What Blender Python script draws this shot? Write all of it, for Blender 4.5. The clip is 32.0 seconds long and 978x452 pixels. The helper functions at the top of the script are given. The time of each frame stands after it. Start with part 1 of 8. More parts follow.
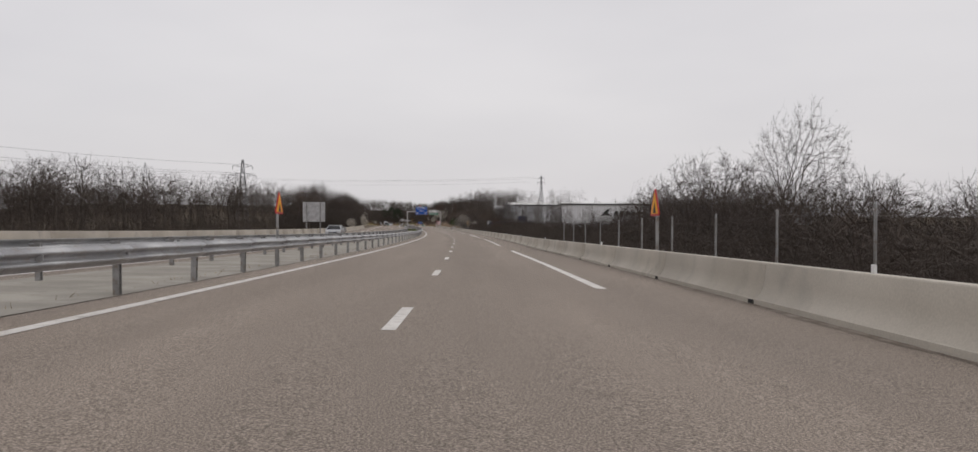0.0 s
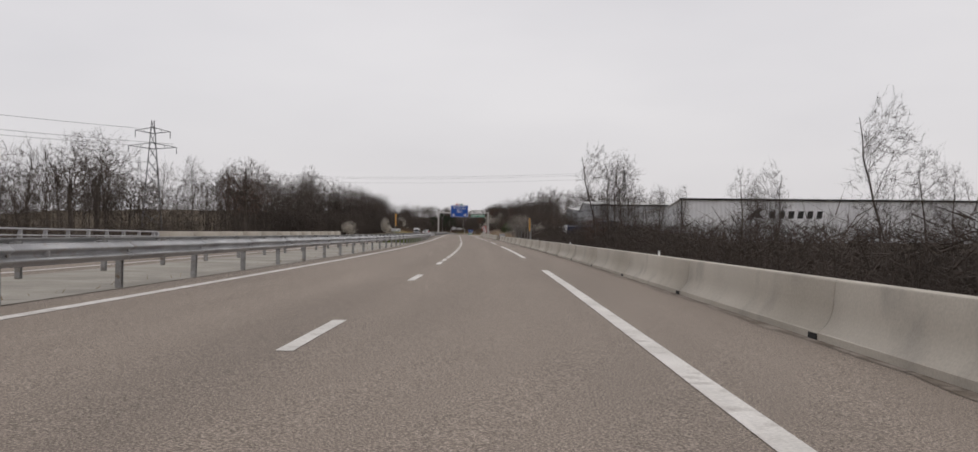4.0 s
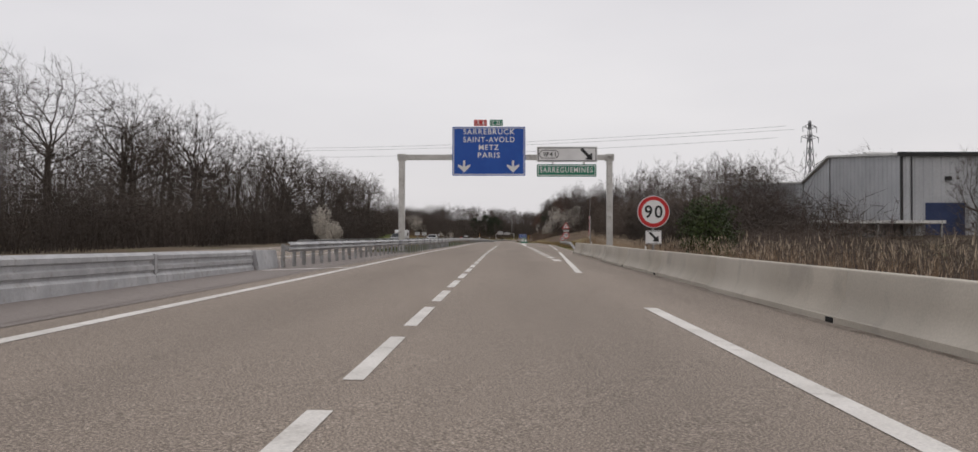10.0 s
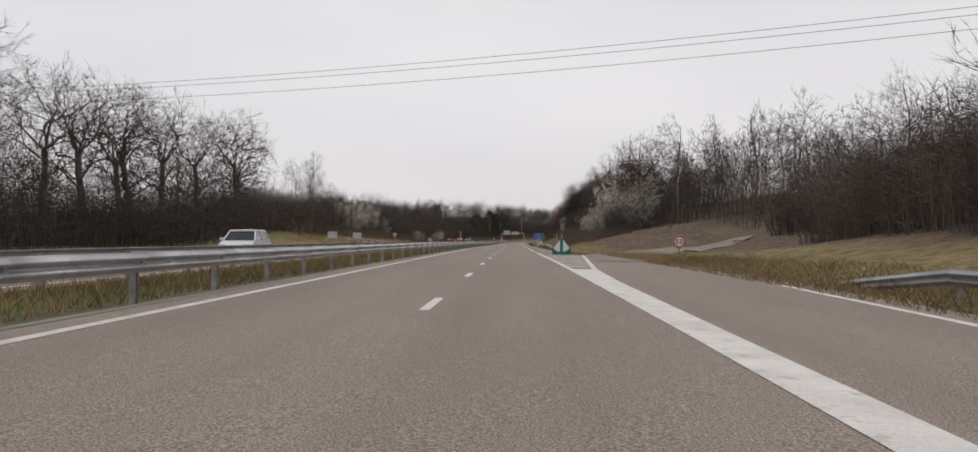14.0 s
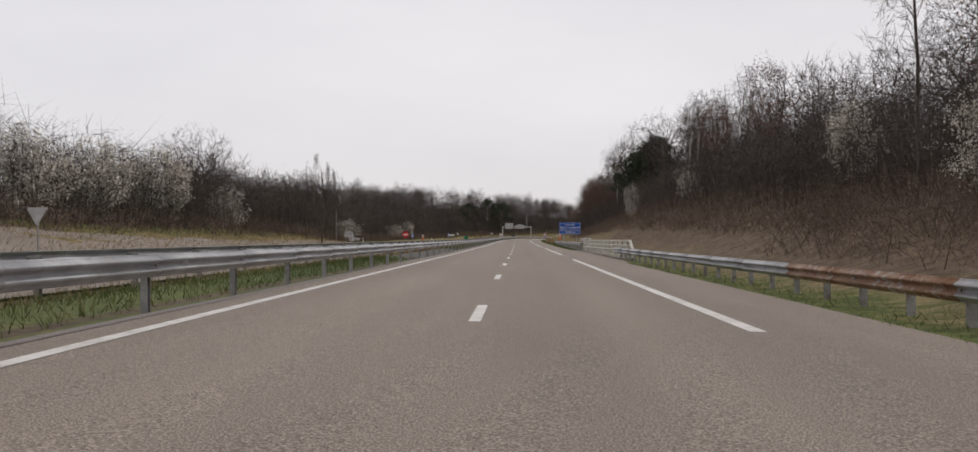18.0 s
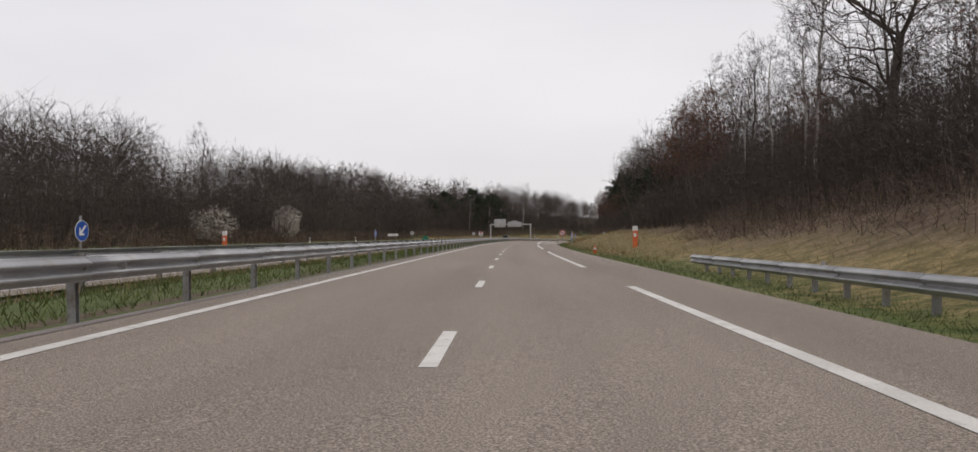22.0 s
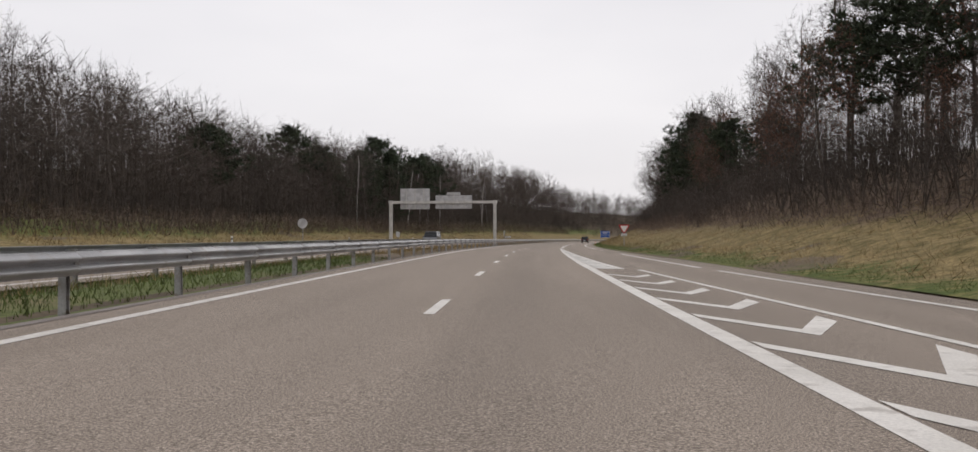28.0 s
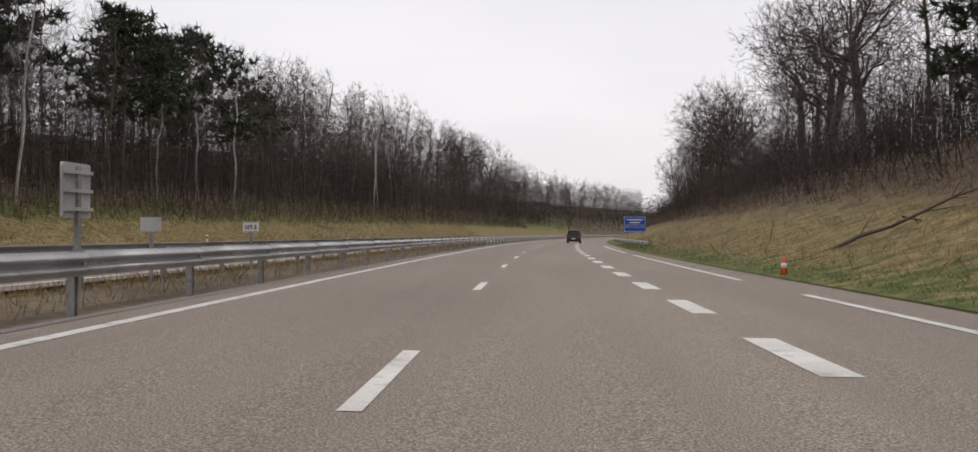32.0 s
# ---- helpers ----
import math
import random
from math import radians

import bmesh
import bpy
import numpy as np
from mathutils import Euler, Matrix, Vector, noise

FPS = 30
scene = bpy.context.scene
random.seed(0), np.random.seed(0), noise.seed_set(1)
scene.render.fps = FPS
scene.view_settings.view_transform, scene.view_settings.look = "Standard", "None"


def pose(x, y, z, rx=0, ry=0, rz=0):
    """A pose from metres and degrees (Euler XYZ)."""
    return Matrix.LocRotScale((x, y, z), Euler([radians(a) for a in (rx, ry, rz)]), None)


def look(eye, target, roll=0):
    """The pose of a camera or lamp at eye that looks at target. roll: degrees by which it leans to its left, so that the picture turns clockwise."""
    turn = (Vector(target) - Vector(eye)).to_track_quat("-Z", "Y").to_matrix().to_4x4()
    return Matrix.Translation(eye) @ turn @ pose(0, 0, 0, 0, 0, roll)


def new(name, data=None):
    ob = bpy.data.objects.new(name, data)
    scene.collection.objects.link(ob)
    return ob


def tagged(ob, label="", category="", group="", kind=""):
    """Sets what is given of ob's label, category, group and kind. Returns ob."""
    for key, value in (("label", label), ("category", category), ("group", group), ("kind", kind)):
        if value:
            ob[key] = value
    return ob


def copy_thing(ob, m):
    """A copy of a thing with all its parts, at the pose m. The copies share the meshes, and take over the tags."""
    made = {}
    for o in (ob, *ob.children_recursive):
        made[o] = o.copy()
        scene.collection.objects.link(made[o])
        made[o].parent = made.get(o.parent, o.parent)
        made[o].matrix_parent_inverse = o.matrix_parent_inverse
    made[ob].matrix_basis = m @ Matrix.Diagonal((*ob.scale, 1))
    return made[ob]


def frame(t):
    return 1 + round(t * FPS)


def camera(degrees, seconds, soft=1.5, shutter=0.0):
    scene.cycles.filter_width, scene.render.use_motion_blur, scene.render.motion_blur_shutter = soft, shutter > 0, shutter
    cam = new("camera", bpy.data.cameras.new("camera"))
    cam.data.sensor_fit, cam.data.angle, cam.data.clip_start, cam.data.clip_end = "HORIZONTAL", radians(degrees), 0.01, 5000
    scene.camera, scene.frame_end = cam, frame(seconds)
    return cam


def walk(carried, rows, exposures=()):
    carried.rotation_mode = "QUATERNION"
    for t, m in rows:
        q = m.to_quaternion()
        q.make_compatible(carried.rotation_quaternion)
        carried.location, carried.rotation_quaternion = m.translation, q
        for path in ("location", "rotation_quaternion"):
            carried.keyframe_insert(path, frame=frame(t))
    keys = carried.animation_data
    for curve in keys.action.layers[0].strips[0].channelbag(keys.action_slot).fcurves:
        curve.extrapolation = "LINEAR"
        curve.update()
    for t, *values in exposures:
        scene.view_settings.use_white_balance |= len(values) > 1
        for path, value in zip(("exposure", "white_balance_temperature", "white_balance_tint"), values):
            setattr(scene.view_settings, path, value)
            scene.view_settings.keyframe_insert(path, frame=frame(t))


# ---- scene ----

# ---------------------------------------------------------------- the road's line
# s: metres along the dashed lane line, d: metres to its right, h: metres above the carriageway
S_KNOT = (-500, 0.0, 65.7, 131.9, 198.7, 266.1, 333.8, 401.3, 468.8, 536.1, 603.4, 670.7, 737.9, 805.2, 872.7, 940.7, 1009.2, 1078.1, 1300, 2600)
K_KNOT = (-0.000381, -0.000381, -0.000373, -0.000542, -0.000401, 2.9e-05, 0.000151, -0.000146, -0.000152, 5.8e-05, 0.000176, -5.8e-05,
          4.5e-05, 0.000148, 0.000309, 0.000327, 0.000466, 0.000472, 0.0006, 0.0006)
D_KNOT = (0.94, 0.94, 1.83, 1.91, 1.55, 1.2, 1.11, 1.64, 1.4, 0.9, 0.57, 0.61, 0.7, 1.08, 1.3, 1.31, 1.34, 1.12, 1.12, 1.12)
Z_KNOT = (1.0, 0.0, -0.12, 0.04, 0.41, 0.91, 1.48, 2.03, 2.51, 2.87, 3.12, 3.26, 3.43, 3.75, 4.15, 4.54, 4.79, 4.79, 4.9, 4.9)
DS = 1.0
S_AX = np.arange(-500, 2600 + DS, DS)
K_AX = np.interp(S_AX, S_KNOT, K_KNOT)
A_AX = np.concatenate([[0], np.cumsum(0.5 * (K_AX[1:] + K_AX[:-1]) * DS)])
A_AX -= np.interp(0, S_AX, A_AX)
MID = 0.5 * (A_AX[1:] + A_AX[:-1])
X_AX = np.concatenate([[0], np.cumsum(np.sin(MID) * DS)])
Y_AX = np.concatenate([[0], np.cumsum(np.cos(MID) * DS)])
X_AX -= np.interp(0, S_AX, X_AX)
Y_AX -= np.interp(0, S_AX, Y_AX)


def smooth(values, width):
    k = np.ones(width) / width
    return np.convolve(np.pad(values, width // 2, mode="edge"), k, mode="valid")[: len(values)]


D_AX = smooth(np.interp(S_AX, S_KNOT, D_KNOT), 31)
Z_AX = smooth(np.interp(S_AX, S_KNOT, Z_KNOT), 31)


def atv(s, d, h):
    """Places for arrays of s, d, h."""
    s, d, h = np.broadcast_arrays(np.asarray(s, float), np.asarray(d, float), np.asarray(h, float))
    a = np.interp(s, S_AX, A_AX)
    lat = d - np.interp(s, S_AX, D_AX)
    z = np.interp(s, S_AX, Z_AX) - 0.0154 * np.clip(lat, -9, 9) + h
    return np.stack([np.interp(s, S_AX, X_AX) + lat * np.cos(a), np.interp(s, S_AX, Y_AX) - lat * np.sin(a), z], -1)


def at(s, d, h=0.0):
    return Vector(atv(s, d, h).tolist())


def heading(s):
    return float(np.interp(s, S_AX, A_AX))


def spot(s, d, h=0.0, turn=0.0):
    """The pose of a thing at s, d, h: its x to the right of the road, its y ahead; turn in degrees to the left."""
    p = at(s, d, h)
    return pose(p.x, p.y, p.z, 0, 0, turn - math.degrees(heading(s)))


# ---------------------------------------------------------------- camera
PATH = [
    (0, (0.000, 0.000, 1.087), (-0.025, 10.000, 1.121), 0.11),
    (0.5, (-0.051, 16.359, 1.030), (-0.122, 26.358, 1.088), 0.15),
    (1, (-0.204, 32.754, 0.990), (-0.336, 42.753, 1.059), 0.19),
    (1.5, (-0.459, 49.184, 0.968), (-0.668, 59.181, 1.073), 0.24),
    (2, (-0.816, 65.649, 0.963), (-1.096, 75.644, 1.076), 0.28),
    (2.5, (-1.277, 82.148, 0.976), (-1.641, 92.140, 1.088), 0.32),
    (3, (-1.853, 98.680, 1.007), (-2.322, 108.668, 1.116), 0.36),
    (3.5, (-2.556, 115.244, 1.056), (-3.102, 125.228, 1.168), 0.40),
    (4, (-3.399, 131.838, 1.122), (-4.038, 141.816, 1.254), 0.44),
    (4.5, (-4.389, 148.460, 1.202), (-5.128, 158.432, 1.347), 0.42),
    (5, (-5.523, 165.110, 1.290), (-6.355, 175.074, 1.443), 0.40),
    (5.5, (-6.790, 181.787, 1.387), (-7.699, 191.745, 1.545), 0.38),
    (6, (-8.182, 198.491, 1.492), (-9.137, 208.444, 1.657), 0.35),
    (6.5, (-9.686, 215.222, 1.606), (-10.701, 225.169, 1.779), 0.33),
    (7, (-11.276, 231.982, 1.729), (-12.336, 241.924, 1.900), 0.31),
    (7.5, (-12.923, 248.774, 1.860), (-14.016, 258.712, 2.027), 0.29),
    (8, (-14.595, 265.599, 2.000), (-15.707, 275.536, 2.172), 0.27),
    (8.5, (-16.264, 282.440, 2.144), (-17.401, 292.374, 2.325), 0.23),
    (9, (-17.916, 299.276, 2.287), (-19.070, 309.208, 2.469), 0.20),
    (9.5, (-19.541, 316.108, 2.428), (-20.695, 326.040, 2.614), 0.17),
    (10, (-21.132, 332.937, 2.568), (-22.273, 342.870, 2.754), 0.13),
    (10.5, (-22.685, 349.763, 2.707), (-23.830, 359.695, 2.897), 0.10),
    (11, (-24.215, 366.584, 2.845), (-25.356, 376.517, 3.032), 0.07),
    (11.5, (-25.744, 383.398, 2.981), (-26.891, 393.330, 3.169), 0.03),
    (12, (-27.292, 400.204, 3.116), (-28.448, 410.135, 3.312), -0.00),
    (12.5, (-28.878, 417.000, 3.247), (-30.060, 426.928, 3.447), -0.03),
    (13, (-30.504, 433.786, 3.370), (-31.698, 443.713, 3.556), -0.06),
    (13.5, (-32.172, 450.561, 3.486), (-33.403, 460.483, 3.675), -0.09),
    (14, (-33.882, 467.325, 3.595), (-35.112, 477.247, 3.786), -0.12),
    (14.5, (-35.631, 484.078, 3.696), (-36.868, 494.000, 3.879), -0.15),
    (15, (-37.408, 500.822, 3.790), (-38.662, 510.741, 3.956), -0.17),
    (15.5, (-39.197, 517.558, 3.876), (-40.466, 527.476, 4.025), -0.20),
    (16, (-40.984, 534.287, 3.955), (-42.257, 544.205, 4.091), -0.23),
    (16.5, (-42.756, 551.014, 4.026), (-44.023, 560.933, 4.163), -0.24),
    (17, (-44.503, 567.744, 4.091), (-45.757, 577.664, 4.258), -0.25),
    (17.5, (-46.216, 584.476, 4.150), (-47.476, 594.396, 4.290), -0.27),
    (18, (-47.889, 601.212, 4.202), (-49.143, 611.132, 4.349), -0.28),
    (18.5, (-49.516, 617.952, 4.247), (-50.758, 627.874, 4.401), -0.29),
    (19, (-51.111, 634.695, 4.286), (-52.345, 644.617, 4.436), -0.30),
    (19.5, (-52.688, 651.439, 4.318), (-53.914, 661.362, 4.477), -0.31),
    (20, (-54.265, 668.182, 4.344), (-55.478, 678.107, 4.509), -0.32),
    (20.5, (-55.854, 684.924, 4.371), (-57.062, 694.849, 4.537), -0.32),
    (21, (-57.453, 701.664, 4.409), (-58.652, 711.590, 4.581), -0.33),
    (21.5, (-59.052, 718.403, 4.456), (-60.251, 728.330, 4.620), -0.33),
    (22, (-60.647, 735.143, 4.513), (-61.847, 745.069, 4.679), -0.33),
    (22.5, (-62.228, 751.883, 4.580), (-63.407, 761.812, 4.751), -0.33),
    (23, (-63.790, 768.624, 4.657), (-64.958, 778.555, 4.821), -0.33),
    (23.5, (-65.324, 785.368, 4.744), (-66.501, 795.297, 4.910), -0.33),
    (24, (-66.824, 802.114, 4.841), (-67.992, 812.044, 5.006), -0.33),
    (24.5, (-68.283, 818.879, 4.943), (-69.457, 828.808, 5.110), -0.30),
    (25, (-69.691, 835.679, 5.043), (-70.860, 845.609, 5.217), -0.27),
    (25.5, (-71.037, 852.515, 5.142), (-72.192, 862.446, 5.311), -0.23),
    (26, (-72.309, 869.387, 5.241), (-73.410, 879.325, 5.406), -0.20),
    (26.5, (-73.496, 886.296, 5.338), (-74.536, 896.241, 5.502), -0.17),
    (27, (-74.595, 903.242, 5.434), (-75.577, 913.192, 5.594), -0.14),
    (27.5, (-75.605, 920.224, 5.529), (-76.522, 930.181, 5.682), -0.11),
    (28, (-76.523, 937.242, 5.623), (-77.354, 947.206, 5.765), -0.08),
    (28.5, (-77.346, 954.296, 5.709), (-78.095, 964.266, 5.846), -0.08),
    (29, (-78.065, 971.384, 5.780), (-78.749, 981.360, 5.902), -0.08),
    (29.5, (-78.669, 988.508, 5.835), (-79.297, 998.488, 5.952), -0.09),
    (30, (-79.147, 1005.667, 5.874), (-79.731, 1015.649, 5.993), -0.09),
    (30.5, (-79.490, 1022.859, 5.898), (-80.001, 1032.846, 6.009), -0.10),
    (31, (-79.695, 1040.085, 5.906), (-80.149, 1050.074, 5.985), -0.10),
    (31.5, (-79.761, 1057.342, 5.899), (-80.144, 1067.334, 5.992), -0.10),
    (32, (-79.686, 1074.629, 5.876), (-80.002, 1084.624, 5.971), -0.11),
]
cam = camera(53.1, 32.0)
walk(cam, [(t, look(eye, target, roll)) for t, eye, target, roll in PATH],
     [(0, -0.12), (6, -0.05), (13, 0.0), (23, 0.1), (32, 0.2)])

# ---------------------------------------------------------------- sky and light
world = bpy.data.worlds.new("overcast_sky")
scene.world = world
world.use_nodes = True
nt = world.node_tree
bg = nt.nodes["Background"]
sky = nt.nodes.new("ShaderNodeTexSky")
sky.sky_type, sky.sun_disc = "NISHITA", False
sky.sun_elevation, sky.sun_rotation, sky.dust_density = radians(40), radians(150), 4.0
co = nt.nodes.new("ShaderNodeTexCoord")
mp = nt.nodes.new("ShaderNodeMapping")
mp.inputs["Scale"].default_value = (1.0, 1.0, 3.2)
cl = nt.nodes.new("ShaderNodeTexNoise")
cl.inputs["Scale"].default_value, cl.inputs["Detail"].default_value, cl.inputs["Roughness"].default_value = 1.6, 4.0, 0.5
cr = nt.nodes.new("ShaderNodeValToRGB")
cr.color_ramp.elements[0].position, cr.color_ramp.elements[0].color = 0.3, (0.645, 0.625, 0.648, 1)
cr.color_ramp.elements[1].position, cr.color_ramp.elements[1].color = 0.72, (0.785, 0.757, 0.765, 1)
mx = nt.nodes.new("ShaderNodeMixRGB")
mx.inputs[0].default_value = 0.012
nt.links.new(co.outputs["Generated"], mp.inputs["Vector"])
nt.links.new(mp.outputs["Vector"], cl.inputs["Vector"])
nt.links.new(cl.outputs["Fac"], cr.inputs["Fac"])
nt.links.new(cr.outputs["Color"], mx.inputs[1])
nt.links.new(sky.outputs["Color"], mx.inputs[2])
nt.links.new(mx.outputs["Color"], bg.inputs["Color"])
bg.inputs["Strength"].default_value = 1.0
sun = new("sun", bpy.data.lights.new("sun", "SUN"))
sun.data.energy, sun.data.angle, sun.data.color = 0.5, radians(40), (1.0, 0.97, 0.93)
sun.matrix_world = pose(0, 0, 80, 40, 0, 150)


# ---------------------------------------------------------------- materials
def surf(name, c1, c2, scale=4.0, rough=0.7, metal=0.0, bump=0.0, fine=60.0, grain=0.25, c3=None, spread=0.0, seed=0.0):
    """A surface of two colours in large stains, with fine grain, relief and a third colour of wear."""
    m = bpy.data.materials.new(name)
    m.use_nodes = True
    n, l = m.node_tree.nodes, m.node_tree.links
    b = n["Principled BSDF"]
    geo = n.new("ShaderNodeNewGeometry")
    a = n.new("ShaderNodeTexNoise")
    a.inputs["Scale"].default_value, a.inputs["Detail"].default_value = scale, 5.0
    l.new(geo.outputs["Position"], a.inputs["Vector"])
    ramp = n.new("ShaderNodeValToRGB")
    ramp.color_ramp.elements[0].position, ramp.color_ramp.elements[0].color = 0.36, (*c1, 1)
    ramp.color_ramp.elements[1].position, ramp.color_ramp.elements[1].color = 0.64, (*c2, 1)
    l.new(a.outputs["Fac"], ramp.inputs["Fac"])
    col = ramp.outputs["Color"]
    f = n.new("ShaderNodeTexNoise")
    f.inputs["Scale"].default_value, f.inputs["Detail"].default_value = fine, 3.0
    l.new(geo.outputs["Position"], f.inputs["Vector"])
    if c3:
        w = n.new("ShaderNodeTexNoise")
        w.inputs["Scale"].default_value, w.inputs["Detail"].default_value = scale * 3.1, 6.0
        l.new(geo.outputs["Position"], w.inputs["Vector"])
        wr = n.new("ShaderNodeValToRGB")
        wr.color_ramp.elements[0].position, wr.color_ramp.elements[1].position = 0.56, 0.7
        l.new(w.outputs["Fac"], wr.inputs["Fac"])
        mix = n.new("ShaderNodeMixRGB")
        mix.inputs[2].default_value = (*c3, 1)
        l.new(wr.outputs["Color"], mix.inputs[0])
        l.new(col, mix.inputs[1])
        col = mix.outputs["Color"]
    g = n.new("ShaderNodeMapRange")
    g.inputs["From Min"].default_value, g.inputs["From Max"].default_value = 0.25, 0.75
    g.inputs["To Min"].default_value, g.inputs["To Max"].default_value = 1 - grain, 1 + grain
    l.new(f.outputs["Fac"], g.inputs["Value"])
    mul = n.new("ShaderNodeVectorMath")
    mul.operation = "SCALE"
    l.new(col, mul.inputs[0])
    l.new(g.outputs["Result"], mul.inputs["Scale"])
    col = mul.outputs["Vector"]
    if spread:
        sp = n.new("ShaderNodeMapRange")
        sp.inputs["To Min"].default_value, sp.inputs["To Max"].default_value = 1 - spread, 1 + spread
        l.new(geo.outputs["Random Per Island"], sp.inputs["Value"])
        ml = n.new("ShaderNodeVectorMath")
        ml.operation = "SCALE"
        l.new(col, ml.inputs[0])
        l.new(sp.outputs["Result"], ml.inputs["Scale"])
        col = ml.outputs["Vector"]
    l.new(col, b.inputs["Base Color"])
    b.inputs["Roughness"].default_value, b.inputs["Metallic"].default_value = rough, metal
    b.inputs["Specular IOR Level"].default_value = 0.35
    if bump:
        bp = n.new("ShaderNodeBump")
        bp.inputs["Strength"].default_value, bp.inputs["Distance"].default_value = bump, 0.01
        l.new(f.outputs["Fac"], bp.inputs["Height"])
        l.new(bp.outputs["Normal"], b.inputs["Normal"])
    return m


def asphalt(name, base, dark, light):
    """Chipped road surface: stains, wheel tracks along the lanes, grains of light and dark stone. UV is d, s in metres."""
    m = bpy.data.materials.new(name)
    m.use_nodes = True
    n, l = m.node_tree.nodes, m.node_tree.links
    b = n["Principled BSDF"]
    uv = n.new("ShaderNodeUVMap")
    geo = n.new("ShaderNodeNewGeometry")

    def noise_of(vec, scale, detail=4.0, stretch=None):
        if stretch:
            mpn = n.new("ShaderNodeMapping")
            mpn.inputs["Scale"].default_value = stretch
            l.new(vec, mpn.inputs["Vector"])
            vec = mpn.outputs["Vector"]
        t = n.new("ShaderNodeTexNoise")
        t.inputs["Scale"].default_value, t.inputs["Detail"].default_value = scale, detail
        l.new(vec, t.inputs["Vector"])
        return t.outputs["Fac"]

    def ranged(v, a0, a1, b0, b1):
        r = n.new("ShaderNodeMapRange")
        for k, x in zip(("From Min", "From Max", "To Min", "To Max"), (a0, a1, b0, b1)):
            r.inputs[k].default_value = x
        l.new(v, r.inputs["Value"])
        return r.outputs["Result"]

    stain = noise_of(uv.outputs["UV"], 0.5, 5.0, (1.0, 0.12, 1.0))
    track = noise_of(uv.outputs["UV"], 1.0, 2.0, (0.62, 0.004, 1.0))
    chips = noise_of(geo.outputs["Position"], 58.0, 3.0)
    grit = noise_of(geo.outputs["Position"], 140.0, 2.0)
    ramp = n.new("ShaderNodeValToRGB")
    e = ramp.color_ramp.elements
    e[0].position, e[0].color = 0.3, (*dark, 1)
    e[1].position, e[1].color = 0.68, (*light, 1)
    mid = e.new(0.5)
    mid.color = (*base, 1)
    l.new(chips, ramp.inputs["Fac"])
    col = ramp.outputs["Color"]
    for v in (ranged(stain, 0.3, 0.7, 0.9, 1.1), ranged(track, 0.3, 0.7, 0.9, 1.1), ranged(grit, 0.3, 0.7, 0.48, 1.52)):
        sc = n.new("ShaderNodeVectorMath")
        sc.operation = "SCALE"
        l.new(col, sc.inputs[0])
        l.new(v, sc.inputs["Scale"])
        col = sc.outputs["Vector"]
    l.new(col, b.inputs["Base Color"])
    b.inputs["Roughness"].default_value = 0.85
    b.inputs["Specular IOR Level"].default_value = 0.3
    bp = n.new("ShaderNodeBump")
    bp.inputs["Strength"].default_value, bp.inputs["Distance"].default_value = 0.5, 0.008
    l.new(grit, bp.inputs["Height"])
    l.new(bp.outputs["Normal"], b.inputs["Normal"])
    return m


ASPHALT = asphalt("chipped_asphalt", (0.241, 0.2, 0.165), (0.098, 0.08, 0.064), (0.435, 0.366, 0.305))
ASPHALT_OLD = asphalt("patched_asphalt", (0.22, 0.19, 0.175), (0.13, 0.115, 0.105), (0.3, 0.27, 0.25))
PAINT = surf("road_paint", (0.58, 0.555, 0.515), (0.71, 0.685, 0.645), 1.2, 0.6, 0, 0.3, 40, 0.16, (0.45, 0.42, 0.385))
STEEL = surf("galvanised_steel", (0.29, 0.292, 0.3), (0.39, 0.392, 0.4), 1.3, 0.42, 0.55, 0.04, 30, 0.1, (0.3, 0.28, 0.265))
STEEL_POST = surf("weathered_steel_post", (0.24, 0.235, 0.23), (0.36, 0.36, 0.36), 2.5, 0.55, 0.45, 0.1, 30, 0.15, (0.2, 0.16, 0.12))
PAINT_WORN = surf("worn_road_paint", (0.4, 0.385, 0.365), (0.66, 0.64, 0.61), 0.9, 0.7, 0, 0.4, 14, 0.4, (0.3, 0.28, 0.26))
RAIL_PAINT = surf("grey_rail_paint", (0.33, 0.33, 0.34), (0.44, 0.44, 0.45), 2.0, 0.5, 0.2, 0.05, 30, 0.1, (0.3, 0.29, 0.28))
PALE_CONC = surf("pale_weathered_concrete_rail", (0.5, 0.5, 0.45), (0.68, 0.67, 0.61), 2.2, 0.8, 0, 0.2, 30, 0.15, (0.3, 0.28, 0.24))
CONC = surf("barrier_concrete", (0.41, 0.375, 0.32), (0.5, 0.46, 0.396), 0.35, 0.85, 0, 0.25, 35, 0.1, (0.37, 0.34, 0.295))
SLAB = surf("stained_slab_concrete", (0.27, 0.252, 0.216), (0.38, 0.355, 0.31), 0.6, 0.9, 0, 0.3, 30, 0.15, (0.27, 0.25, 0.22))
KERB = surf("dirty_kerb", (0.16, 0.13, 0.1), (0.3, 0.26, 0.22), 1.6, 0.9, 0, 0.4, 30, 0.25, (0.1, 0.08, 0.06))
BLACK = surf("black_void", (0.01, 0.01, 0.01), (0.02, 0.02, 0.02), 2, 0.9)
BLUE = surf("sign_blue", (0.012, 0.075, 0.36), (0.016, 0.09, 0.4), 1.0, 0.4, 0, 0, 30, 0.05)
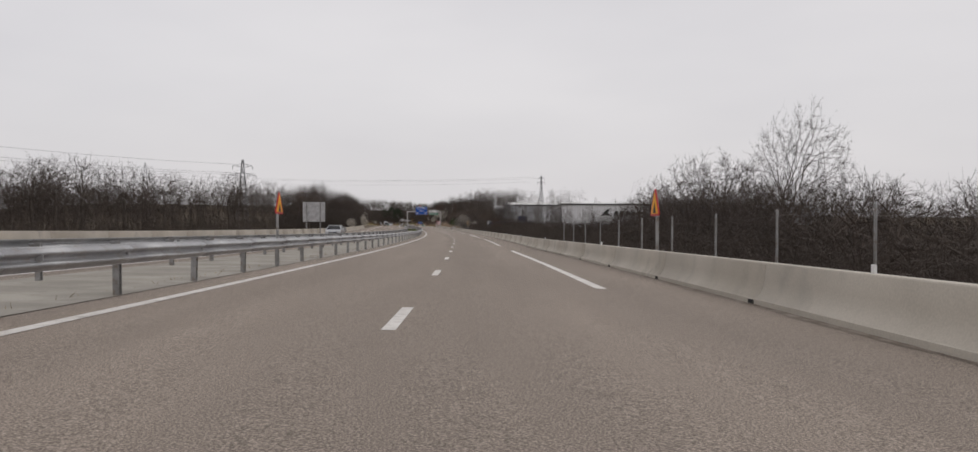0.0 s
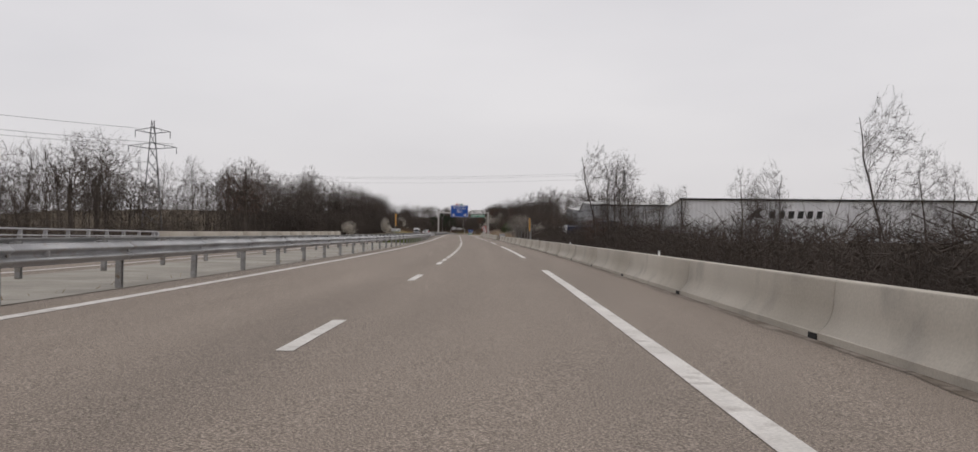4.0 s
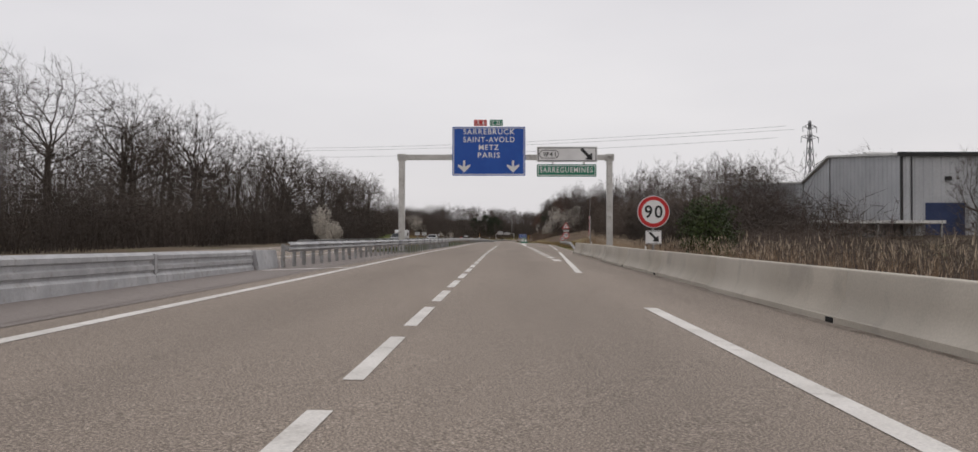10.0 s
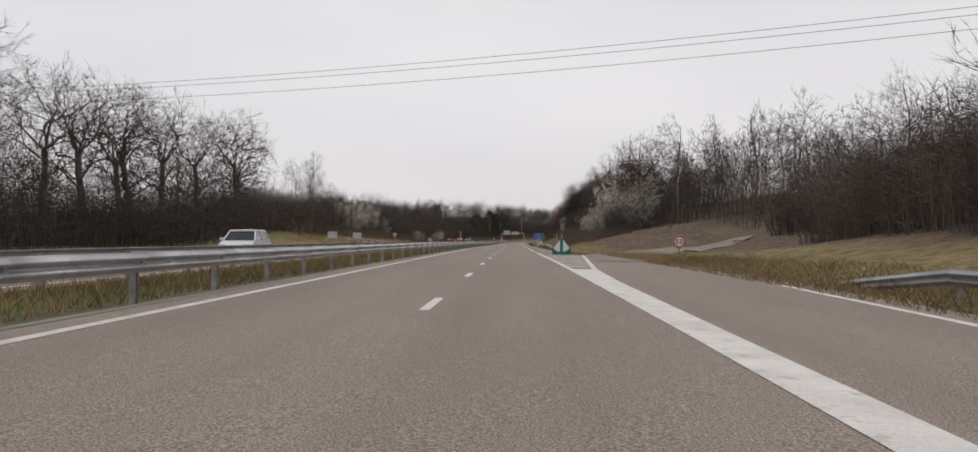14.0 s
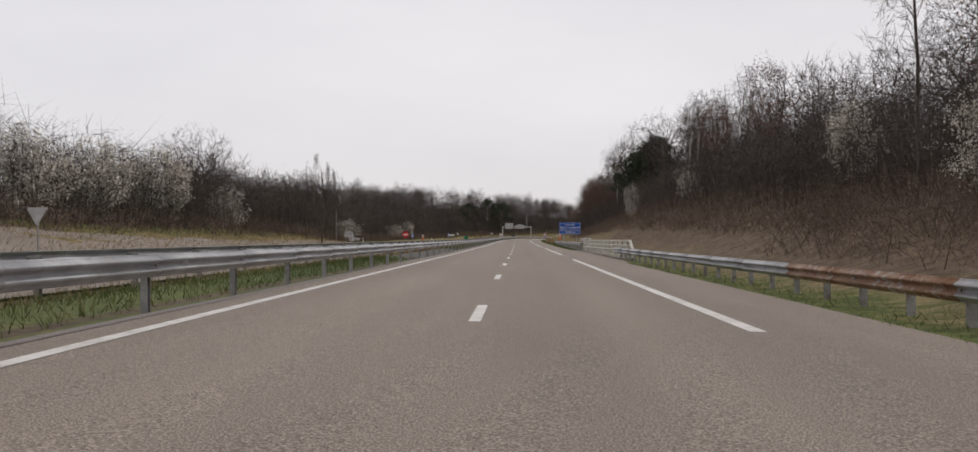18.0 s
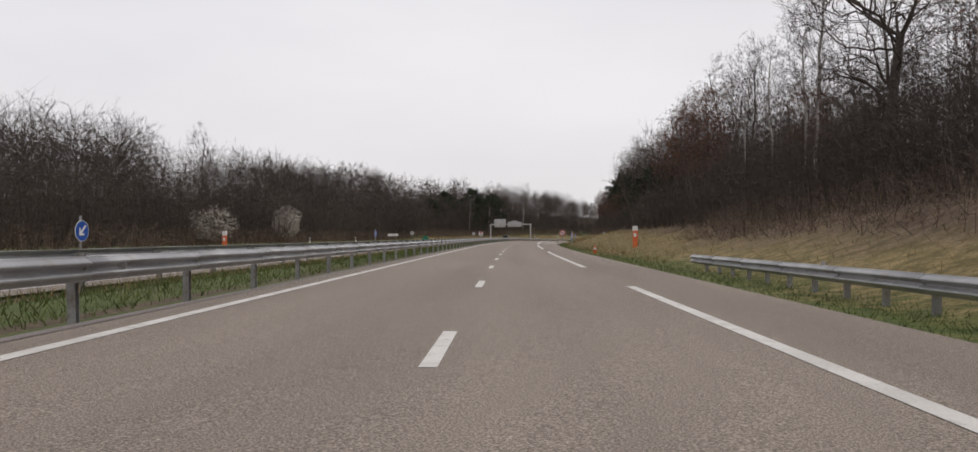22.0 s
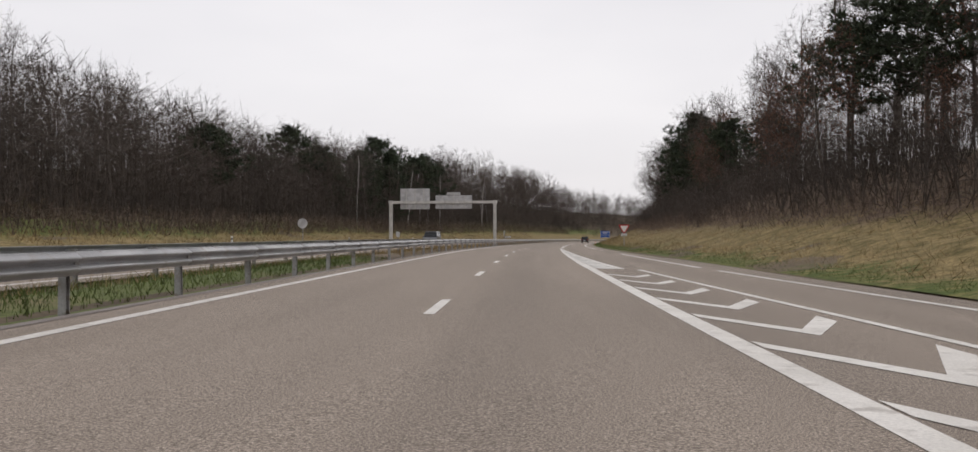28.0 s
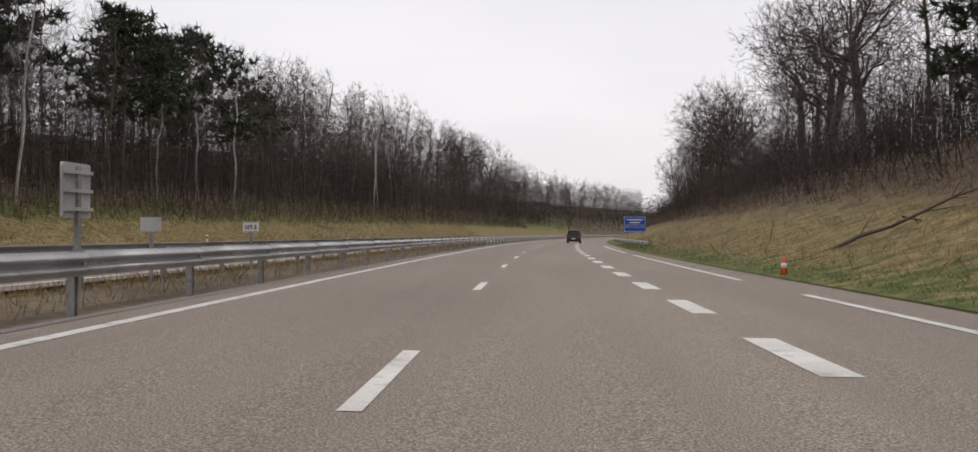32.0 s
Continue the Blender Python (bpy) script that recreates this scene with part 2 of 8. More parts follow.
GREEN = surf("sign_green", (0.01, 0.17, 0.1), (0.015, 0.2, 0.12), 1.0, 0.4, 0, 0, 30, 0.05)
RED = surf("sign_red", (0.45, 0.02, 0.025), (0.52, 0.03, 0.03), 1.0, 0.4, 0, 0, 30, 0.05)
WHITE = surf("sign_white", (0.68, 0.68, 0.68), (0.78, 0.78, 0.78), 1.0, 0.45, 0, 0, 30, 0.05)
INK = surf("sign_black", (0.012, 0.012, 0.013), (0.02, 0.02, 0.02), 1.0, 0.5)
YELLOW = surf("sign_yellow", (0.78, 0.36, 0.01), (0.85, 0.42, 0.015), 1.0, 0.5, 0, 0, 30, 0.05)
ORANGE = surf("faded_orange_paint", (0.6, 0.11, 0.03), (0.72, 0.17, 0.05), 3.0, 0.6, 0, 0, 30, 0.1, (0.5, 0.25, 0.15))
ALU = surf("sign_back_aluminium", (0.4, 0.4, 0.41), (0.55, 0.55, 0.56), 2.0, 0.45, 0.5, 0.03, 20, 0.1)
GANTRY = surf("gantry_grey", (0.46, 0.45, 0.43), (0.56, 0.55, 0.53), 1.5, 0.5, 0.15, 0.05, 20, 0.1, (0.38, 0.36, 0.34))
BARK = surf("bark", (0.06, 0.05, 0.043), (0.115, 0.097, 0.083), 3.0, 0.95, 0, 0.6, 20, 0.3)
TWIG = surf("bare_twigs", (0.058, 0.047, 0.041), (0.1, 0.081, 0.07), 0.5, 0.95, 0, 0, 8, 0.2, None, 0.16)
TWIG_GREY = surf("grey_twigs", (0.076, 0.063, 0.056), (0.118, 0.099, 0.087), 0.5, 0.95, 0, 0, 8, 0.2, None, 0.16)
BIRCH = surf("birch_bark", (0.3, 0.28, 0.26), (0.5, 0.48, 0.45), 6.0, 0.85, 0, 0.3, 20, 0.3, (0.06, 0.05, 0.05))
SCRUB = surf("brown_scrub_stems", (0.08, 0.063, 0.052), (0.13, 0.103, 0.085), 0.12, 0.95, 0, 0, 3, 0.2, None, 0.2)
THICKET = surf("thicket_stems", (0.05, 0.041, 0.035), (0.088, 0.071, 0.06), 0.08, 0.95, 0, 0, 3, 0.15, None, 0.14)
BRAMBLE = surf("bramble_stems", (0.105, 0.075, 0.058), (0.175, 0.128, 0.1), 0.15, 0.95, 0, 0, 3, 0.25, (0.11, 0.1, 0.05), 0.4)
NEEDLES = surf("pine_needles", (0.02, 0.03, 0.016), (0.045, 0.058, 0.03), 0.5, 0.8, 0, 0, 6, 0.3, None, 0.4)
LEAF_BROWN = surf("withered_leaves", (0.1, 0.045, 0.03), (0.17, 0.085, 0.055), 0.8, 0.85, 0, 0, 6, 0.3, None, 0.4)
LEAF_GREEN = surf("budding_leaves", (0.13, 0.13, 0.05), (0.2, 0.19, 0.09), 0.8, 0.85, 0, 0, 6, 0.3, None, 0.4)
LEAF_IVY = surf("ivy_leaves", (0.028, 0.045, 0.012), (0.06, 0.085, 0.025), 0.6, 0.6, 0, 0, 6, 0.3, None, 0.35)
BLOSSOM = surf("white_blossom", (0.5, 0.46, 0.4), (0.68, 0.64, 0.57), 0.8, 0.8, 0, 0, 6, 0.2, None, 0.3)
GRASS_M = surf("grass_blades", (0.066, 0.092, 0.022), (0.108, 0.138, 0.038), 0.12, 0.8, 0, 0, 3, 0.3, (0.17, 0.15, 0.065), 0.3)
DRY_M = surf("dry_grass_blades", (0.19, 0.135, 0.062), (0.31, 0.23, 0.115), 0.12, 0.85, 0, 0, 3, 0.3, (0.12, 0.1, 0.05), 0.4)
REED_M = surf("dry_reeds", (0.22, 0.145, 0.09), (0.38, 0.27, 0.17), 0.3, 0.85, 0, 0, 3, 0.25, None, 0.3)
PLUME = surf("reed_plume", (0.36, 0.28, 0.2), (0.52, 0.43, 0.33), 0.5, 0.9, 0, 0, 5, 0.2, None, 0.3)
EARTH = surf("woodland_floor", (0.075, 0.055, 0.035), (0.14, 0.105, 0.065), 0.11, 0.95, 0, 0.5, 5, 0.35, (0.11, 0.11, 0.04))
TURF = surf("verge_turf", (0.06, 0.088, 0.02), (0.105, 0.125, 0.036), 0.09, 0.95, 0, 0.6, 7, 0.4, (0.15, 0.13, 0.06))
RUST = surf("rusted_steel", (0.2, 0.1, 0.055), (0.36, 0.25, 0.18), 1.6, 0.75, 0.1, 0.2, 25, 0.25, (0.42, 0.4, 0.38))


def verge_mix(name, first, second, wild=4.0):
    """Turf near the road, dry grass behind it and leaf litter with brambles higher up, in ragged patches. UV x is the distance from the road's edge."""
    m = bpy.data.materials.new(name)
    m.use_nodes = True
    n, l = m.node_tree.nodes, m.node_tree.links
    b = n["Principled BSDF"]
    geo = n.new("ShaderNodeNewGeometry")
    uv = n.new("ShaderNodeUVMap")
    split = n.new("ShaderNodeSeparateXYZ")
    l.new(uv.outputs["UV"], split.inputs[0])

    def noise(scale, detail):
        t = n.new("ShaderNodeTexNoise")
        t.inputs["Scale"].default_value, t.inputs["Detail"].default_value = scale, detail
        l.new(geo.outputs["Position"], t.inputs["Vector"])
        return t.outputs["Fac"]

    def calc(op, a, c):
        t = n.new("ShaderNodeMath")
        t.operation = op
        for i, v in enumerate((a, c)):
            if isinstance(v, (int, float)):
                t.inputs[i].default_value = v
            else:
                l.new(v, t.inputs[i])
        return t.outputs[0]

    def two(fac, c1, c2, p0=0.36, p1=0.64):
        t = n.new("ShaderNodeValToRGB")
        t.color_ramp.elements[0].position, t.color_ramp.elements[0].color = p0, (*c1, 1)
        t.color_ramp.elements[1].position, t.color_ramp.elements[1].color = p1, (*c2, 1)
        l.new(fac, t.inputs["Fac"])
        return t.outputs["Color"]

    def mixed(fac, a, c):
        t = n.new("ShaderNodeMixRGB")
        l.new(fac, t.inputs[0])
        l.new(a, t.inputs[1])
        l.new(c, t.inputs[2])
        return t.outputs["Color"]

    patch, clump, blade = noise(0.22, 6.0), noise(1.7, 5.0), noise(9.0, 4.0)
    way = calc("ADD", split.outputs["X"], calc("MULTIPLY", calc("SUBTRACT", clump, 0.5), wild))
    way = calc("ADD", way, calc("MULTIPLY", calc("SUBTRACT", patch, 0.5), wild * 1.5))
    turf = two(clump, (0.07, 0.096, 0.024), (0.15, 0.155, 0.05))
    dry = two(clump, (0.125, 0.1, 0.04), (0.275, 0.21, 0.1))
    brown = two(clump, (0.085, 0.06, 0.04), (0.17, 0.122, 0.085))
    col = mixed(two(calc("DIVIDE", calc("SUBTRACT", way, first - 1.0), 2.0), (0, 0, 0), (1, 1, 1), 0.0, 1.0), turf, dry)
    col = mixed(two(calc("DIVIDE", calc("SUBTRACT", way, second - 1.2), 2.4), (0, 0, 0), (1, 1, 1), 0.0, 1.0), col, brown)
    g = n.new("ShaderNodeMapRange")
    for k, x in zip(("From Min", "From Max", "To Min", "To Max"), (0.28, 0.72, 0.6, 1.4)):
        g.inputs[k].default_value = x
    l.new(blade, g.inputs["Value"])
    sc = n.new("ShaderNodeVectorMath")
    sc.operation = "SCALE"
    l.new(col, sc.inputs[0])
    l.new(g.outputs["Result"], sc.inputs["Scale"])
    l.new(sc.outputs["Vector"], b.inputs["Base Color"])
    b.inputs["Roughness"].default_value = 0.95
    b.inputs["Specular IOR Level"].default_value = 0.2
    bp = n.new("ShaderNodeBump")
    bp.inputs["Strength"].default_value, bp.inputs["Distance"].default_value = 0.7, 0.03
    l.new(blade, bp.inputs["Height"])
    l.new(bp.outputs["Normal"], b.inputs["Normal"])
    return m


VERGE_EXIT = verge_mix("verge_by_the_exit", 0.3, 5.5)
VERGE_BANK = verge_mix("verge_below_brown_bank", 1.6, 2.4, 2.5)
VERGE_OPEN = verge_mix("verge_of_open_bank", 1.1, 7.0)
VERGE_STRAW = verge_mix("verge_below_straw_bank", 1.9, 5.0, 3.0)
VERGE_LEFT = verge_mix("verge_of_far_bank", -3.0, 3.5)
LITTER = surf("leaf_litter", (0.085, 0.062, 0.042), (0.16, 0.12, 0.08), 0.3, 0.95, 0, 0.6, 9, 0.45, (0.1, 0.1, 0.045))
GRAVEL = surf("dark_gravel", (0.075, 0.07, 0.066), (0.15, 0.138, 0.125), 1.2, 0.95, 0, 0.5, 30, 0.45, (0.1, 0.09, 0.06))
CLAD = surf("white_cladding", (0.62, 0.63, 0.65), (0.72, 0.73, 0.75), 0.3, 0.5, 0.05, 0.0, 5, 0.06)
CLAD_GREY = surf("grey_cladding", (0.36, 0.37, 0.385), (0.43, 0.44, 0.455), 0.3, 0.5, 0.15, 0.0, 5, 0.06)
ROOF = surf("roof_sheet", (0.5, 0.5, 0.49), (0.62, 0.62, 0.6), 0.4, 0.6, 0, 0, 5, 0.08)
TARP = surf("navy_tarpaulin", (0.012, 0.025, 0.075), (0.02, 0.035, 0.1), 0.8, 0.5)
GLASS = surf("dark_car_glass", (0.012, 0.014, 0.017), (0.02, 0.022, 0.026), 2.0, 0.08)
TYRE = surf("tyre_rubber", (0.014, 0.014, 0.015), (0.022, 0.022, 0.022), 5, 0.85)
RIM = surf("alloy_rim", (0.3, 0.3, 0.31), (0.42, 0.42, 0.43), 4, 0.35, 0.8)
LAMP_RED = surf("tail_lamp", (0.22, 0.008, 0.01), (0.28, 0.012, 0.012), 3, 0.25)
LAMP_CLEAR = surf("head_lamp", (0.55, 0.56, 0.58), (0.7, 0.71, 0.72), 3, 0.15)
LATTICE = surf("pylon_lattice_steel", (0.14, 0.14, 0.15), (0.2, 0.2, 0.21), 2, 0.6, 0.3)
CABLE = surf("cable", (0.12, 0.12, 0.13), (0.16, 0.16, 0.17), 2, 0.6)


def car_paint(name, c, metal=0.4):
    m = surf(name, c, tuple(v * 1.12 for v in c), 2.0, 0.28, metal, 0, 30, 0.04)
    m.node_tree.nodes["Principled BSDF"].inputs["Coat Weight"].default_value = 0.6
    return m


# ---------------------------------------------------------------- mesh helpers
class MB:
    """Collects faces in a thing's own axes: x right, y ahead, z up."""

    def __init__(self):
        self.v, self.f = [], []

    def add(self, vs, fs):
        k = len(self.v)
        self.v += [tuple(p) for p in vs]
        self.f += [tuple(i + k for i in q) for q in fs]
        return self

    def prism(self, prof, a, b, axis="y", taper=1.0):
        """A closed profile carried from a to b along an axis. Profile: (x, z) for y, (x, y) for z, (y, z) for x."""
        k = len(prof)

        def place(p, t):
            return {"y": (p[0], t, p[1]), "z": (p[0], p[1], t), "x": (t, p[0], p[1])}[axis]

        vs = [place(p, a) for p in prof] + [place((p[0] * taper, p[1] * taper), b) for p in prof]
        fs = [(i, (i + 1) % k, (i + 1) % k + k, i + k) for i in range(k)] + [tuple(range(k))[::-1], tuple(range(k, 2 * k))]
        return self.add(vs, fs)

    def box(self, x0, x1, y0, y1, z0, z1, c=0.0):
        if c <= 0:
            return self.prism([(x0, z0), (x1, z0), (x1, z1), (x0, z1)], y0, y1)
        return self.prism([(x0 + c, z0), (x1 - c, z0), (x1, z0 + c), (x1, z1 - c), (x1 - c, z1), (x0 + c, z1), (x0, z1 - c), (x0, z0 + c)], y0, y1)

    def disc(self, x, z, r, y0, y1, n=24, hole=0.0, sx=1.0):
        """A round plate in the x-z plane, or a ring when hole is given."""
        ring = lambda q, y: [(x + sx * q * math.cos(2 * math.pi * i / n), y, z + q * math.sin(2 * math.pi * i / n)) for i in range(n)]
        if hole <= 0:
            return self.add(ring(r, y0) + ring(r, y1), [(i, (i + 1) % n, (i + 1) % n + n, i + n) for i in range(n)] + [tuple(range(n))[::-1], tuple(range(n, 2 * n))])
        vs = ring(r, y0) + ring(hole, y0) + ring(r, y1) + ring(hole, y1)
        fs = []
        for i in range(n):
            j = (i + 1) % n
            fs += [(j, i, i + n, j + n), (i + 2 * n, j + 2 * n, j + 3 * n, i + 3 * n), (i, j, j + 2 * n, i + 2 * n), (j + n, i + n, i + 3 * n, j + 3 * n)]
        return self.add(vs, fs)

    def tube(self, p, q, r, r2=None, n=8):
        p, q = Vector(p), Vector(q)
        r2 = r if r2 is None else r2
        w = (q - p).normalized()
        u = w.orthogonal().normalized()
        t = w.cross(u)
        vs = [p + r * (math.cos(2 * math.pi * i / n) * u + math.sin(2 * math.pi * i / n) * t) for i in range(n)]
        vs += [q + r2 * (math.cos(2 * math.pi * i / n) * u + math.sin(2 * math.pi * i / n) * t) for i in range(n)]
        return self.add(vs, [(i, (i + 1) % n, (i + 1) % n + n, i + n) for i in range(n)] + [tuple(range(n))[::-1], tuple(range(n, 2 * n))])

    def mesh(self, name, mat, soft=False):
        me = bpy.data.meshes.new(name)
        me.from_pydata(self.v, [], self.f)
        me.materials.append(mat)
        if soft:
            me.polygons.foreach_set("use_smooth", [True] * len(me.polygons))
        return me


def recalc(me):
    bm = bmesh.new()
    bm.from_mesh(me)
    bmesh.ops.recalc_face_normals(bm, faces=bm.faces)
    bm.to_mesh(me)
    bm.free()
    return me


def part(name, mb, mat, parent, label="", m=None, soft=False):
    """One mesh under a thing or a part."""
    me = mb if isinstance(mb, bpy.types.Mesh) else recalc(mb.mesh(name, mat, soft))
    ob = new(name, me)
    ob.parent = parent
    if m is not None:
        ob.matrix_basis = m
    return tagged(ob, label)


def thing(name, m, label, category, group="", kind=""):
    ob = new(name)
    ob.matrix_basis = m
    return tagged(ob, label, category, group, kind)


TEXTS = {}


def lettering(text, parent, x, y, z, width=None, size=0.3, mat=None, name="lettering", back=False):
    """Raised letters in the x-z plane that read from -y, centred at x, z, and fitted to a width."""
    key = text
    if key not in TEXTS:
        cu = bpy.data.curves.new("lettering", "FONT")
        cu.body, cu.size, cu.align_x, cu.align_y, cu.extrude, cu.resolution_u = text, 1.0, "CENTER", "CENTER", 0.004, 3
        cu.offset, cu.space_character = 0.014, 1.18
        ob = bpy.data.objects.new("lettering", cu)
        scene.collection.objects.link(ob)
        dg = bpy.context.evaluated_depsgraph_get()
        TEXTS[key] = bpy.data.meshes.new_from_object(ob.evaluated_get(dg))
        bpy.data.objects.remove(ob)
    me = TEXTS[key].copy()
    co3 = np.empty(len(me.vertices) * 3)
    me.vertices.foreach_get("co", co3)
    co3 = co3.reshape(-1, 3)
    ctr = (co3[:, :2].max(0) + co3[:, :2].min(0)) / 2
    co3[:, :2] -= ctr
    k = size if width is None else width / (co3[:, 0].max() - co3[:, 0].min())
    kz = size
    out = np.stack([co3[:, 0] * k, -co3[:, 2] * 1.0, co3[:, 1] * kz], -1)
    me.vertices.foreach_set("co", out.ravel())
    me.materials.clear()
    me.materials.append(mat)
    me.update()
    ob = new(name, me)
    ob.parent = parent
    ob.matrix_basis = pose(x, y, z)
    return ob


def sheet(name, prof, s0, s1, mat, step=5.0, origin=None, h=0.0):
    """A strip of ground along the road between pairs of d, with UV in metres. prof: d values, or a function of s that gives them."""
    n = max(1, int(math.ceil((s1 - s0) / step)))
    ss = np.linspace(s0, s1, n + 1)
    rows = [np.asarray(prof(s) if callable(prof) else prof, float) for s in ss]
    k = len(rows[0])
    D = np.array(rows)
    S = np.repeat(ss[:, None], k, 1)
    Hh = h(S, D) if callable(h) else np.full_like(D, h)
    co3 = atv(S, D, Hh).reshape(-1, 3)
    i, j = np.meshgrid(np.arange(n), np.arange(k - 1), indexing="ij")
    a = (i * k + j).ravel()
    fs = np.stack([a, a + 1, a + k + 1, a + k], -1)
    me = bpy.data.meshes.new(name)
    me.from_pydata(co3.tolist(), [], fs.tolist())
    uv = me.uv_layers.new(name="UVMap")
    across = D - np.array([origin(s) for s in ss])[:, None] if origin else D
    flat_uv = np.stack([across.ravel(), S.ravel()], -1)[fs.ravel()]
    uv.data.foreach_set("uv", flat_uv.ravel())
    me.materials.append(mat)
    return new(name, me)


def big_mesh(name, verts, faces, mat):
    """One mesh from arrays, all faces with the same number of corners."""
    me = bpy.data.meshes.new(name)
    k = faces.shape[1]
    me.vertices.add(len(verts))
    me.vertices.foreach_set("co", np.ascontiguousarray(verts, dtype=np.float32).ravel())
    me.loops.add(faces.size)
    me.loops.foreach_set("vertex_index", np.ascontiguousarray(faces, dtype=np.int32).ravel())
    me.polygons.add(len(faces))
    me.polygons.foreach_set("loop_start", np.arange(0, faces.size, k, dtype=np.int32))
    me.update(calc_edges=True)
    me.materials.append(mat)
    return me


# ---------------------------------------------------------------- the lie of the land
L_D = (-420, -150, -60, -45, -34, -28, -24, -21.5)
L_S = (-500, 250, 330, 450, 560, 600, 720, 770, 950, 1000, 1100, 1300, 2600)
L_H = np.array([[0, -3, -3, -3, -2.5, -2, -1.4, -0.5], [0, -2, -2, -1.6, -1.2, -1, -0.7, -0.3], [2, 0, -0.6, -0.5, -0.4, -0.4, -0.3, -0.2],
                [4, 1, 0, 0, 0, -0.1, -0.2, -0.1], [5, 2, 0.6, 0.5, 0.5, 0.4, 0.2, 0], [6, 4, 3, 3, 2.6, 1.8, 0.7, 0.05], [6, 4, 3, 3, 2.4, 1.4, 0.6, 0.05],
                [7, 3, 1, 0.6, 0.4, 0.2, 0, 0], [12, 8, 3, 1.6, 0.7, 0.3, 0.1, 0], [16, 12, 6.5, 4.2, 2.4, 1.2, 0.35, 0.02], [22, 17, 10, 6.8, 4.0, 2.1, 0.7, 0.05],
                [30, 25, 17, 12.0, 7.2, 3.8, 1.3, 0.08], [30, 25, 17, 12.0, 7.2, 3.8, 1.3, 0.08]])
R_D = (6.0, 7.5, 9, 12, 16, 20, 28, 45, 90, 400)
R_S = (-500, 250, 300, 400, 440, 500, 540, 562, 590, 640, 700, 800, 864, 886, 930, 960, 1060, 1140, 2600)
R_H = np.array([[-0.3, -1, -1.6, -2.4, -2.8, -3, -3, -3, -3, -3], [-0.3, -1, -1.6, -2.2, -2.4, -2.5, -2.5, -2.4, -2, -1], [-0.2, -0.5, -0.8, -1, -1.2, -1.2, -1.2, -1, -1, 0],
                [-0.1, -0.2, -0.4, -0.7, -0.8, -0.6, -0.4, 0, 0.3, 0.3], [-0.05, -0.05, -0.15, -0.4, -0.4, 0, 0.6, 1.6, 1.6, 1], [-0.05, -0.05, -0.05, 0.35, 1.2, 1.9, 2.8, 4, 4.2, 3],
                [-0.05, -0.06, -0.06, -0.05, 0.1, 0.5, 2.6, 4.6, 5, 4], [-0.05, -0.05, -0.04, -0.02, 0.05, 0.3, 2.2, 4.8, 6, 6], [-0.05, 0, 0.2, 1.0, 2.0, 2.6, 4.0, 6.5, 8, 3], [-0.05, 0, 0.3, 1.5, 2.8, 4.0, 6.2, 9, 9, 3],
                [-0.05, -0.1, 0.35, 2.4, 4.3, 5.5, 7.5, 9.5, 9, 3], [-0.05, 0.06, 0.3, 1.1, 2.3, 3.6, 5.8, 8.5, 9, 3], [-0.05, 0.08, 0.55, 1.55, 2.1, 2.9, 5.2, 8, 9, 3], [-0.05, 0.04, 0.0, 0.0, 0.9, 2.2, 4.8, 8, 9, 3],
                [-0.06, -0.06, -0.06, 0.15, 1.1, 2.4, 5, 8, 9, 3], [-0.06, -0.06, -0.06, 0.35, 1.5, 3, 6, 9, 9, 3], [-0.05, -0.04, 0.18, 0.9, 2.2, 4.0, 7, 10, 9, 3],
                [-0.05, 0.0, 0.35, 1.3, 3.0, 4.8, 7.5, 10, 9, 3], [-0.05, 0.0, 0.35, 1.3, 3.0, 4.8, 7.5, 10, 13, 16]])


def grid_at(S, D, ss, dd, hh):
    i = np.clip(np.searchsorted(ss, S) - 1, 0, len(ss) - 2)
    j = np.clip(np.searchsorted(dd, D) - 1, 0, len(dd) - 2)
    ss, dd = np.asarray(ss, float), np.asarray(dd, float)
    u = np.clip((S - ss[i]) / (ss[i + 1] - ss[i]), 0, 1)
    v = np.clip((D - dd[j]) / (dd[j + 1] - dd[j]), 0, 1)
    u = u * u * (3 - 2 * u)
    return (hh[i, j] * (1 - v) + hh[i, j + 1] * v) * (1 - u) + (hh[i + 1, j] * (1 - v) + hh[i + 1, j + 1] * v) * u


def land(S, D):
    """The height of the ground over the carriageway at s, d."""
    S, D = np.broadcast_arrays(np.asarray(S, float), np.asarray(D, float))
    left = grid_at(S, D, L_S, L_D, L_H)
    right = grid_at(S, D, R_S, R_D, R_H)
    mid = np.full(S.shape, -0.06)
    h = np.where(D < -21.5, left, np.where(D > 6.0, right, mid))
    lump = 0.10 * np.sin(S * 0.41 + D * 0.7) * np.sin(D * 0.53 - S * 0.23) + 0.06 * np.sin(S * 1.13 - D * 0.9)
    far = np.clip((np.abs(D + 7) - 15.5) / 4, 0, 1)
    med = np.clip(1.25 - np.abs(D + 6.15), 0, 1) * 0.10 * np.where((S > 222) & ((S < 266) | (S > 392)), 1, 0)
    return h + lump * far + med


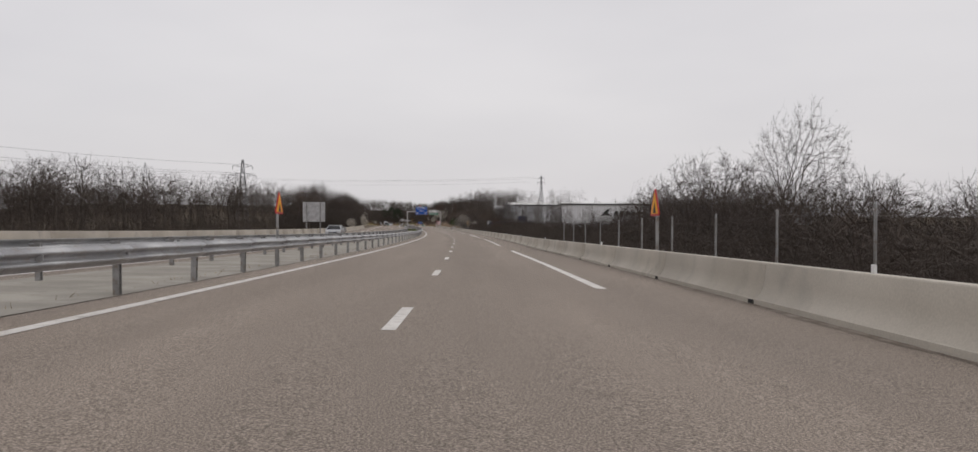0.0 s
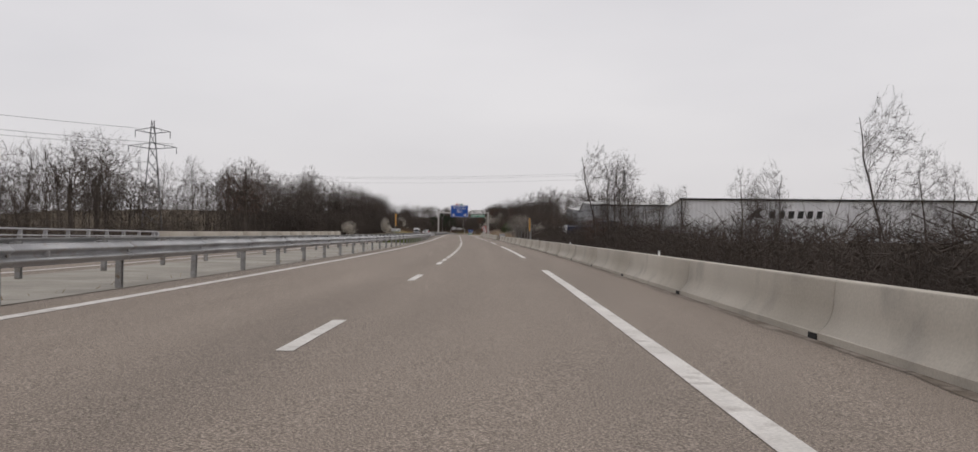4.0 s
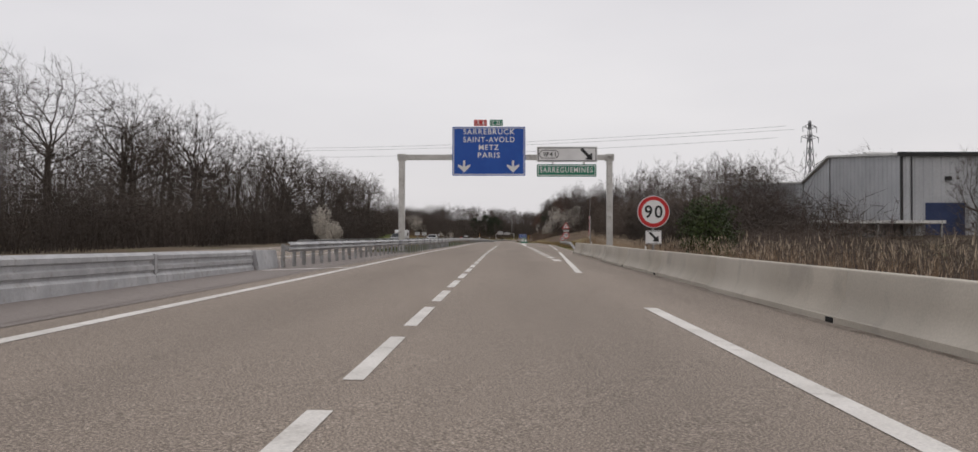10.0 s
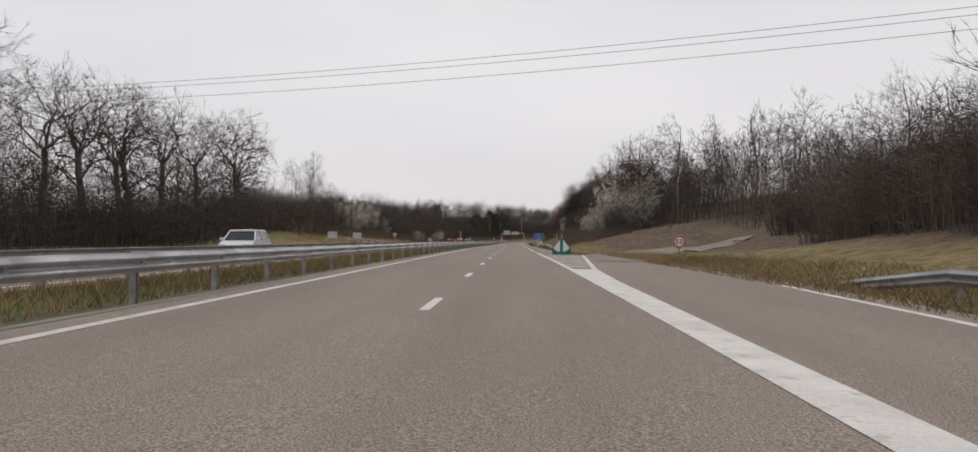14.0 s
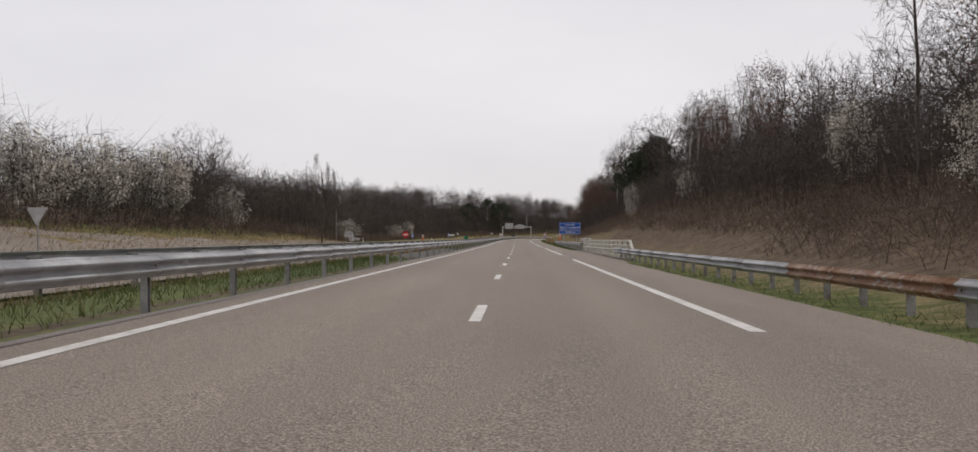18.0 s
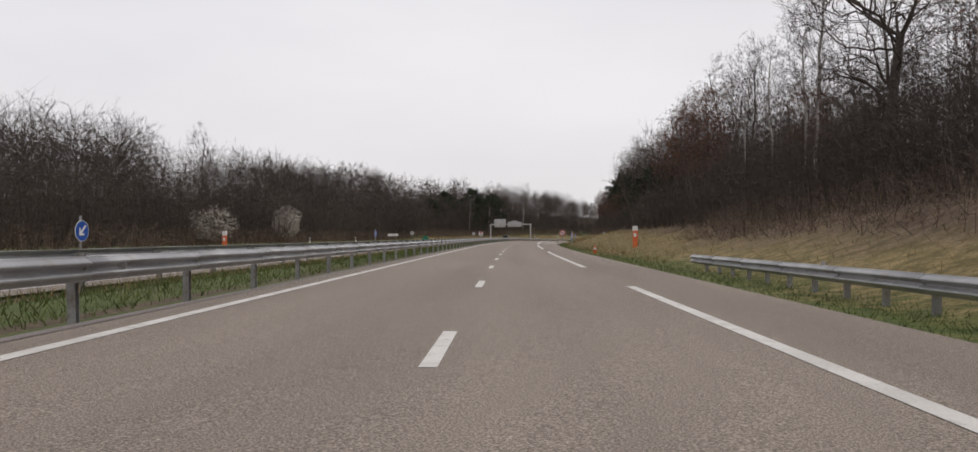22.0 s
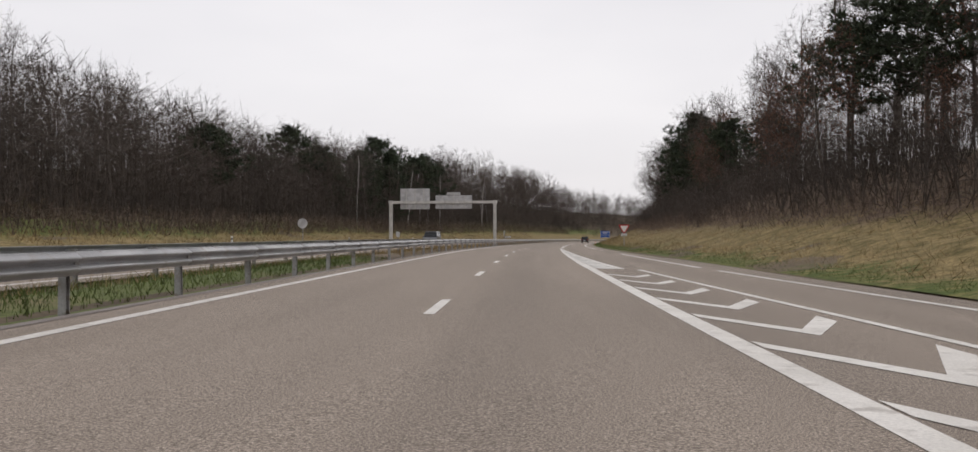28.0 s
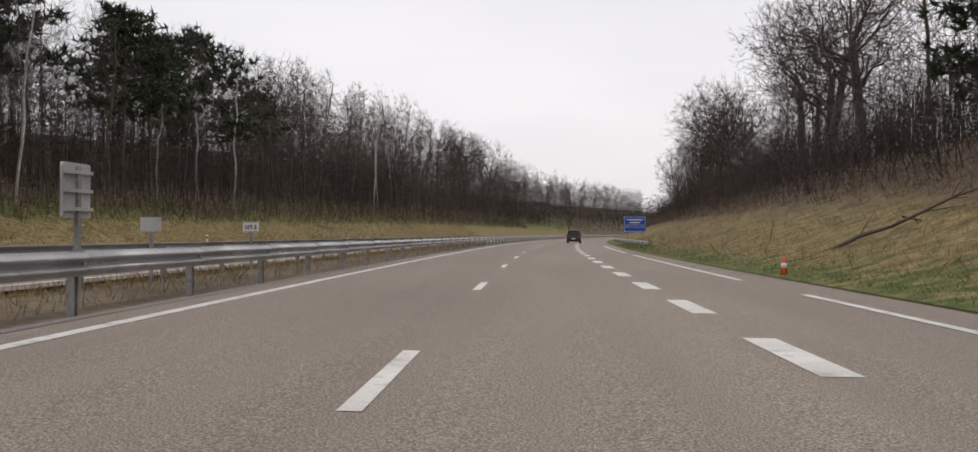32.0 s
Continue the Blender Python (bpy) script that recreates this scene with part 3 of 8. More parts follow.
GROUND_D = (-420, -260, -150, -100, -75, -60, -52, -45, -39, -34, -31, -28, -26, -24, -22.5, -21.5, -19.6, -14, -8.4, -7.4, -6.6, -6.15, -5.6, -4.6, 0, 5.2,
            6.0, 6.8, 7.5, 8.2, 9, 10.4, 12, 14, 16, 18, 20, 24, 28, 36, 45, 60, 90, 160, 400)
ground = sheet("ground", GROUND_D, -300, 1900, EARTH, 7.0, h=land)
tagged(ground, "brown woodland floor and verge running beside the motorway", "ground", kind="structure")
far_ground = MB().add([(-4000, -4000, -9), (4000, -4000, -9), (4000, 5000, -9), (-4000, 5000, -9)], [(0, 1, 2, 3)])
ob = new("ground_distance", far_ground.mesh("ground_distance", EARTH))
tagged(ob, "flat dark distant ground to the horizon", "ground", kind="structure")


def over(k):
    return lambda S, D: land(S, D) + k


# turf and dry grass lie over the ground where the verges show them
turf_before = sheet("verge_median_viaduct", (-7.35, -6.8, -6.15, -5.5, -5.0, -4.46), 222, 266, TURF, 4.0, h=over(0.012))
tagged(turf_before, "short green grass strip before the opening in the median", "verge", kind="structure")
turf_median = sheet("verge_median", (-7.35, -6.8, -6.15, -5.5, -5.0, -4.46), 395, 982, TURF, 5.0, h=over(0.012))
tagged(turf_median, "green grass strip between the two crash barriers", "verge", kind="structure")
litter_median = sheet("verge_median_litter", (-7.35, -6.8, -6.15, -5.5, -5.0, -4.46), 982, 1500, LITTER, 5.0, h=over(0.012))
tagged(litter_median, "brown leaf litter and stones between the two crash barriers", "verge", kind="structure")
bare_median = sheet("verge_median_gravel", (-7.3, -6.15, -4.46), 655, 691, GRAVEL, 4.0, h=over(0.022))
tagged(bare_median, "bare stony strip in the median on the bridge", "verge", kind="structure")
R_EDGE_S = (-300, 392, 395, 410, 447, 476, 494, 520, 536, 541, 560, 600, 648, 652, 692, 697, 715, 783, 850, 880, 900, 925, 944, 998, 1025, 1060, 1094, 1150, 2600)
R_EDGE_D = (6.0, 6.0, 6.3, 6.5, 7.3, 8.2, 9.0, 10.1, 10.5, 6.2, 5.65, 5.5, 5.5, 5.95, 5.95, 5.45, 5.5, 5.8, 6.0, 6.4, 7.6, 9.4, 10.1, 9.3, 8.4, 8.1, 8.0, 7.7, 7.7)


def right_edge(s):
    return float(np.interp(s, R_EDGE_S, R_EDGE_D))


def verge_height(S, D):
    """The turf thickens away from the road's edge."""
    return land(S, D) + 0.015 + 0.11 * np.clip((D - np.interp(S, R_EDGE_S, R_EDGE_D) - 1.0) / 3.0, 0, 1)


def verge(name, s0, s1, mat, label, steps=(-0.3, 0.2, 0.8, 1.6, 2.6, 4, 5.5, 7, 8.5, 10, 12, 14, 17)):
    ob = sheet(name, lambda s: [right_edge(s) + k for k in steps], s0, s1, mat, 3.5, right_edge, verge_height)
    return tagged(ob, label, "verge", kind="structure")


verge("verge_exit", 404, 598, VERGE_EXIT, "dry yellow and green grass beside the exit lane")
verge("verge_straw", 704, 797, VERGE_STRAW, "green verge below a bank of flattened straw")
verge("verge_bank", 598, 704, VERGE_BANK, "narrow green verge below a brown scrubby bank")
verge("verge_open", 797, 1500, VERGE_OPEN, "short green grass rising into a dry straw bank below the wood")
gravel = sheet("gravel_patch", lambda s: [right_edge(s) - 0.1, right_edge(s) + 0.9 * max(0.15, 1 - abs(s - 408) / 12), right_edge(s) + 2.2 * max(0.1, 1 - abs(s - 408) / 12)], 396, 420, GRAVEL, 2.0, h=lambda S, D: np.maximum(land(S, D), -0.05) + 0.03)
tagged(gravel, "dark gravel patch at the end of the concrete barrier", "gravel", kind="structure")
bank_left = sheet("bank_left", (-32, -30, -28, -26, -24, -22.5, -21.5, -20.4, -19.5), 560, 1500, VERGE_LEFT, 5.0, lambda s: -24.0, over(0.09))
tagged(bank_left, "dry yellow grass bank beside the opposite carriageway", "bank", kind="structure")

# ---------------------------------------------------------------- carriageways
road = sheet("road", lambda s: np.linspace(-4.5, right_edge(s), 9), -300, 1800, ASPHALT, 4.0)
tagged(road, "pale brown chipped asphalt motorway carriageway", "road", kind="structure")
road_opposite = sheet("road_opposite", np.linspace(-19.4, -7.9, 7), -300, 1800, ASPHALT, 5.0)
tagged(road_opposite, "asphalt carriageway for the opposite direction", "road", kind="structure")
ramp = sheet("road_exit_ramp", lambda s: np.linspace(np.interp(s, (520, 536, 543, 555, 565), (6.0, 6.2, 6.8, 10.5, 15)),
                                                     np.interp(s, (520, 534, 545, 553, 560, 565), (10.0, 10.9, 14.0, 18.5, 23, 25)), 6), 520, 565, ASPHALT, 3.0,
             h=lambda S, D: np.maximum(verge_height(S, D) + 0.06, 0.006))
tagged(ramp, "asphalt exit ramp that bends away from the motorway", "road", kind="structure")
access = sheet("road_access_ramp", lambda s: np.linspace(np.interp(s, (876, 884, 910, 936), (11.6, 9.2, 7.8, 6.9)),
                                                         np.interp(s, (876, 884, 910, 936), (15.0, 12.8, 11, 10.0)), 6), 876, 938, ASPHALT, 3.0,
               h=lambda S, D: np.maximum(verge_height(S, D) + 0.06, 0.006))
tagged(access, "narrow asphalt access road joining the motorway", "road", kind="structure")
slip_left = sheet("road_slip_left", lambda s: np.linspace(-24.5 - 0.09 * abs(s - 690) * (s < 690), -19.3, 5), 630, 800, ASPHALT, 4.0, h=lambda S, D: np.maximum(land(S, D) + 0.13, 0.006))
tagged(slip_left, "asphalt slip road beside the opposite carriageway", "road", kind="structure")
slab = sheet("median_slab", (-7.9, -6.3, -4.5), -300, 221.5, SLAB, 8.0, h=0.01)
tagged(slab, "stained concrete slab between the crash barriers on the viaduct", "slab", kind="structure")
pad = sheet("median_asphalt", (-7.9, -6.3, -4.5), 266, 392, ASPHALT_OLD, 6.0, h=0.012)
tagged(pad, "worn asphalt at the opening in the median", "road", kind="structure")
kerb = sheet("gutter_right", lambda s: [np.interp(s, (262, 292), (5.22, 5.38)) + k for k in (0.05 * math.sin(s * 0.9) + 0.04 * math.sin(s * 2.3), 0.12, 0.3)], -300, 392, KERB, 1.0, h=0.006)
tagged(kerb, "dirty gutter along the foot of the concrete barrier", "gutter", kind="structure")
seam = sheet("shoulder_seam", (-4.5, -4.3), 226, 1500, ASPHALT_OLD, 6.0, h=0.008)
tagged(seam, "darker worn strip at the inner road edge", "road", kind="structure")
patch = sheet("road_patch", (3.75, 5.2), 268, 275, ASPHALT_OLD, 2.0, h=0.006)
tagged(patch, "darker repaired asphalt patch on the hard shoulder", "road", kind="structure")


def mark(name, s0, s1, d0, d1, host=road, d2=None, d3=None, h=0.006, paint=PAINT):
    """A painted mark of the road: d0 to d1 at s0, d2 to d3 at s1, a little proud of it."""
    d2, d3 = d0 if d2 is None else d2, d1 if d3 is None else d3
    ob = sheet(name, lambda s: [np.interp(s, (s0, s1), (d0, d2)), np.interp(s, (s0, s1), (d1, d3))], s0, s1, paint, 8.0, h=h)
    ob.parent = host
    return ob


dashes = [-2.47 + 13 * i for i in range(-3, 13)] + [164.75 + 4.44 * i for i in range(23)] + [266.8 + 4.367 * i for i in range(42)]
dashes += [457.0 + 13.26 * i for i in range(11)] + [603.0 + 13 * i for i in range(62)]
for s in dashes:
    mark("lane_dash", s, s + 3.1, -0.08, 0.08)
EDGE = [(-60, 3), (19, 55.5), (71.9, 109.5), (124.7, 161.6), (176.6, 214.1), (227.8, 244.7), (257.8, 271.2), (275.5, 304), (311.2, 349.2), (529.1, 550.1), (563.1, 601.6), (615.1, 654.7), (668.7, 707.7), (721.3, 760.1), (774.1, 813.4), (827.2, 866.2), (877.8, 892.2)]
for a, b in EDGE:
    for k in np.arange(a, b, 20):
        mark("edge_line", k, min(k + 20, b), 3.3, 3.51)
for k in range(-100, 1600, 20):
    mark("edge_line", k, k + 20, -3.78, -3.58)
    mark("edge_line", k, k + 20, -8.95, -8.75, road_opposite)
    mark("edge_line", k, k + 20, -16.55, -16.33, road_opposite)
for k in range(-3, 124):
    mark("lane_dash", k * 13.0, k * 13.0 + 3, -12.65, -12.5, road_opposite)
for i in range(11):
    s = 440.5 - 6.09 * min(i, 5) - 6.4 * max(0, i - 5)
    mark("exit_dash", s, s + 3.1, 3.36, 3.74)
for a, b, d0, d1 in ((363.8, 405.2, 3.4, 5.1), (417, 436.5, 5.5, 6.0), (446.2, 464.2, 6.4, 6.85), (471.5, 494, 7.1, 8.2), (500.5, 520, 8.5, 9.3), (527, 534, 9.55, 9.8)):
    mark("ramp_line", a, b, d0 - 0.1, d0 + 0.1, road, d1 - 0.1, d1 + 0.1)
for a, b, d0, d1 in ((447, 480, 3.58, 3.93), (480, 495, 3.93, 4.16), (495, 505.5, 4.16, 4.5)):
    mark("gore_area", a, b, 3.22 if a < 470 else 3.38, d0, road, 3.38, d1)
mark("gore_line", 505.5, 552, 3.38, 3.58, road, 3.32, 3.52)
mark("gore_line", 505.5, 543, 4.3, 4.5, road, 6.5, 6.7)
for i in range(10):
    s = 508.5 + 3.2 * i
    mark("hatch_bar", s, s + 0.75, 3.6, 4.42 + 0.0587 * (s - 505.5), road, h=0.008)
for k in range(893, 974, 21):
    mark("gore_line", k, min(k + 21, 974.5), 3.38, 3.66)
for a, b, d1, d2 in ((974.5, 983.2, 4.7, 4.4), (983.2, 996.9, 4.4, 4.1), (997, 1009, 4.1, 3.9), (1009.1, 1037.2, 3.9, 3.46)):
    l0 = 3.36 if a < 1009 else 3.34
    mark("gore_line", a, b - 0.06, l0, l0 + 0.22 * (d1 - l0) / 0.9, road, 3.33, 3.33 + 0.22 * (d2 - 3.33) / 0.9, h=0.009)
    mark("gore_area", a, b - 0.06, l0 + 0.24 * (d1 - l0) / 0.9, d1 - 0.2 * (d1 - l0) / 0.9, road, 3.33 + 0.24 * (d2 - 3.33) / 0.9, d2 - 0.2 * (d2 - 3.33) / 0.9, h=0.009, paint=PAINT_WORN)
    mark("gore_line", a, b - 0.06, d1 - 0.18 * (d1 - l0) / 0.9, d1, road, d2 - 0.18 * (d2 - 3.33) / 0.9, d2, h=0.009)
LEFT_S, LEFT_D = (884, 910, 936, 952, 985, 1010), (8.9, 7.8, 6.55, 5.95, 4.65, 3.85)
for k in range(904, 974, 10):
    a, b = float(np.interp(k, LEFT_S, LEFT_D)), float(np.interp(k + 10, LEFT_S, LEFT_D))
    mark("gore_line", k, k + 10, a - 0.08, a + 0.08, road, b - 0.08, b + 0.08, h=0.008)
RAMP_S, RAMP_D = (920, 941, 956, 974, 991, 1025, 1060, 1100, 1500), (10.0, 9.1, 8.7, 7.8, 7.2, 7.0, 6.4, 6.3, 6.3)
for a, b in ((902.2, 938.2), (945.2, 974.2), (977.2, 1005.2), (1024.6, 1029.2), (1035.2, 1061.2), (1068.2, 1097.2), (1103.2, 1134.2), (1140.2, 1180)):
    k0, k1 = float(np.interp(a, RAMP_S, RAMP_D)), float(np.interp(b, RAMP_S, RAMP_D))
    mark("ramp_line", a, b, k0 - 0.1, k0 + 0.1, road, k1 - 0.1, k1 + 0.1, h=0.008)
for i in range(26):
    mark("merge_dash", 1042.5 + 6.2 * i, 1045.4 + 6.2 * i, 3.36, 3.72)


def chevron(s, right):
    """A painted V across the gore, its point towards the traffic."""
    right -= 0.25
    mid = 3.66 + (right - 3.66) * 0.52
    deep = (right - 3.66) * 1.15
    pts = [(s, 3.7), (s - deep, mid), (s, right - 0.1), (s - 0.95, right - 0.1), (s - deep - 0.75, mid), (s - 0.62, 3.7)]
    me = bpy.data.meshes.new("hatch_chevron")
    me.from_pydata([tuple(at(a, b, 0.007)) for a, b in pts], [], [(0, 1, 4, 5), (1, 2, 3, 4)])
    me.materials.append(PAINT)
    ob = new("hatch_chevron", me)
    ob.parent = road


for i in range(19):
    s = 902.8 + 3.72 * i
    r = float(np.interp(s, LEFT_S, LEFT_D))
    chevron(s, r)
mark("median_line", 327.2, 331.0, -4.15, -3.8, road, -6.2, -5.85, h=0.014)
mark("median_line", 361.0, 365.2, -5.85, -5.6, road, -3.75, -3.5, h=0.014)

# ---------------------------------------------------------------- crash barriers
WAVE = [(0.042 - 0.042 * math.cos(4 * math.pi * min(max((z - 0.012) / 0.286, 0), 1)), z) for z in np.linspace(0, 0.31, 19).tolist()]


def wave_beam(length, side):
    """A pressed W rail: its waves stand out to one side, its back stays open."""
    out = [(side * (x + 0.02), z) for x, z in WAVE]
    back = [(side * (x + 0.012), z) for x, z in reversed(WAVE)]
    me = recalc(MB().prism(out + back, 0, length).mesh("rail", STEEL))
    me.polygons.foreach_set("use_smooth", [len(p.vertices) == 4 for p in me.polygons])
    return me


BEAM = {k: wave_beam(4.03, k) for k in (1, -1)}
RUSTY = wave_beam(4.03, -1)
RUSTY.materials[0] = RUST
POST = recalc(MB().prism([(-0.05, -0.06), (0.05, -0.06), (0.05, -0.045), (-0.035, -0.045), (-0.035, 0.045), (0.05, 0.045), (0.05, 0.06), (-0.05, 0.06)], -0.5, 0.72, "z").mesh("post", STEEL_POST))
SPACER = recalc(MB().box(-0.09, 0.09, -0.05, 0.05, 0.5, 0.68, 0.01).mesh("spacer", STEEL_POST))
REFLECT = recalc(MB().prism([(0, 0), (0.09, 0.02), (0.09, 0.1), (0, 0.12)], -0.004, 0.004).mesh("reflector", ALU))


def crash_rail(s0, s1, d, side, label, top=0.715, pitch=4.15, span=4.15, taper=0.0, lead=0.0, rust=(), drift=0.0, rise=20.0, fall=12.0):
    """A run of steel guard rail: overlapping beams on posts. side: where the waves stand out (1 right, -1 left); drift: how far d moves along the run."""
    run = thing("guard_rail", spot(s0, d, 0), label, "guard rail", "steel guard rails along the motorway")
    inv = run.matrix_basis.inverted()
    n = max(1, int(round((s1 - s0) / span)))
    span = (s1 - s0) / n
    each = max(1, int(round(span / pitch)))
    for i in range(n):
        s = s0 + span * i
        dips = [-taper * max(0.0, 1 - (s1 - k) / fall) - lead * max(0.0, 1 - (k - s0) / rise) for k in (s, s + span)]
        base_d = d + drift * i / n
        a, b = at(s, base_d, top - 0.31 + dips[0]), at(s + span, d + drift * (i + 1) / n, top - 0.31 + dips[1])
        m = Matrix.Translation(a) @ (b - a).to_track_quat("Y", "Z").to_matrix().to_4x4()
        rusty = any(x <= s < y for x, y in rust)
        part("rail", RUSTY if rusty else BEAM[side], None, run, "rust-stained rail" if rusty else "", inv @ m @ Matrix.Diagonal((1, (span + 0.03) / 4.03, 1, 1)))
        for k in range(each):
            u = k / each
            here = base_d + drift * u / n
            dip = dips[0] + (dips[1] - dips[0]) * u
            tilt = pose(0, 0, 0, 1.5 * math.sin(7.1 * s + k), 1.2 * math.sin(3.3 * s + 2 * k))
            part("post", POST, None, run, m=inv @ spot(s + span * u, here - side * 0.13, top - 0.78 + dip) @ tilt)
            part("spacer", SPACER, None, run, m=inv @ spot(s + span * u, here - side * 0.05, top - 0.78 + dip))
        if i % 4 == 1:
            part("reflector", REFLECT, None, run, m=inv @ spot(s + 1.0, base_d + side * 0.03, top - 0.2, 0))
    return run


crash_rail(-60, 265.5, -4.45, 1, "galvanised steel W-beam guard rail on the viaduct edge", 0.8)
crash_rail(265.5, 290.5, -4.45, 1, "galvanised steel guard rail with close posts before the median opening", 0.8, 1.65, 4.2, drift=-0.55)
crash_rail(290.5, 329.5, -5.0, 1, "galvanised steel guard rail swinging in to the movable barrier", 0.82, 1.65, 4.2, drift=-0.85)
crash_rail(363.5, 405, -5.5, 1, "galvanised steel guard rail swinging out from the movable barrier", 0.79, 1.65, 4.2, drift=1.05)
crash_rail(405, 430, -4.45, 1, "galvanised steel guard rail with close posts beside the grass median", 0.79, 1.65, 4.2)
crash_rail(430, 1173, -4.45, 1, "long galvanised steel W-beam guard rail beside the grass median", 0.81)
crash_rail(1173, 1500, -4.45, 1, "galvanised steel W-beam guard rail in the far bend", 0.81)
crash_rail(-60, 320, -7.4, -1, "galvanised steel guard rail of the opposite carriageway on the viaduct", 0.79)
crash_rail(375, 1175, -7.6, -1, "long galvanised steel guard rail of the opposite carriageway", 0.78)
crash_rail(1175, 1500, -7.6, -1, "galvanised steel guard rail of the opposite carriageway in the bend", 0.78)
crash_rail(421, 495.7, 7.5, -1, "galvanised steel guard rail beside the exit ramp, both ends buried", 0.64, lead=0.72, drift=2.4, taper=0.62, fall=8.0)
crash_rail(585, 659.4, 6.55, -1, "galvanised guard rail lapping over the parapet, one length rusty", 0.62, 2.0, 4.0, lead=0.52, rise=22.0, rust=((616, 621),), drift=-0.5)
crash_rail(689.8, 772, 6.05, -1, "galvanised guard rail lapping over the parapet, running out in grass", 0.76, 2.0, 4.0, taper=0.2, drift=0.95, fall=70.0)
crash_rail(1150, 1290, 8.6, -1, "galvanised steel guard rail on the verge of the bend", 0.72)

# ---------------------------------------------------------------- concrete barrier of the viaduct
NJ = [(0.0, 0.0), (0.0, 0.1), (0.012, 0.112), (0.055, 0.16), (0.095, 0.215), (0.128, 0.28), (0.152, 0.36), (0.168, 0.46), (0.192, 0.775), (0.2, 0.793), (0.218, 0.8),
      (0.352, 0.8), (0.37, 0.79), (0.41, 0.46), (0.45, 0.28), (0.56, 0.1), (0.56, 0.0)]


def barrier_block(length, notch=True):
    mb = MB()
    mb.prism([(x, z) for x, z in NJ], 0.002, length - 0.002)
    me = recalc(mb.mesh("block", CONC))
    me.polygons.foreach_set("use_smooth", [len(p.vertices) == 4 and 0.11 < p.center.z < 0.7 for p in me.polygons])
    return me


def slot_hole():
    return recalc(MB().box(-0.012, 0.05, -0.14, 0.14, 0.004, 0.085).mesh("drain_slot", BLACK))


BLOCK, SLOT = barrier_block(8.0), slot_hole()
CAP = recalc(MB().box(0.27, 0.31, -0.04, 0.04, 0.8, 0.93, 0.006).mesh("delineator", WHITE))


def concrete_run(s0, s1, d, label, mirror=False, caps=True, rise=0.86):
    run = thing("concrete_barrier", spot(s0, d, 0), label, "barrier", "concrete barriers of the motorway")
    inv = run.matrix_basis.inverted()
    n = int(round((s1 - s0) / 8.0))
    k = (s1 - s0) / n
    for i in range(n):
        a, b = at(s0 + k * i, d, 0), at(s0 + k * (i + 1), d, 0)
        m = Matrix.Translation(a) @ (b - a).to_track_quat("Y", "Z").to_matrix().to_4x4() @ Matrix.Diagonal((-1 if mirror else 1, k / 8.0, rise, 1))
        blk = part("block", BLOCK, None, run, m=inv @ m)
        if not mirror:
            part("drain_slot", SLOT, None, run, m=inv @ m @ pose(0, 0.15, 0))
        if caps and i % 3 == 1:
            part("delineator", CAP, None, run, m=inv @ m @ pose(0, 4, 0))
    return run


concrete_run(-48.0, 269.6, 5.36, "pale grey cast concrete barrier with drain slots at its foot", rise=0.825)
concrete_run(282.6, 355.0, 5.5, "pale grey cast concrete barrier after the steel parapet", rise=0.9)
concrete_run(355.0, 379.0, 5.6, "pale grey cast concrete barrier beside the exit lane", rise=0.9)
concrete_run(379.0, 403.0, 5.9, "pale grey concrete barrier with a squared end block", rise=0.9)
concrete_run(-48.0, 168.0, -19.3, "long pale concrete parapet of the opposite carriageway", True, False, 1.15)
concrete_run(196.0, 292.0, -19.3, "pale concrete parapet of the opposite carriageway past the steel gap", True, False, 1.15)


def steel_parapet(s0, s1, d, label, mat, mat2, beams, pitch, top, mirror=False, ends=True):
    """A bridge parapet: splayed posts on a kerb with long horizontal rails."""
    run = thing("bridge_parapet", spot(s0, d, 0), label, "parapet", "bridge parapets")
    L = s1 - s0
    sg = -1 if mirror else 1
    part("kerb", MB().box(*sorted((sg * -0.12, sg * 0.55)), 0, L, -0.1, 0.1, 0.03), KERB, run, "dirty concrete kerb")
    n = int(L / pitch)
    for i in range(n + 1):
        y = 0.5 + (L - 1.0) * i / n
        p = MB().prism([(sg * 0.22, 0.1), (sg * 0.5, 0.1), (sg * 0.36, top - 0.04), (sg * 0.22, top - 0.04)], y - 0.07, y + 0.07)
        post = part("post", p, mat2, run)
        part("base_plate", MB().box(*sorted((sg * 0.22, sg * 0.56)), y - 0.15, y + 0.15, 0.1, 0.13), mat2, post)
    for z in beams:
        x, k = (0.1, 0.035) if z < top - 0.1 else (0.16, 0.042)
        part("rail", MB().box(*sorted((sg * x, sg * (x + 0.12))), 0.0, L, z - k, z + k, 0.02), mat, run)
    if ends:
        for y in (-0.35, L):
            part("end_plate", MB().prism([(sg * 0.16, 0.42), (sg * 0.4, 0.42), (sg * 0.4, 0.86), (sg * 0.3, top), (sg * 0.16, top - 0.1)], y, y + 0.35), mat2, run, "bolted steel end plate")
    else:
        z = beams[-1]
        for y, go in ((0.0, -1), (L, 1)):
            ends_yz = [(y, z - 0.042), (y, z + 0.042), (y + go * 0.12, z + 0.035), (y + go * 1.25, z - 0.42), (y + go * 1.22, z - 0.5), (y + go * 0.1, z - 0.045)]
            part("end_rail", MB().prism(ends_yz, sg * 0.16, sg * 0.28, "x"), mat, run, "top rail bent down at its end")
    return run


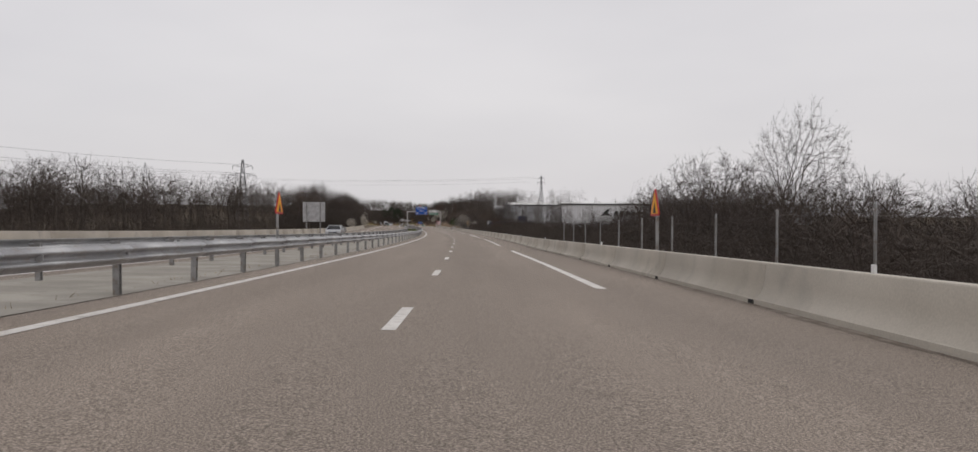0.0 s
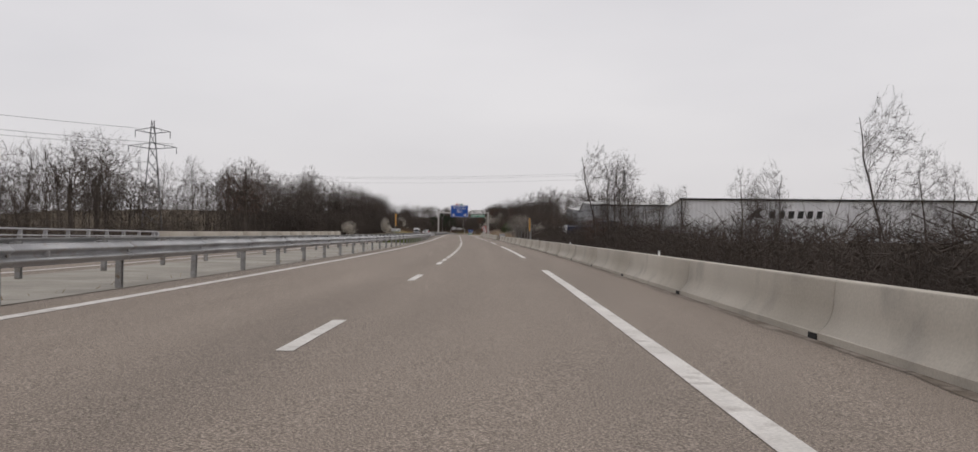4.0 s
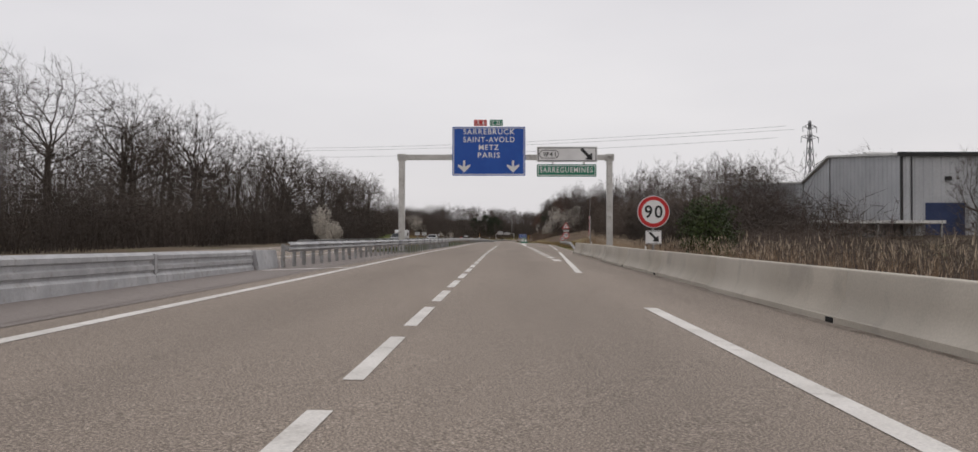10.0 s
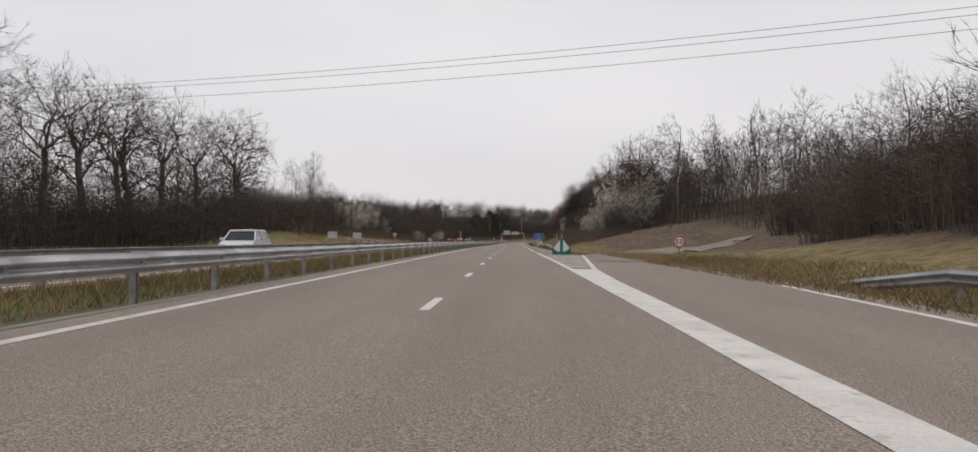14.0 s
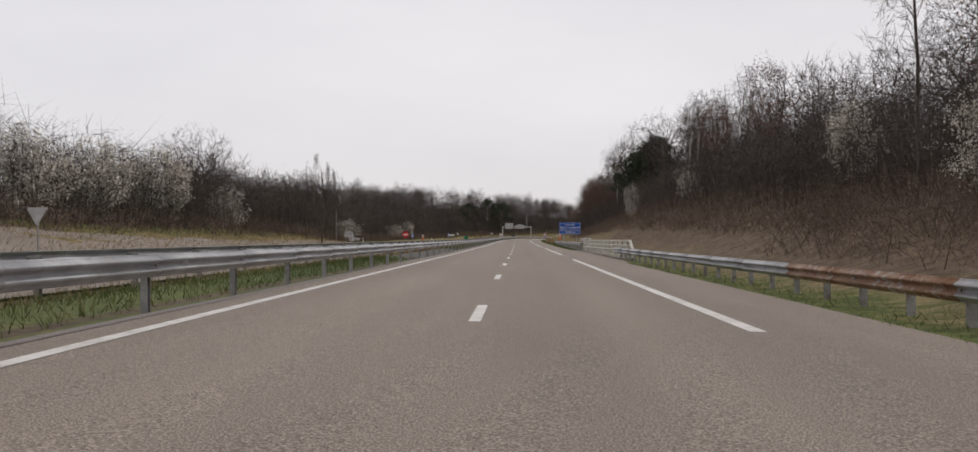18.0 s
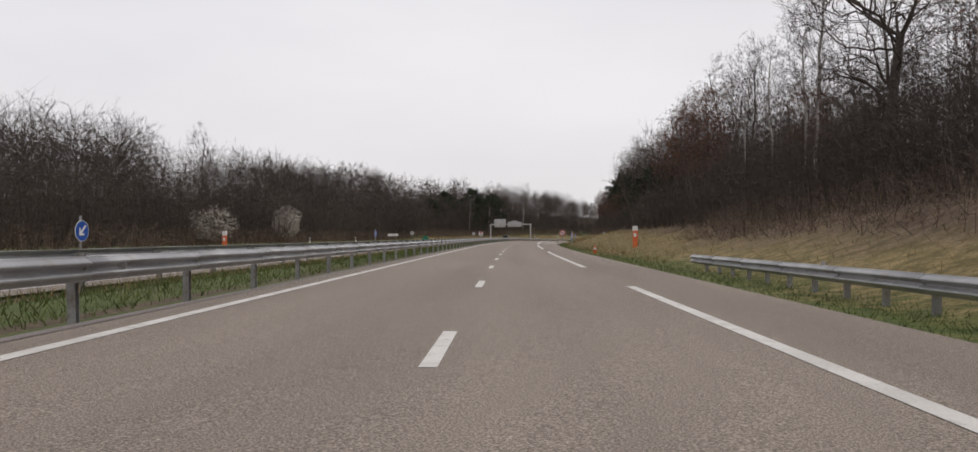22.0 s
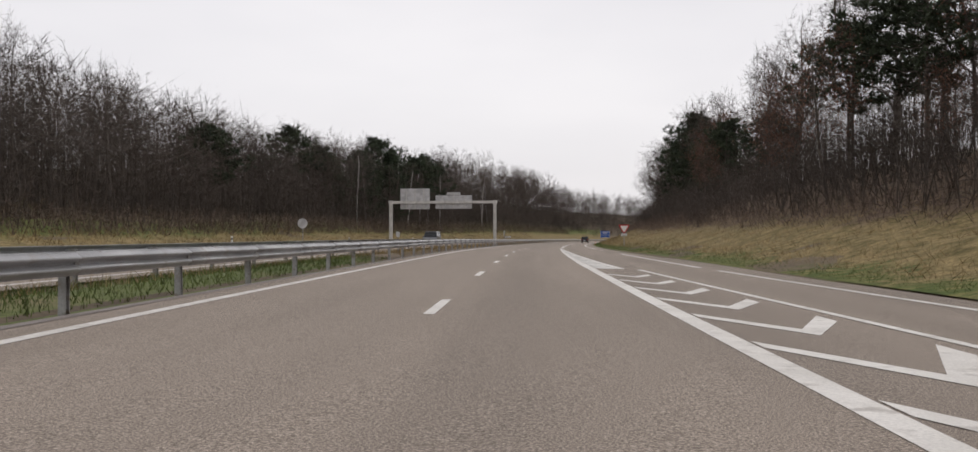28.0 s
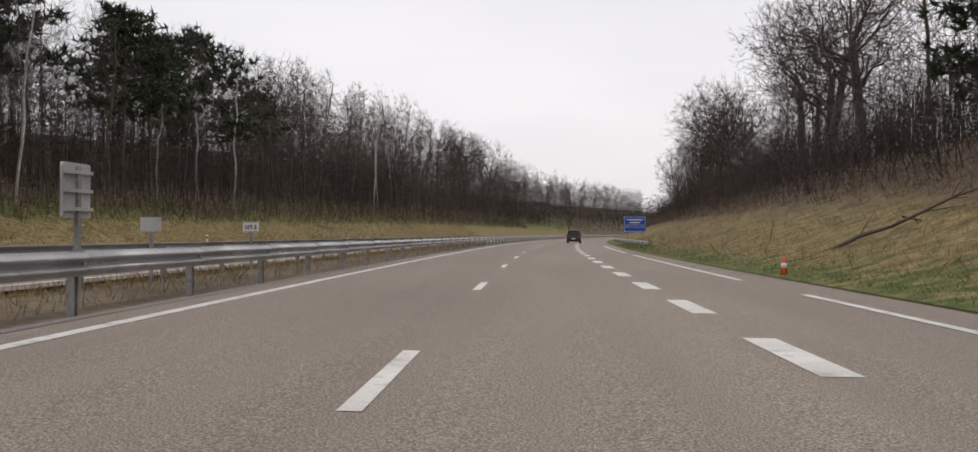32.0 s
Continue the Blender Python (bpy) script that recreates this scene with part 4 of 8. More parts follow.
steel_parapet(269.9, 282.3, 5.85, "grey steel bridge parapet with three rails and splayed posts", RAIL_PAINT, RAIL_PAINT, (0.465, 0.77, 0.99), 2.4, 1.03)
steel_parapet(654.5, 693.6, 6.12, "pale weathered bridge parapet with three rails on splayed posts", PALE_CONC, PALE_CONC, (0.47, 0.745, 1.01), 2.75, 1.05, ends=False)
steel_parapet(168.5, 195.5, -19.3, "steel parapet bridging a gap in the far concrete wall", RAIL_PAINT, RAIL_PAINT, (0.45, 0.75, 1.05), 2.5, 1.08, True)

# movable barrier closing the median opening
mv = thing("median_barrier", spot(329.5, -6.35, 0), "pale grey steel movable barrier closing the median opening", "barrier")
for i in range(4):
    y0 = 1.2 + 7.6 * i
    y1 = y0 + 7.58
    seg = part("panel", MB().prism([(0.06, 0.03), (0.36, 0.03), (0.33, 0.36), (0.28, 0.42), (0.26, 0.8), (0.22, 0.83), (0.14, 0.83), (0.1, 0.8), (0.08, 0.4)], y0, y1), RAIL_PAINT, mv)
    for z in (0.45, 0.66):
        part("rib", MB().prism([(0.25, z), (0.325, z + 0.03), (0.325, z + 0.11), (0.25, z + 0.15)], y0 + 0.1, y1 - 0.1), RAIL_PAINT, seg)
    part("bolt_plate", MB().box(0.25, 0.33, y0 - 0.09, y0 + 0.07, 0.4, 0.8, 0.01), RAIL_PAINT, seg)
for k in (0.45, 0.62):
    part("tail_rib", MB().prism([(0.3, k), (0.345, k + 0.02), (0.345, k + 0.1), (0.3, k + 0.12)], 31.7, 33.6), RAIL_PAINT, mv)
part("tail_block", MB().prism([(-0.1, 0), (0.5, 0), (0.44, 0.42), (0.36, 0.82), (0.02, 0.82), (-0.05, 0.42)], 31.62, 34.0), RAIL_PAINT, mv, "concrete transition block")
part("end_block", MB().prism([(-0.25, 0), (0.62, 0), (0.55, 0.55), (0.42, 0.84), (0.0, 0.84), (-0.2, 0.55)], -2.2, 0.9), RAIL_PAINT, mv, "concrete transition block")


# ---------------------------------------------------------------- gantries
def down_arrow(x, z, k):
    return [(x - 0.07 * k, z + 0.5 * k), (x + 0.07 * k, z + 0.5 * k), (x + 0.07 * k, z + 0.1 * k), (x + 0.4 * k, z + 0.24 * k), (x + 0.4 * k, z + 0.1 * k), (x, z - 0.3 * k),
            (x - 0.4 * k, z + 0.1 * k), (x - 0.4 * k, z + 0.24 * k), (x - 0.07 * k, z + 0.1 * k)]


def board(parent, x0, x1, z0, z1, y, mat, rim=None, name="sign_panel", label="", line=0.05):
    """A flat sign board with a border, facing -y."""
    p = part(name, MB().box(x0, x1, y, y + 0.05, z0, z1, 0.03), mat, parent, label)
    if rim:
        e = 0.06
        for a, b, c, d in ((x0 + e, x1 - e, z1 - e - line, z1 - e), (x0 + e, x1 - e, z0 + e, z0 + e + line), (x0 + e, x0 + e + line, z0 + e + line, z1 - e - line), (x1 - e - line, x1 - e, z0 + e + line, z1 - e - line)):
            part("border", MB().box(a, b, y - 0.006, y, c, d), rim, p)
    return p


def portal(s, d0, d1, top, label):
    """Two box posts and a beam over the carriageway."""
    g = thing("sign_gantry", spot(s, d0, -0.05), label, "gantry", "sign gantries")
    w = d1 - d0
    for x in (0.0, w):
        post = part("post", MB().prism([(x - 0.16, -0.2), (x + 0.16, -0.2), (x + 0.19, -0.16), (x + 0.19, 0.16), (x + 0.16, 0.2), (x - 0.16, 0.2), (x - 0.19, 0.16), (x - 0.19, -0.16)], 0, top - 0.1, "z"), GANTRY, g)
        part("base_plate", MB().box(x - 0.36, x + 0.36, -0.36, 0.36, 0, 0.06, 0.01), GANTRY, post)
        for bx in (-0.27, 0.27):
            for by in (-0.27, 0.27):
                part("bolt", MB().tube((x + bx, by, 0.06), (x + bx, by, 0.16), 0.03, None, 6), STEEL_POST, post)
    part("beam", MB().box(-0.25, w + 0.25, -0.16, 0.16, top - 0.34, top, 0.03), GANTRY, g)
    for x in (0.0, w):
        part("end_cap", MB().box(x - 0.28, x + 0.28, -0.2, 0.2, top - 0.4, top + 0.04, 0.03), GANTRY, g)
    return g


g1 = portal(397.0, -5.55, 7.87, 6.3, "grey steel portal gantry carrying direction signs over the carriageway")
X0 = 5.55
main = board(g1, X0 - 2.26, X0 + 2.44, 4.93, 8.08, -0.3, BLUE, WHITE, "direction_panel", "large blue direction panel with white lettering")
for i, (txt, w) in enumerate((("SARREBRUCK", 3.31), ("SAINT-AVOLD", 3.31), ("METZ", 1.29), ("PARIS", 1.42))):
    lettering(txt, main, X0 + 0.09, -0.308, 7.76 - 0.503 * i, w, 0.48, WHITE)
for x in (-1.5, 1.65):
    part("arrow", MB().prism(down_arrow(X0 + x, 5.42, 0.98), -0.312, -0.302), WHITE, main)
for x, txt, mat in ((-0.46, "A 4", RED), (0.56, "E 25", GREEN)):
    c = board(g1, X0 + x - 0.42, X0 + x + 0.42, 8.14, 8.54, -0.28, mat, WHITE, "route_plate", line=0.02)
    lettering(txt, c, X0 + x, -0.29, 8.34, 0.52, 0.34, WHITE)
ex = board(g1, X0 + 3.18, X0 + 7.06, 5.8, 6.8, -0.3, WHITE, INK, "exit_panel", "white exit panel with a black arrow")
lettering("41", ex, X0 + 4.19, -0.308, 6.31, 0.4, 0.4, INK)
for x in (3.59, 3.7):
    part("ramp_stroke", MB().prism([(X0 + x, 6.45), (X0 + x + 0.05, 6.45), (X0 + x + 0.11, 6.17), (X0 + x + 0.06, 6.17)], -0.311, -0.302), INK, ex)
part("ramp_arrow", MB().prism([(X0 + 3.79, 6.17), (X0 + 3.84, 6.17), (X0 + 3.88, 6.34), (X0 + 3.93, 6.31), (X0 + 3.93, 6.46), (X0 + 3.78, 6.44), (X0 + 3.83, 6.38)], -0.311, -0.302), INK, ex)
ring = [(X0 + 3.96 + sx_ * 0.36 + 0.27 * math.cos(a_), 6.31 + 0.27 * math.sin(a_)) for sx_, a_ in [(1, radians(k)) for k in range(-90, 91, 15)] + [(-1, radians(k)) for k in range(90, 271, 15)]]
hole = [(X0 + 3.96 + (x - X0 - 3.96) * 0.94, 6.31 + (z - 6.31) * 0.86) for x, z in ring]
n_ = len(ring)
part("number_oval", MB().add([(x, -0.311, z) for x, z in ring] + [(x, -0.311, z) for x, z in hole] + [(x, -0.302, z) for x, z in ring] + [(x, -0.302, z) for x, z in hole],
     [q for i in range(n_) for j in [(i + 1) % n_] for q in ((i, j, j + n_, i + n_), (i, i + 2 * n_, j + 2 * n_, j), (i + n_, j + n_, j + 3 * n_, i + 3 * n_))]), INK, ex)
part("arrow", MB().prism([(X0 + 5.95, 6.62), (X0 + 6.12, 6.72), (X0 + 6.55, 6.26), (X0 + 6.72, 6.42), (X0 + 6.75, 5.95), (X0 + 6.25, 5.98), (X0 + 6.42, 6.12)], -0.312, -0.302), INK, ex)
gr = board(g1, X0 + 3.18, X0 + 7.0, 4.87, 5.66, -0.3, GREEN, WHITE, "town_panel", "green panel with white lettering")
lettering("SARREGUEMINES", gr, X0 + 5.07, -0.308, 5.3, 3.4, 0.48, WHITE)
for x in (-1.4, 1.6, 4.2, 6.2):
    part("bracket", MB().box(X0 + x - 0.06, X0 + x + 0.06, -0.25, -0.16, 4.95, 7.2 if x < 3 else 6.7), GANTRY, g1)

g2 = portal(1065.0, -18.65, -5.25, 5.75, "grey steel portal gantry over the opposite carriageway seen from behind")
for x0, x1, z0, z1 in ((1.2, 5.0, 4.7, 7.35), (5.75, 10.45, 4.75, 6.45), (7.2, 8.95, 6.5, 6.85)):
    p = part("panel_back", MB().box(x0, x1, 0.2, 0.25, z0, z1, 0.03), ALU, g2, "ribbed aluminium back of a sign panel")
    n = int((z1 - z0) / 0.3)
    for i in range(n):
        z = z0 + (z1 - z0) * (i + 0.5) / n
        part("rib", MB().box(x0 + 0.04, x1 - 0.04, 0.13, 0.2, z - 0.035, z + 0.035, 0.01), ALU, p)
    for k in range(3):
        x = x0 + (x1 - x0) * (0.2 + 0.3 * k)
        part("bracket", MB().box(x - 0.05, x + 0.05, 0.05, 0.13, z0, z1), GANTRY, p)


# ---------------------------------------------------------------- signs on posts
def stand(s, d, label, h=0.0, turn=0.0, name="road_sign", group="", posts=((0.0, 2.0),), y=0.06, mat=None, r=0.04):
    t = thing(name, spot(s, d, h, turn), label, "sign", group)
    for x, top in posts:
        part("post", MB().tube((x, y, -0.35), (x, y, top), r, None, 10), mat or STEEL_POST, t)
    return t


def limit_sign(t, z, size, text, rim=RED):
    r = size / 2
    p = part("plate", MB().disc(0, z, r, -0.03, 0.0, 32), ALU, t)
    part("ground", MB().disc(0, z, r * 0.97, -0.034, -0.03, 32), WHITE, p)
    part("red_ring", MB().disc(0, z, r * 0.95, -0.042, -0.034, 32, r * 0.72), rim, p)
    if text:
        lettering(text, p, 0, -0.042, z, r * 1.1, r * 1.08, INK)
    for dz in (-0.2, 0.2):
        part("clamp", MB().box(-0.07, 0.07, 0.0, 0.1, z + dz - 0.03, z + dz + 0.03, 0.01), STEEL_POST, t)
    return p


def plate(t, z0, z1, w, text, mat=WHITE, ink=INK, name="sub_plate", size=None, x=0.0, tw=None):
    p = part(name, MB().box(x - w / 2, x + w / 2, -0.03, 0.0, z0, z1, 0.015), mat, t)
    if ink:
        part("border", MB().box(x - w / 2 + 0.02, x + w / 2 - 0.02, -0.034, -0.03, z0 + 0.015, z0 + 0.03), ink, p)
        part("border", MB().box(x - w / 2 + 0.02, x + w / 2 - 0.02, -0.034, -0.03, z1 - 0.03, z1 - 0.015), ink, p)
    if text:
        lettering(text, p, x, -0.036, (z0 + z1) / 2, tw or w * 0.74, size or (z1 - z0) * 0.75, ink)
    return p


def tri_shape(w, up, cz, r=0.06):
    """A triangle with rounded corners in x-z."""
    h = w * 0.866
    c = [(-w / 2, 0), (w / 2, 0), (0, h)] if up else [(-w / 2, h), (0, 0), (w / 2, h)]
    gx, gz = 0, sum(q[1] for q in c) / 3
    out = []
    for x, z in c:
        a0 = math.atan2(z - gz, x - gx)
        ix, iz = x - 2 * r * math.cos(a0), z - 2 * r * math.sin(a0)
        for k in (-50, -25, 0, 25, 50):
            out.append((ix + r * math.cos(a0 + radians(k)), iz + r * math.sin(a0 + radians(k)) - gz + cz))
    return out


def triangle(t, z, w, up=True, mark=None, ground=WHITE):
    p = part("plate", MB().prism(tri_shape(w, up, z), -0.03, 0.0), RED, t)
    part("ground", MB().prism(tri_shape(w * 0.7, up, z, 0.03), -0.038, -0.03), ground, p)
    if mark:
        part("pictogram", MB().prism([(x, z + k) for x, k in mark], -0.046, -0.038), INK, p)
    return p


sg = stand(365.2, 5.88, "round speed limit sign with arrow plate on the concrete barrier", posts=((0, 2.4),))
limit_sign(sg, 1.95, 1.04, "90")
p = plate(sg, 0.92, 1.35, 0.5, None, WHITE, INK)
part("arrow", MB().prism([(-0.16, 1.27), (-0.1, 1.31), (0.08, 1.13), (0.15, 1.19), (0.17, 0.99), (-0.04, 1.01), (0.03, 1.08)], -0.04, -0.034), INK, p)

CURVE = [(-0.13, -0.2), (-0.06, -0.2), (-0.06, -0.06), (-0.03, 0.03), (0.05, 0.07), (0.05, 0.0), (0.2, 0.1), (0.05, 0.2), (0.05, 0.14), (-0.06, 0.11), (-0.12, 0.0)]
sg = stand(466.5, 9.15, "red-bordered bend warning triangle above a round speed limit sign", -0.1, posts=((0, 3.3),))
triangle(sg, 2.72, 1.1, True, CURVE)
plate(sg, 2.02, 2.22, 0.75, "100 m")
limit_sign(sg, 1.52, 0.92, "70")
sg = stand(536.5, 12.8, "round fifty speed limit sign beside the exit ramp", 0.05, posts=((0, 1.4),))
limit_sign(sg, 1.0, 0.9, "50")
sg = stand(584.5, 17.9, "low blue and white chevron board on the ramp bend", 0.4, posts=((-0.6, 0.8), (0.6, 0.8)))
bd = part("panel", MB().box(-0.95, 0.95, -0.03, 0, 0.3, 0.75, 0.02), BLUE, sg)
for i in range(4):
    x = -0.75 + 0.42 * i
    part("chevron", MB().prism([(x, 0.7), (x + 0.14, 0.7), (x + 0.3, 0.525), (x + 0.14, 0.35), (x, 0.35), (x + 0.16, 0.525)], -0.036, -0.03), WHITE, bd)
sg = stand(425.2, 8.9, "round speed limit and no-overtaking signs turned along the road", 0.0, -88.5, posts=((0, 3.1),))
limit_sign(sg, 2.68, 0.92, "110")
p = limit_sign(sg, 1.76, 0.92, "")
for x, mat in ((-0.14, RED), (0.14, INK)):
    part("car_pictogram", MB().prism([(x - 0.12, 1.68), (x + 0.12, 1.68), (x + 0.12, 1.77), (x + 0.085, 1.78), (x + 0.06, 1.86), (x - 0.06, 1.86), (x - 0.085, 1.78), (x - 0.12, 1.77)], -0.043, -0.034), mat, p)
plate(sg, 1.06, 1.24, 0.6, None)


def musoir(s, d, h, k, label, face=True):
    t = thing("gore_marker", spot(s, d, h), label, "gore marker", "green divergence markers")
    z1 = 1.15 * k
    n = 12
    prof = [(-0.62 * k, 0.0), (-0.62 * k, 0.45 * k)] + [(-0.62 * k + 1.24 * k * i / n, 0.45 * k + 0.7 * k * (1 - abs(2 * i / n - 1))) for i in range(1, n)] + [(0.62 * k, 0.45 * k), (0.62 * k, 0.0)]
    part("shell", MB().prism(prof, 0, 1.2 * k, "y", 0.75), GREEN, t)
    if face:
        for sgn in (-1, 1):
            part("chevron", MB().prism([(sgn * 0.56 * k, 0.42 * k), (sgn * 0.1 * k, 0.98 * k), (sgn * 0.1 * k, 0.2 * k), (sgn * 0.26 * k, 0.2 * k)], -0.02, -0.002), WHITE, t)
    return t


musoir(543.5, 5.05, 0, 1.15, "green gore marker with two white chevrons at the exit nose")
musoir(940.0, -20.4, 0, 1.25, "dark green gore marker seen from behind across the road", False)

# services sign
sg = stand(747.0, 8.15, "blue services sign with two panels on steel posts", 0, 0, posts=((-0.9, 3.2), (0.95, 3.2)), r=0.07)
a = board(sg, -1.55, 1.55, 2.33, 3.42, -0.06, BLUE, WHITE, "name_panel", line=0.03)
lettering("aire de", a, 0, -0.066, 3.1, 1.3, 0.36, WHITE)
lettering("Petit Hambach", a, 0, -0.066, 2.68, 2.75, 0.37, WHITE)
b = board(sg, -1.55, 1.55, 1.7, 2.28, -0.06, BLUE, WHITE, "distance_panel", line=0.03)
lettering("1700 m", b, 0.05, -0.066, 1.99, 1.25, 0.36, WHITE)
# far blue panel in the bend
sg = stand(1176, 9.3, "far blue services panel beside the bend", 0.2, 0, posts=((-0.7, 2.6), (0.7, 2.6)), r=0.06)
a = board(sg, -1.1, 1.1, 1.9, 2.8, -0.06, BLUE, WHITE, "name_panel", line=0.03)
part("writing_bar", MB().box(-0.8, 0.8, -0.07, -0.061, 2.42, 2.52), WHITE, a)
part("writing_bar", MB().box(-0.5, 0.5, -0.07, -0.061, 2.15, 2.25), WHITE, a)
b = board(sg, -1.1, 1.1, 1.25, 1.82, -0.06, BLUE, WHITE, "distance_panel", line=0.03)

# give way
sg = stand(1037.2, 9.55, "give way triangle with a written plate on the grass", 0.1, posts=((0, 2.2),))
triangle(sg, 2.0, 1.12, False)
pl = plate(sg, 1.22, 1.5, 0.55, None, WHITE, INK)
lettering("C\u00c9DEZ LE", pl, 0, -0.036, 1.415, 0.42, 0.09, INK)
lettering("PASSAGE", pl, 0, -0.036, 1.305, 0.42, 0.09, INK)

# no entry for the opposite slip road
sg = stand(772.8, -18.9, "round no entry sign beside the opposite slip road", 0, posts=((0, 2.1),))
p = part("plate", MB().disc(0, 1.55, 0.55, -0.03, 0.0, 32), RED, sg)
part("bar", MB().box(-0.4, 0.4, -0.038, -0.03, 1.46, 1.64), WHITE, p)
# no turn sign
sg = stand(892.5, 7.3, "round red-bordered no turn sign on the grass verge", 0.05, posts=((0, 2.0), (-0.75, 1.35)))
p = limit_sign(sg, 1.68, 1.0, "")
part("pictogram", MB().prism([(0.06, 1.45), (0.14, 1.45), (0.14, 1.78), (-0.06, 1.78), (-0.06, 1.86), (-0.24, 1.74), (-0.06, 1.62), (-0.06, 1.7), (0.06, 1.7)], -0.046, -0.04), INK, p)
part("red_bar", MB().prism([(-0.3, 1.94), (-0.24, 1.99), (0.3, 1.42), (0.24, 1.37)], -0.052, -0.046), RED, p)
part("marker_plate", MB().box(-0.8, -0.7, -0.02, 0.02, 0.5, 1.3, 0.01), ALU, sg)
sg = stand(912, 15.0, "small round turn sign beside the access road", 0.3, posts=((0, 1.5),))
p = limit_sign(sg, 1.3, 0.8, "", INK)
part("pictogram", MB().prism([(0.06, 1.1), (0.13, 1.1), (0.13, 1.4), (-0.02, 1.4), (-0.02, 1.48), (-0.2, 1.36), (-0.02, 1.24), (-0.02, 1.32), (0.06, 1.32)], -0.046, -0.04), INK, p)


# temporary works signs, turned out of use to stand along the road
def works_sign(s, d, h, turn, label, kind, z0, tall, wide=0.85, sub=None):
    t = thing("works_sign", spot(s, d, h, turn), label, "sign", "yellow works signs turned along the road")
    part("post", MB().box(-0.045, 0.045, 0.01, 0.08, -0.3 if d < 6.5 and d > 0 else -0.5, z0 + tall * 0.9, 0.01), STEEL_POST, t)
    if kind == "triangle":
        p = part("plate", MB().prism(tri_shape(tall * 1.1, True, z0 + tall * 0.36), -0.03, 0.0), RED, t)
        part("ground", MB().prism(tri_shape(tall * 0.85, True, z0 + tall * 0.36, 0.03), -0.038, -0.03), YELLOW, p)
        part("pictogram", MB().prism([(-0.14, z0 + 0.12), (0.16, z0 + 0.12), (0.02, z0 + 0.4)], -0.046, -0.038), INK, p)
        return t
    p = part("panel", MB().box(-wide / 2, wide / 2, -0.03, 0.0, z0, z0 + tall, 0.03), YELLOW, t)
    for x0, x1 in ((-wide / 2 + 0.03, -wide / 2 + 0.05), (wide / 2 - 0.05, wide / 2 - 0.03)):
        part("border", MB().box(x0, x1, -0.036, -0.03, z0 + 0.04, z0 + tall - 0.04), INK, p)
    part("pictogram", MB().prism([(-0.16, z0 + 0.12), (-0.1, z0 + 0.12), (-0.06, z0 + tall * 0.45), (-0.06, z0 + tall - 0.15), (-0.12, z0 + tall - 0.15), (-0.12, z0 + tall * 0.45)], -0.036, -0.03), INK, p)
    part("pictogram", MB().prism([(0.2, z0 + 0.12), (0.26, z0 + 0.12), (0.03, z0 + tall * 0.55), (0.03, z0 + tall - 0.15), (-0.03, z0 + tall - 0.15), (-0.03, z0 + tall * 0.52)], -0.036, -0.03), INK, p)
    q = part("distance_plate", MB().box(-wide / 2, wide / 2, -0.03, 0.0, z0 - 0.3, z0 - 0.02, 0.02), YELLOW, t)
    if sub:
        lettering(sub, q, 0, -0.036, z0 - 0.16, wide * 0.7, 0.22, INK)
    else:
        part("writing_bar", MB().box(-0.28, 0.28, -0.036, -0.03, z0 - 0.2, z0 - 0.11), INK, q)
    return t


works_sign(27.0, 5.98, 0.0, -85, "yellow works triangle mounted on the concrete barrier", "triangle", 1.55, 0.85)
works_sign(35.8, -6.1, 0.0, 85, "yellow works triangle on a post in the median", "triangle", 1.55, 0.9)
works_sign(218.0, 6.05, 0.0, -89, "yellow lane closure sign turned along the concrete barrier", "panel", 1.68, 0.8)
works_sign(224.7, -6.2, 0.0, 89, "yellow lane closure sign turned along the median", "panel", 1.9, 0.8)
works_sign(608.0, 7.5, 0.05, -87, "yellow lane closure sign with a distance plate on the grass verge", "panel", 0.98, 1.03, 0.9, "200 m")
works_sign(608.3, -6.2, 0.0, 89, "yellow lane closure sign turned along the grass median", "panel", 1.58, 0.78)
ps = stand(606.4, 8.15, "round speed limit sign turned towards the road above a distance plate", 0.05, -86, posts=((0, 2.0),))
limit_sign(ps, 1.52, 0.98, "90")
plate(ps, 0.56, 0.86, 0.95, "1000 m", WHITE, INK, tw=0.6)
for x in (-0.4, 0.4):
    part("arrow", MB().prism([(x - 0.015, 0.6), (x + 0.015, 0.6), (x + 0.015, 0.76), (x + 0.045, 0.76), (x, 0.82), (x - 0.045, 0.76), (x - 0.015, 0.76)], -0.042, -0.034), INK, ps)
sb = thing("works_sign", spot(1093.7, -6.3, 0, 86), "grey back of a turned works sign in the median", "sign", "yellow works signs turned along the road")
part("post", MB().box(-0.05, 0.05, -0.05, 0.03, -0.4, 2.1, 0.01), STEEL_POST, sb)
p = part("panel", MB().box(-0.42, 0.42, 0.0, 0.05, 1.25, 2.15, 0.03), ALU, sb)
for z in (1.4, 1.7, 2.0):
    part("rib", MB().box(-0.4, 0.4, -0.06, 0.0, z - 0.03, z + 0.03), ALU, p)


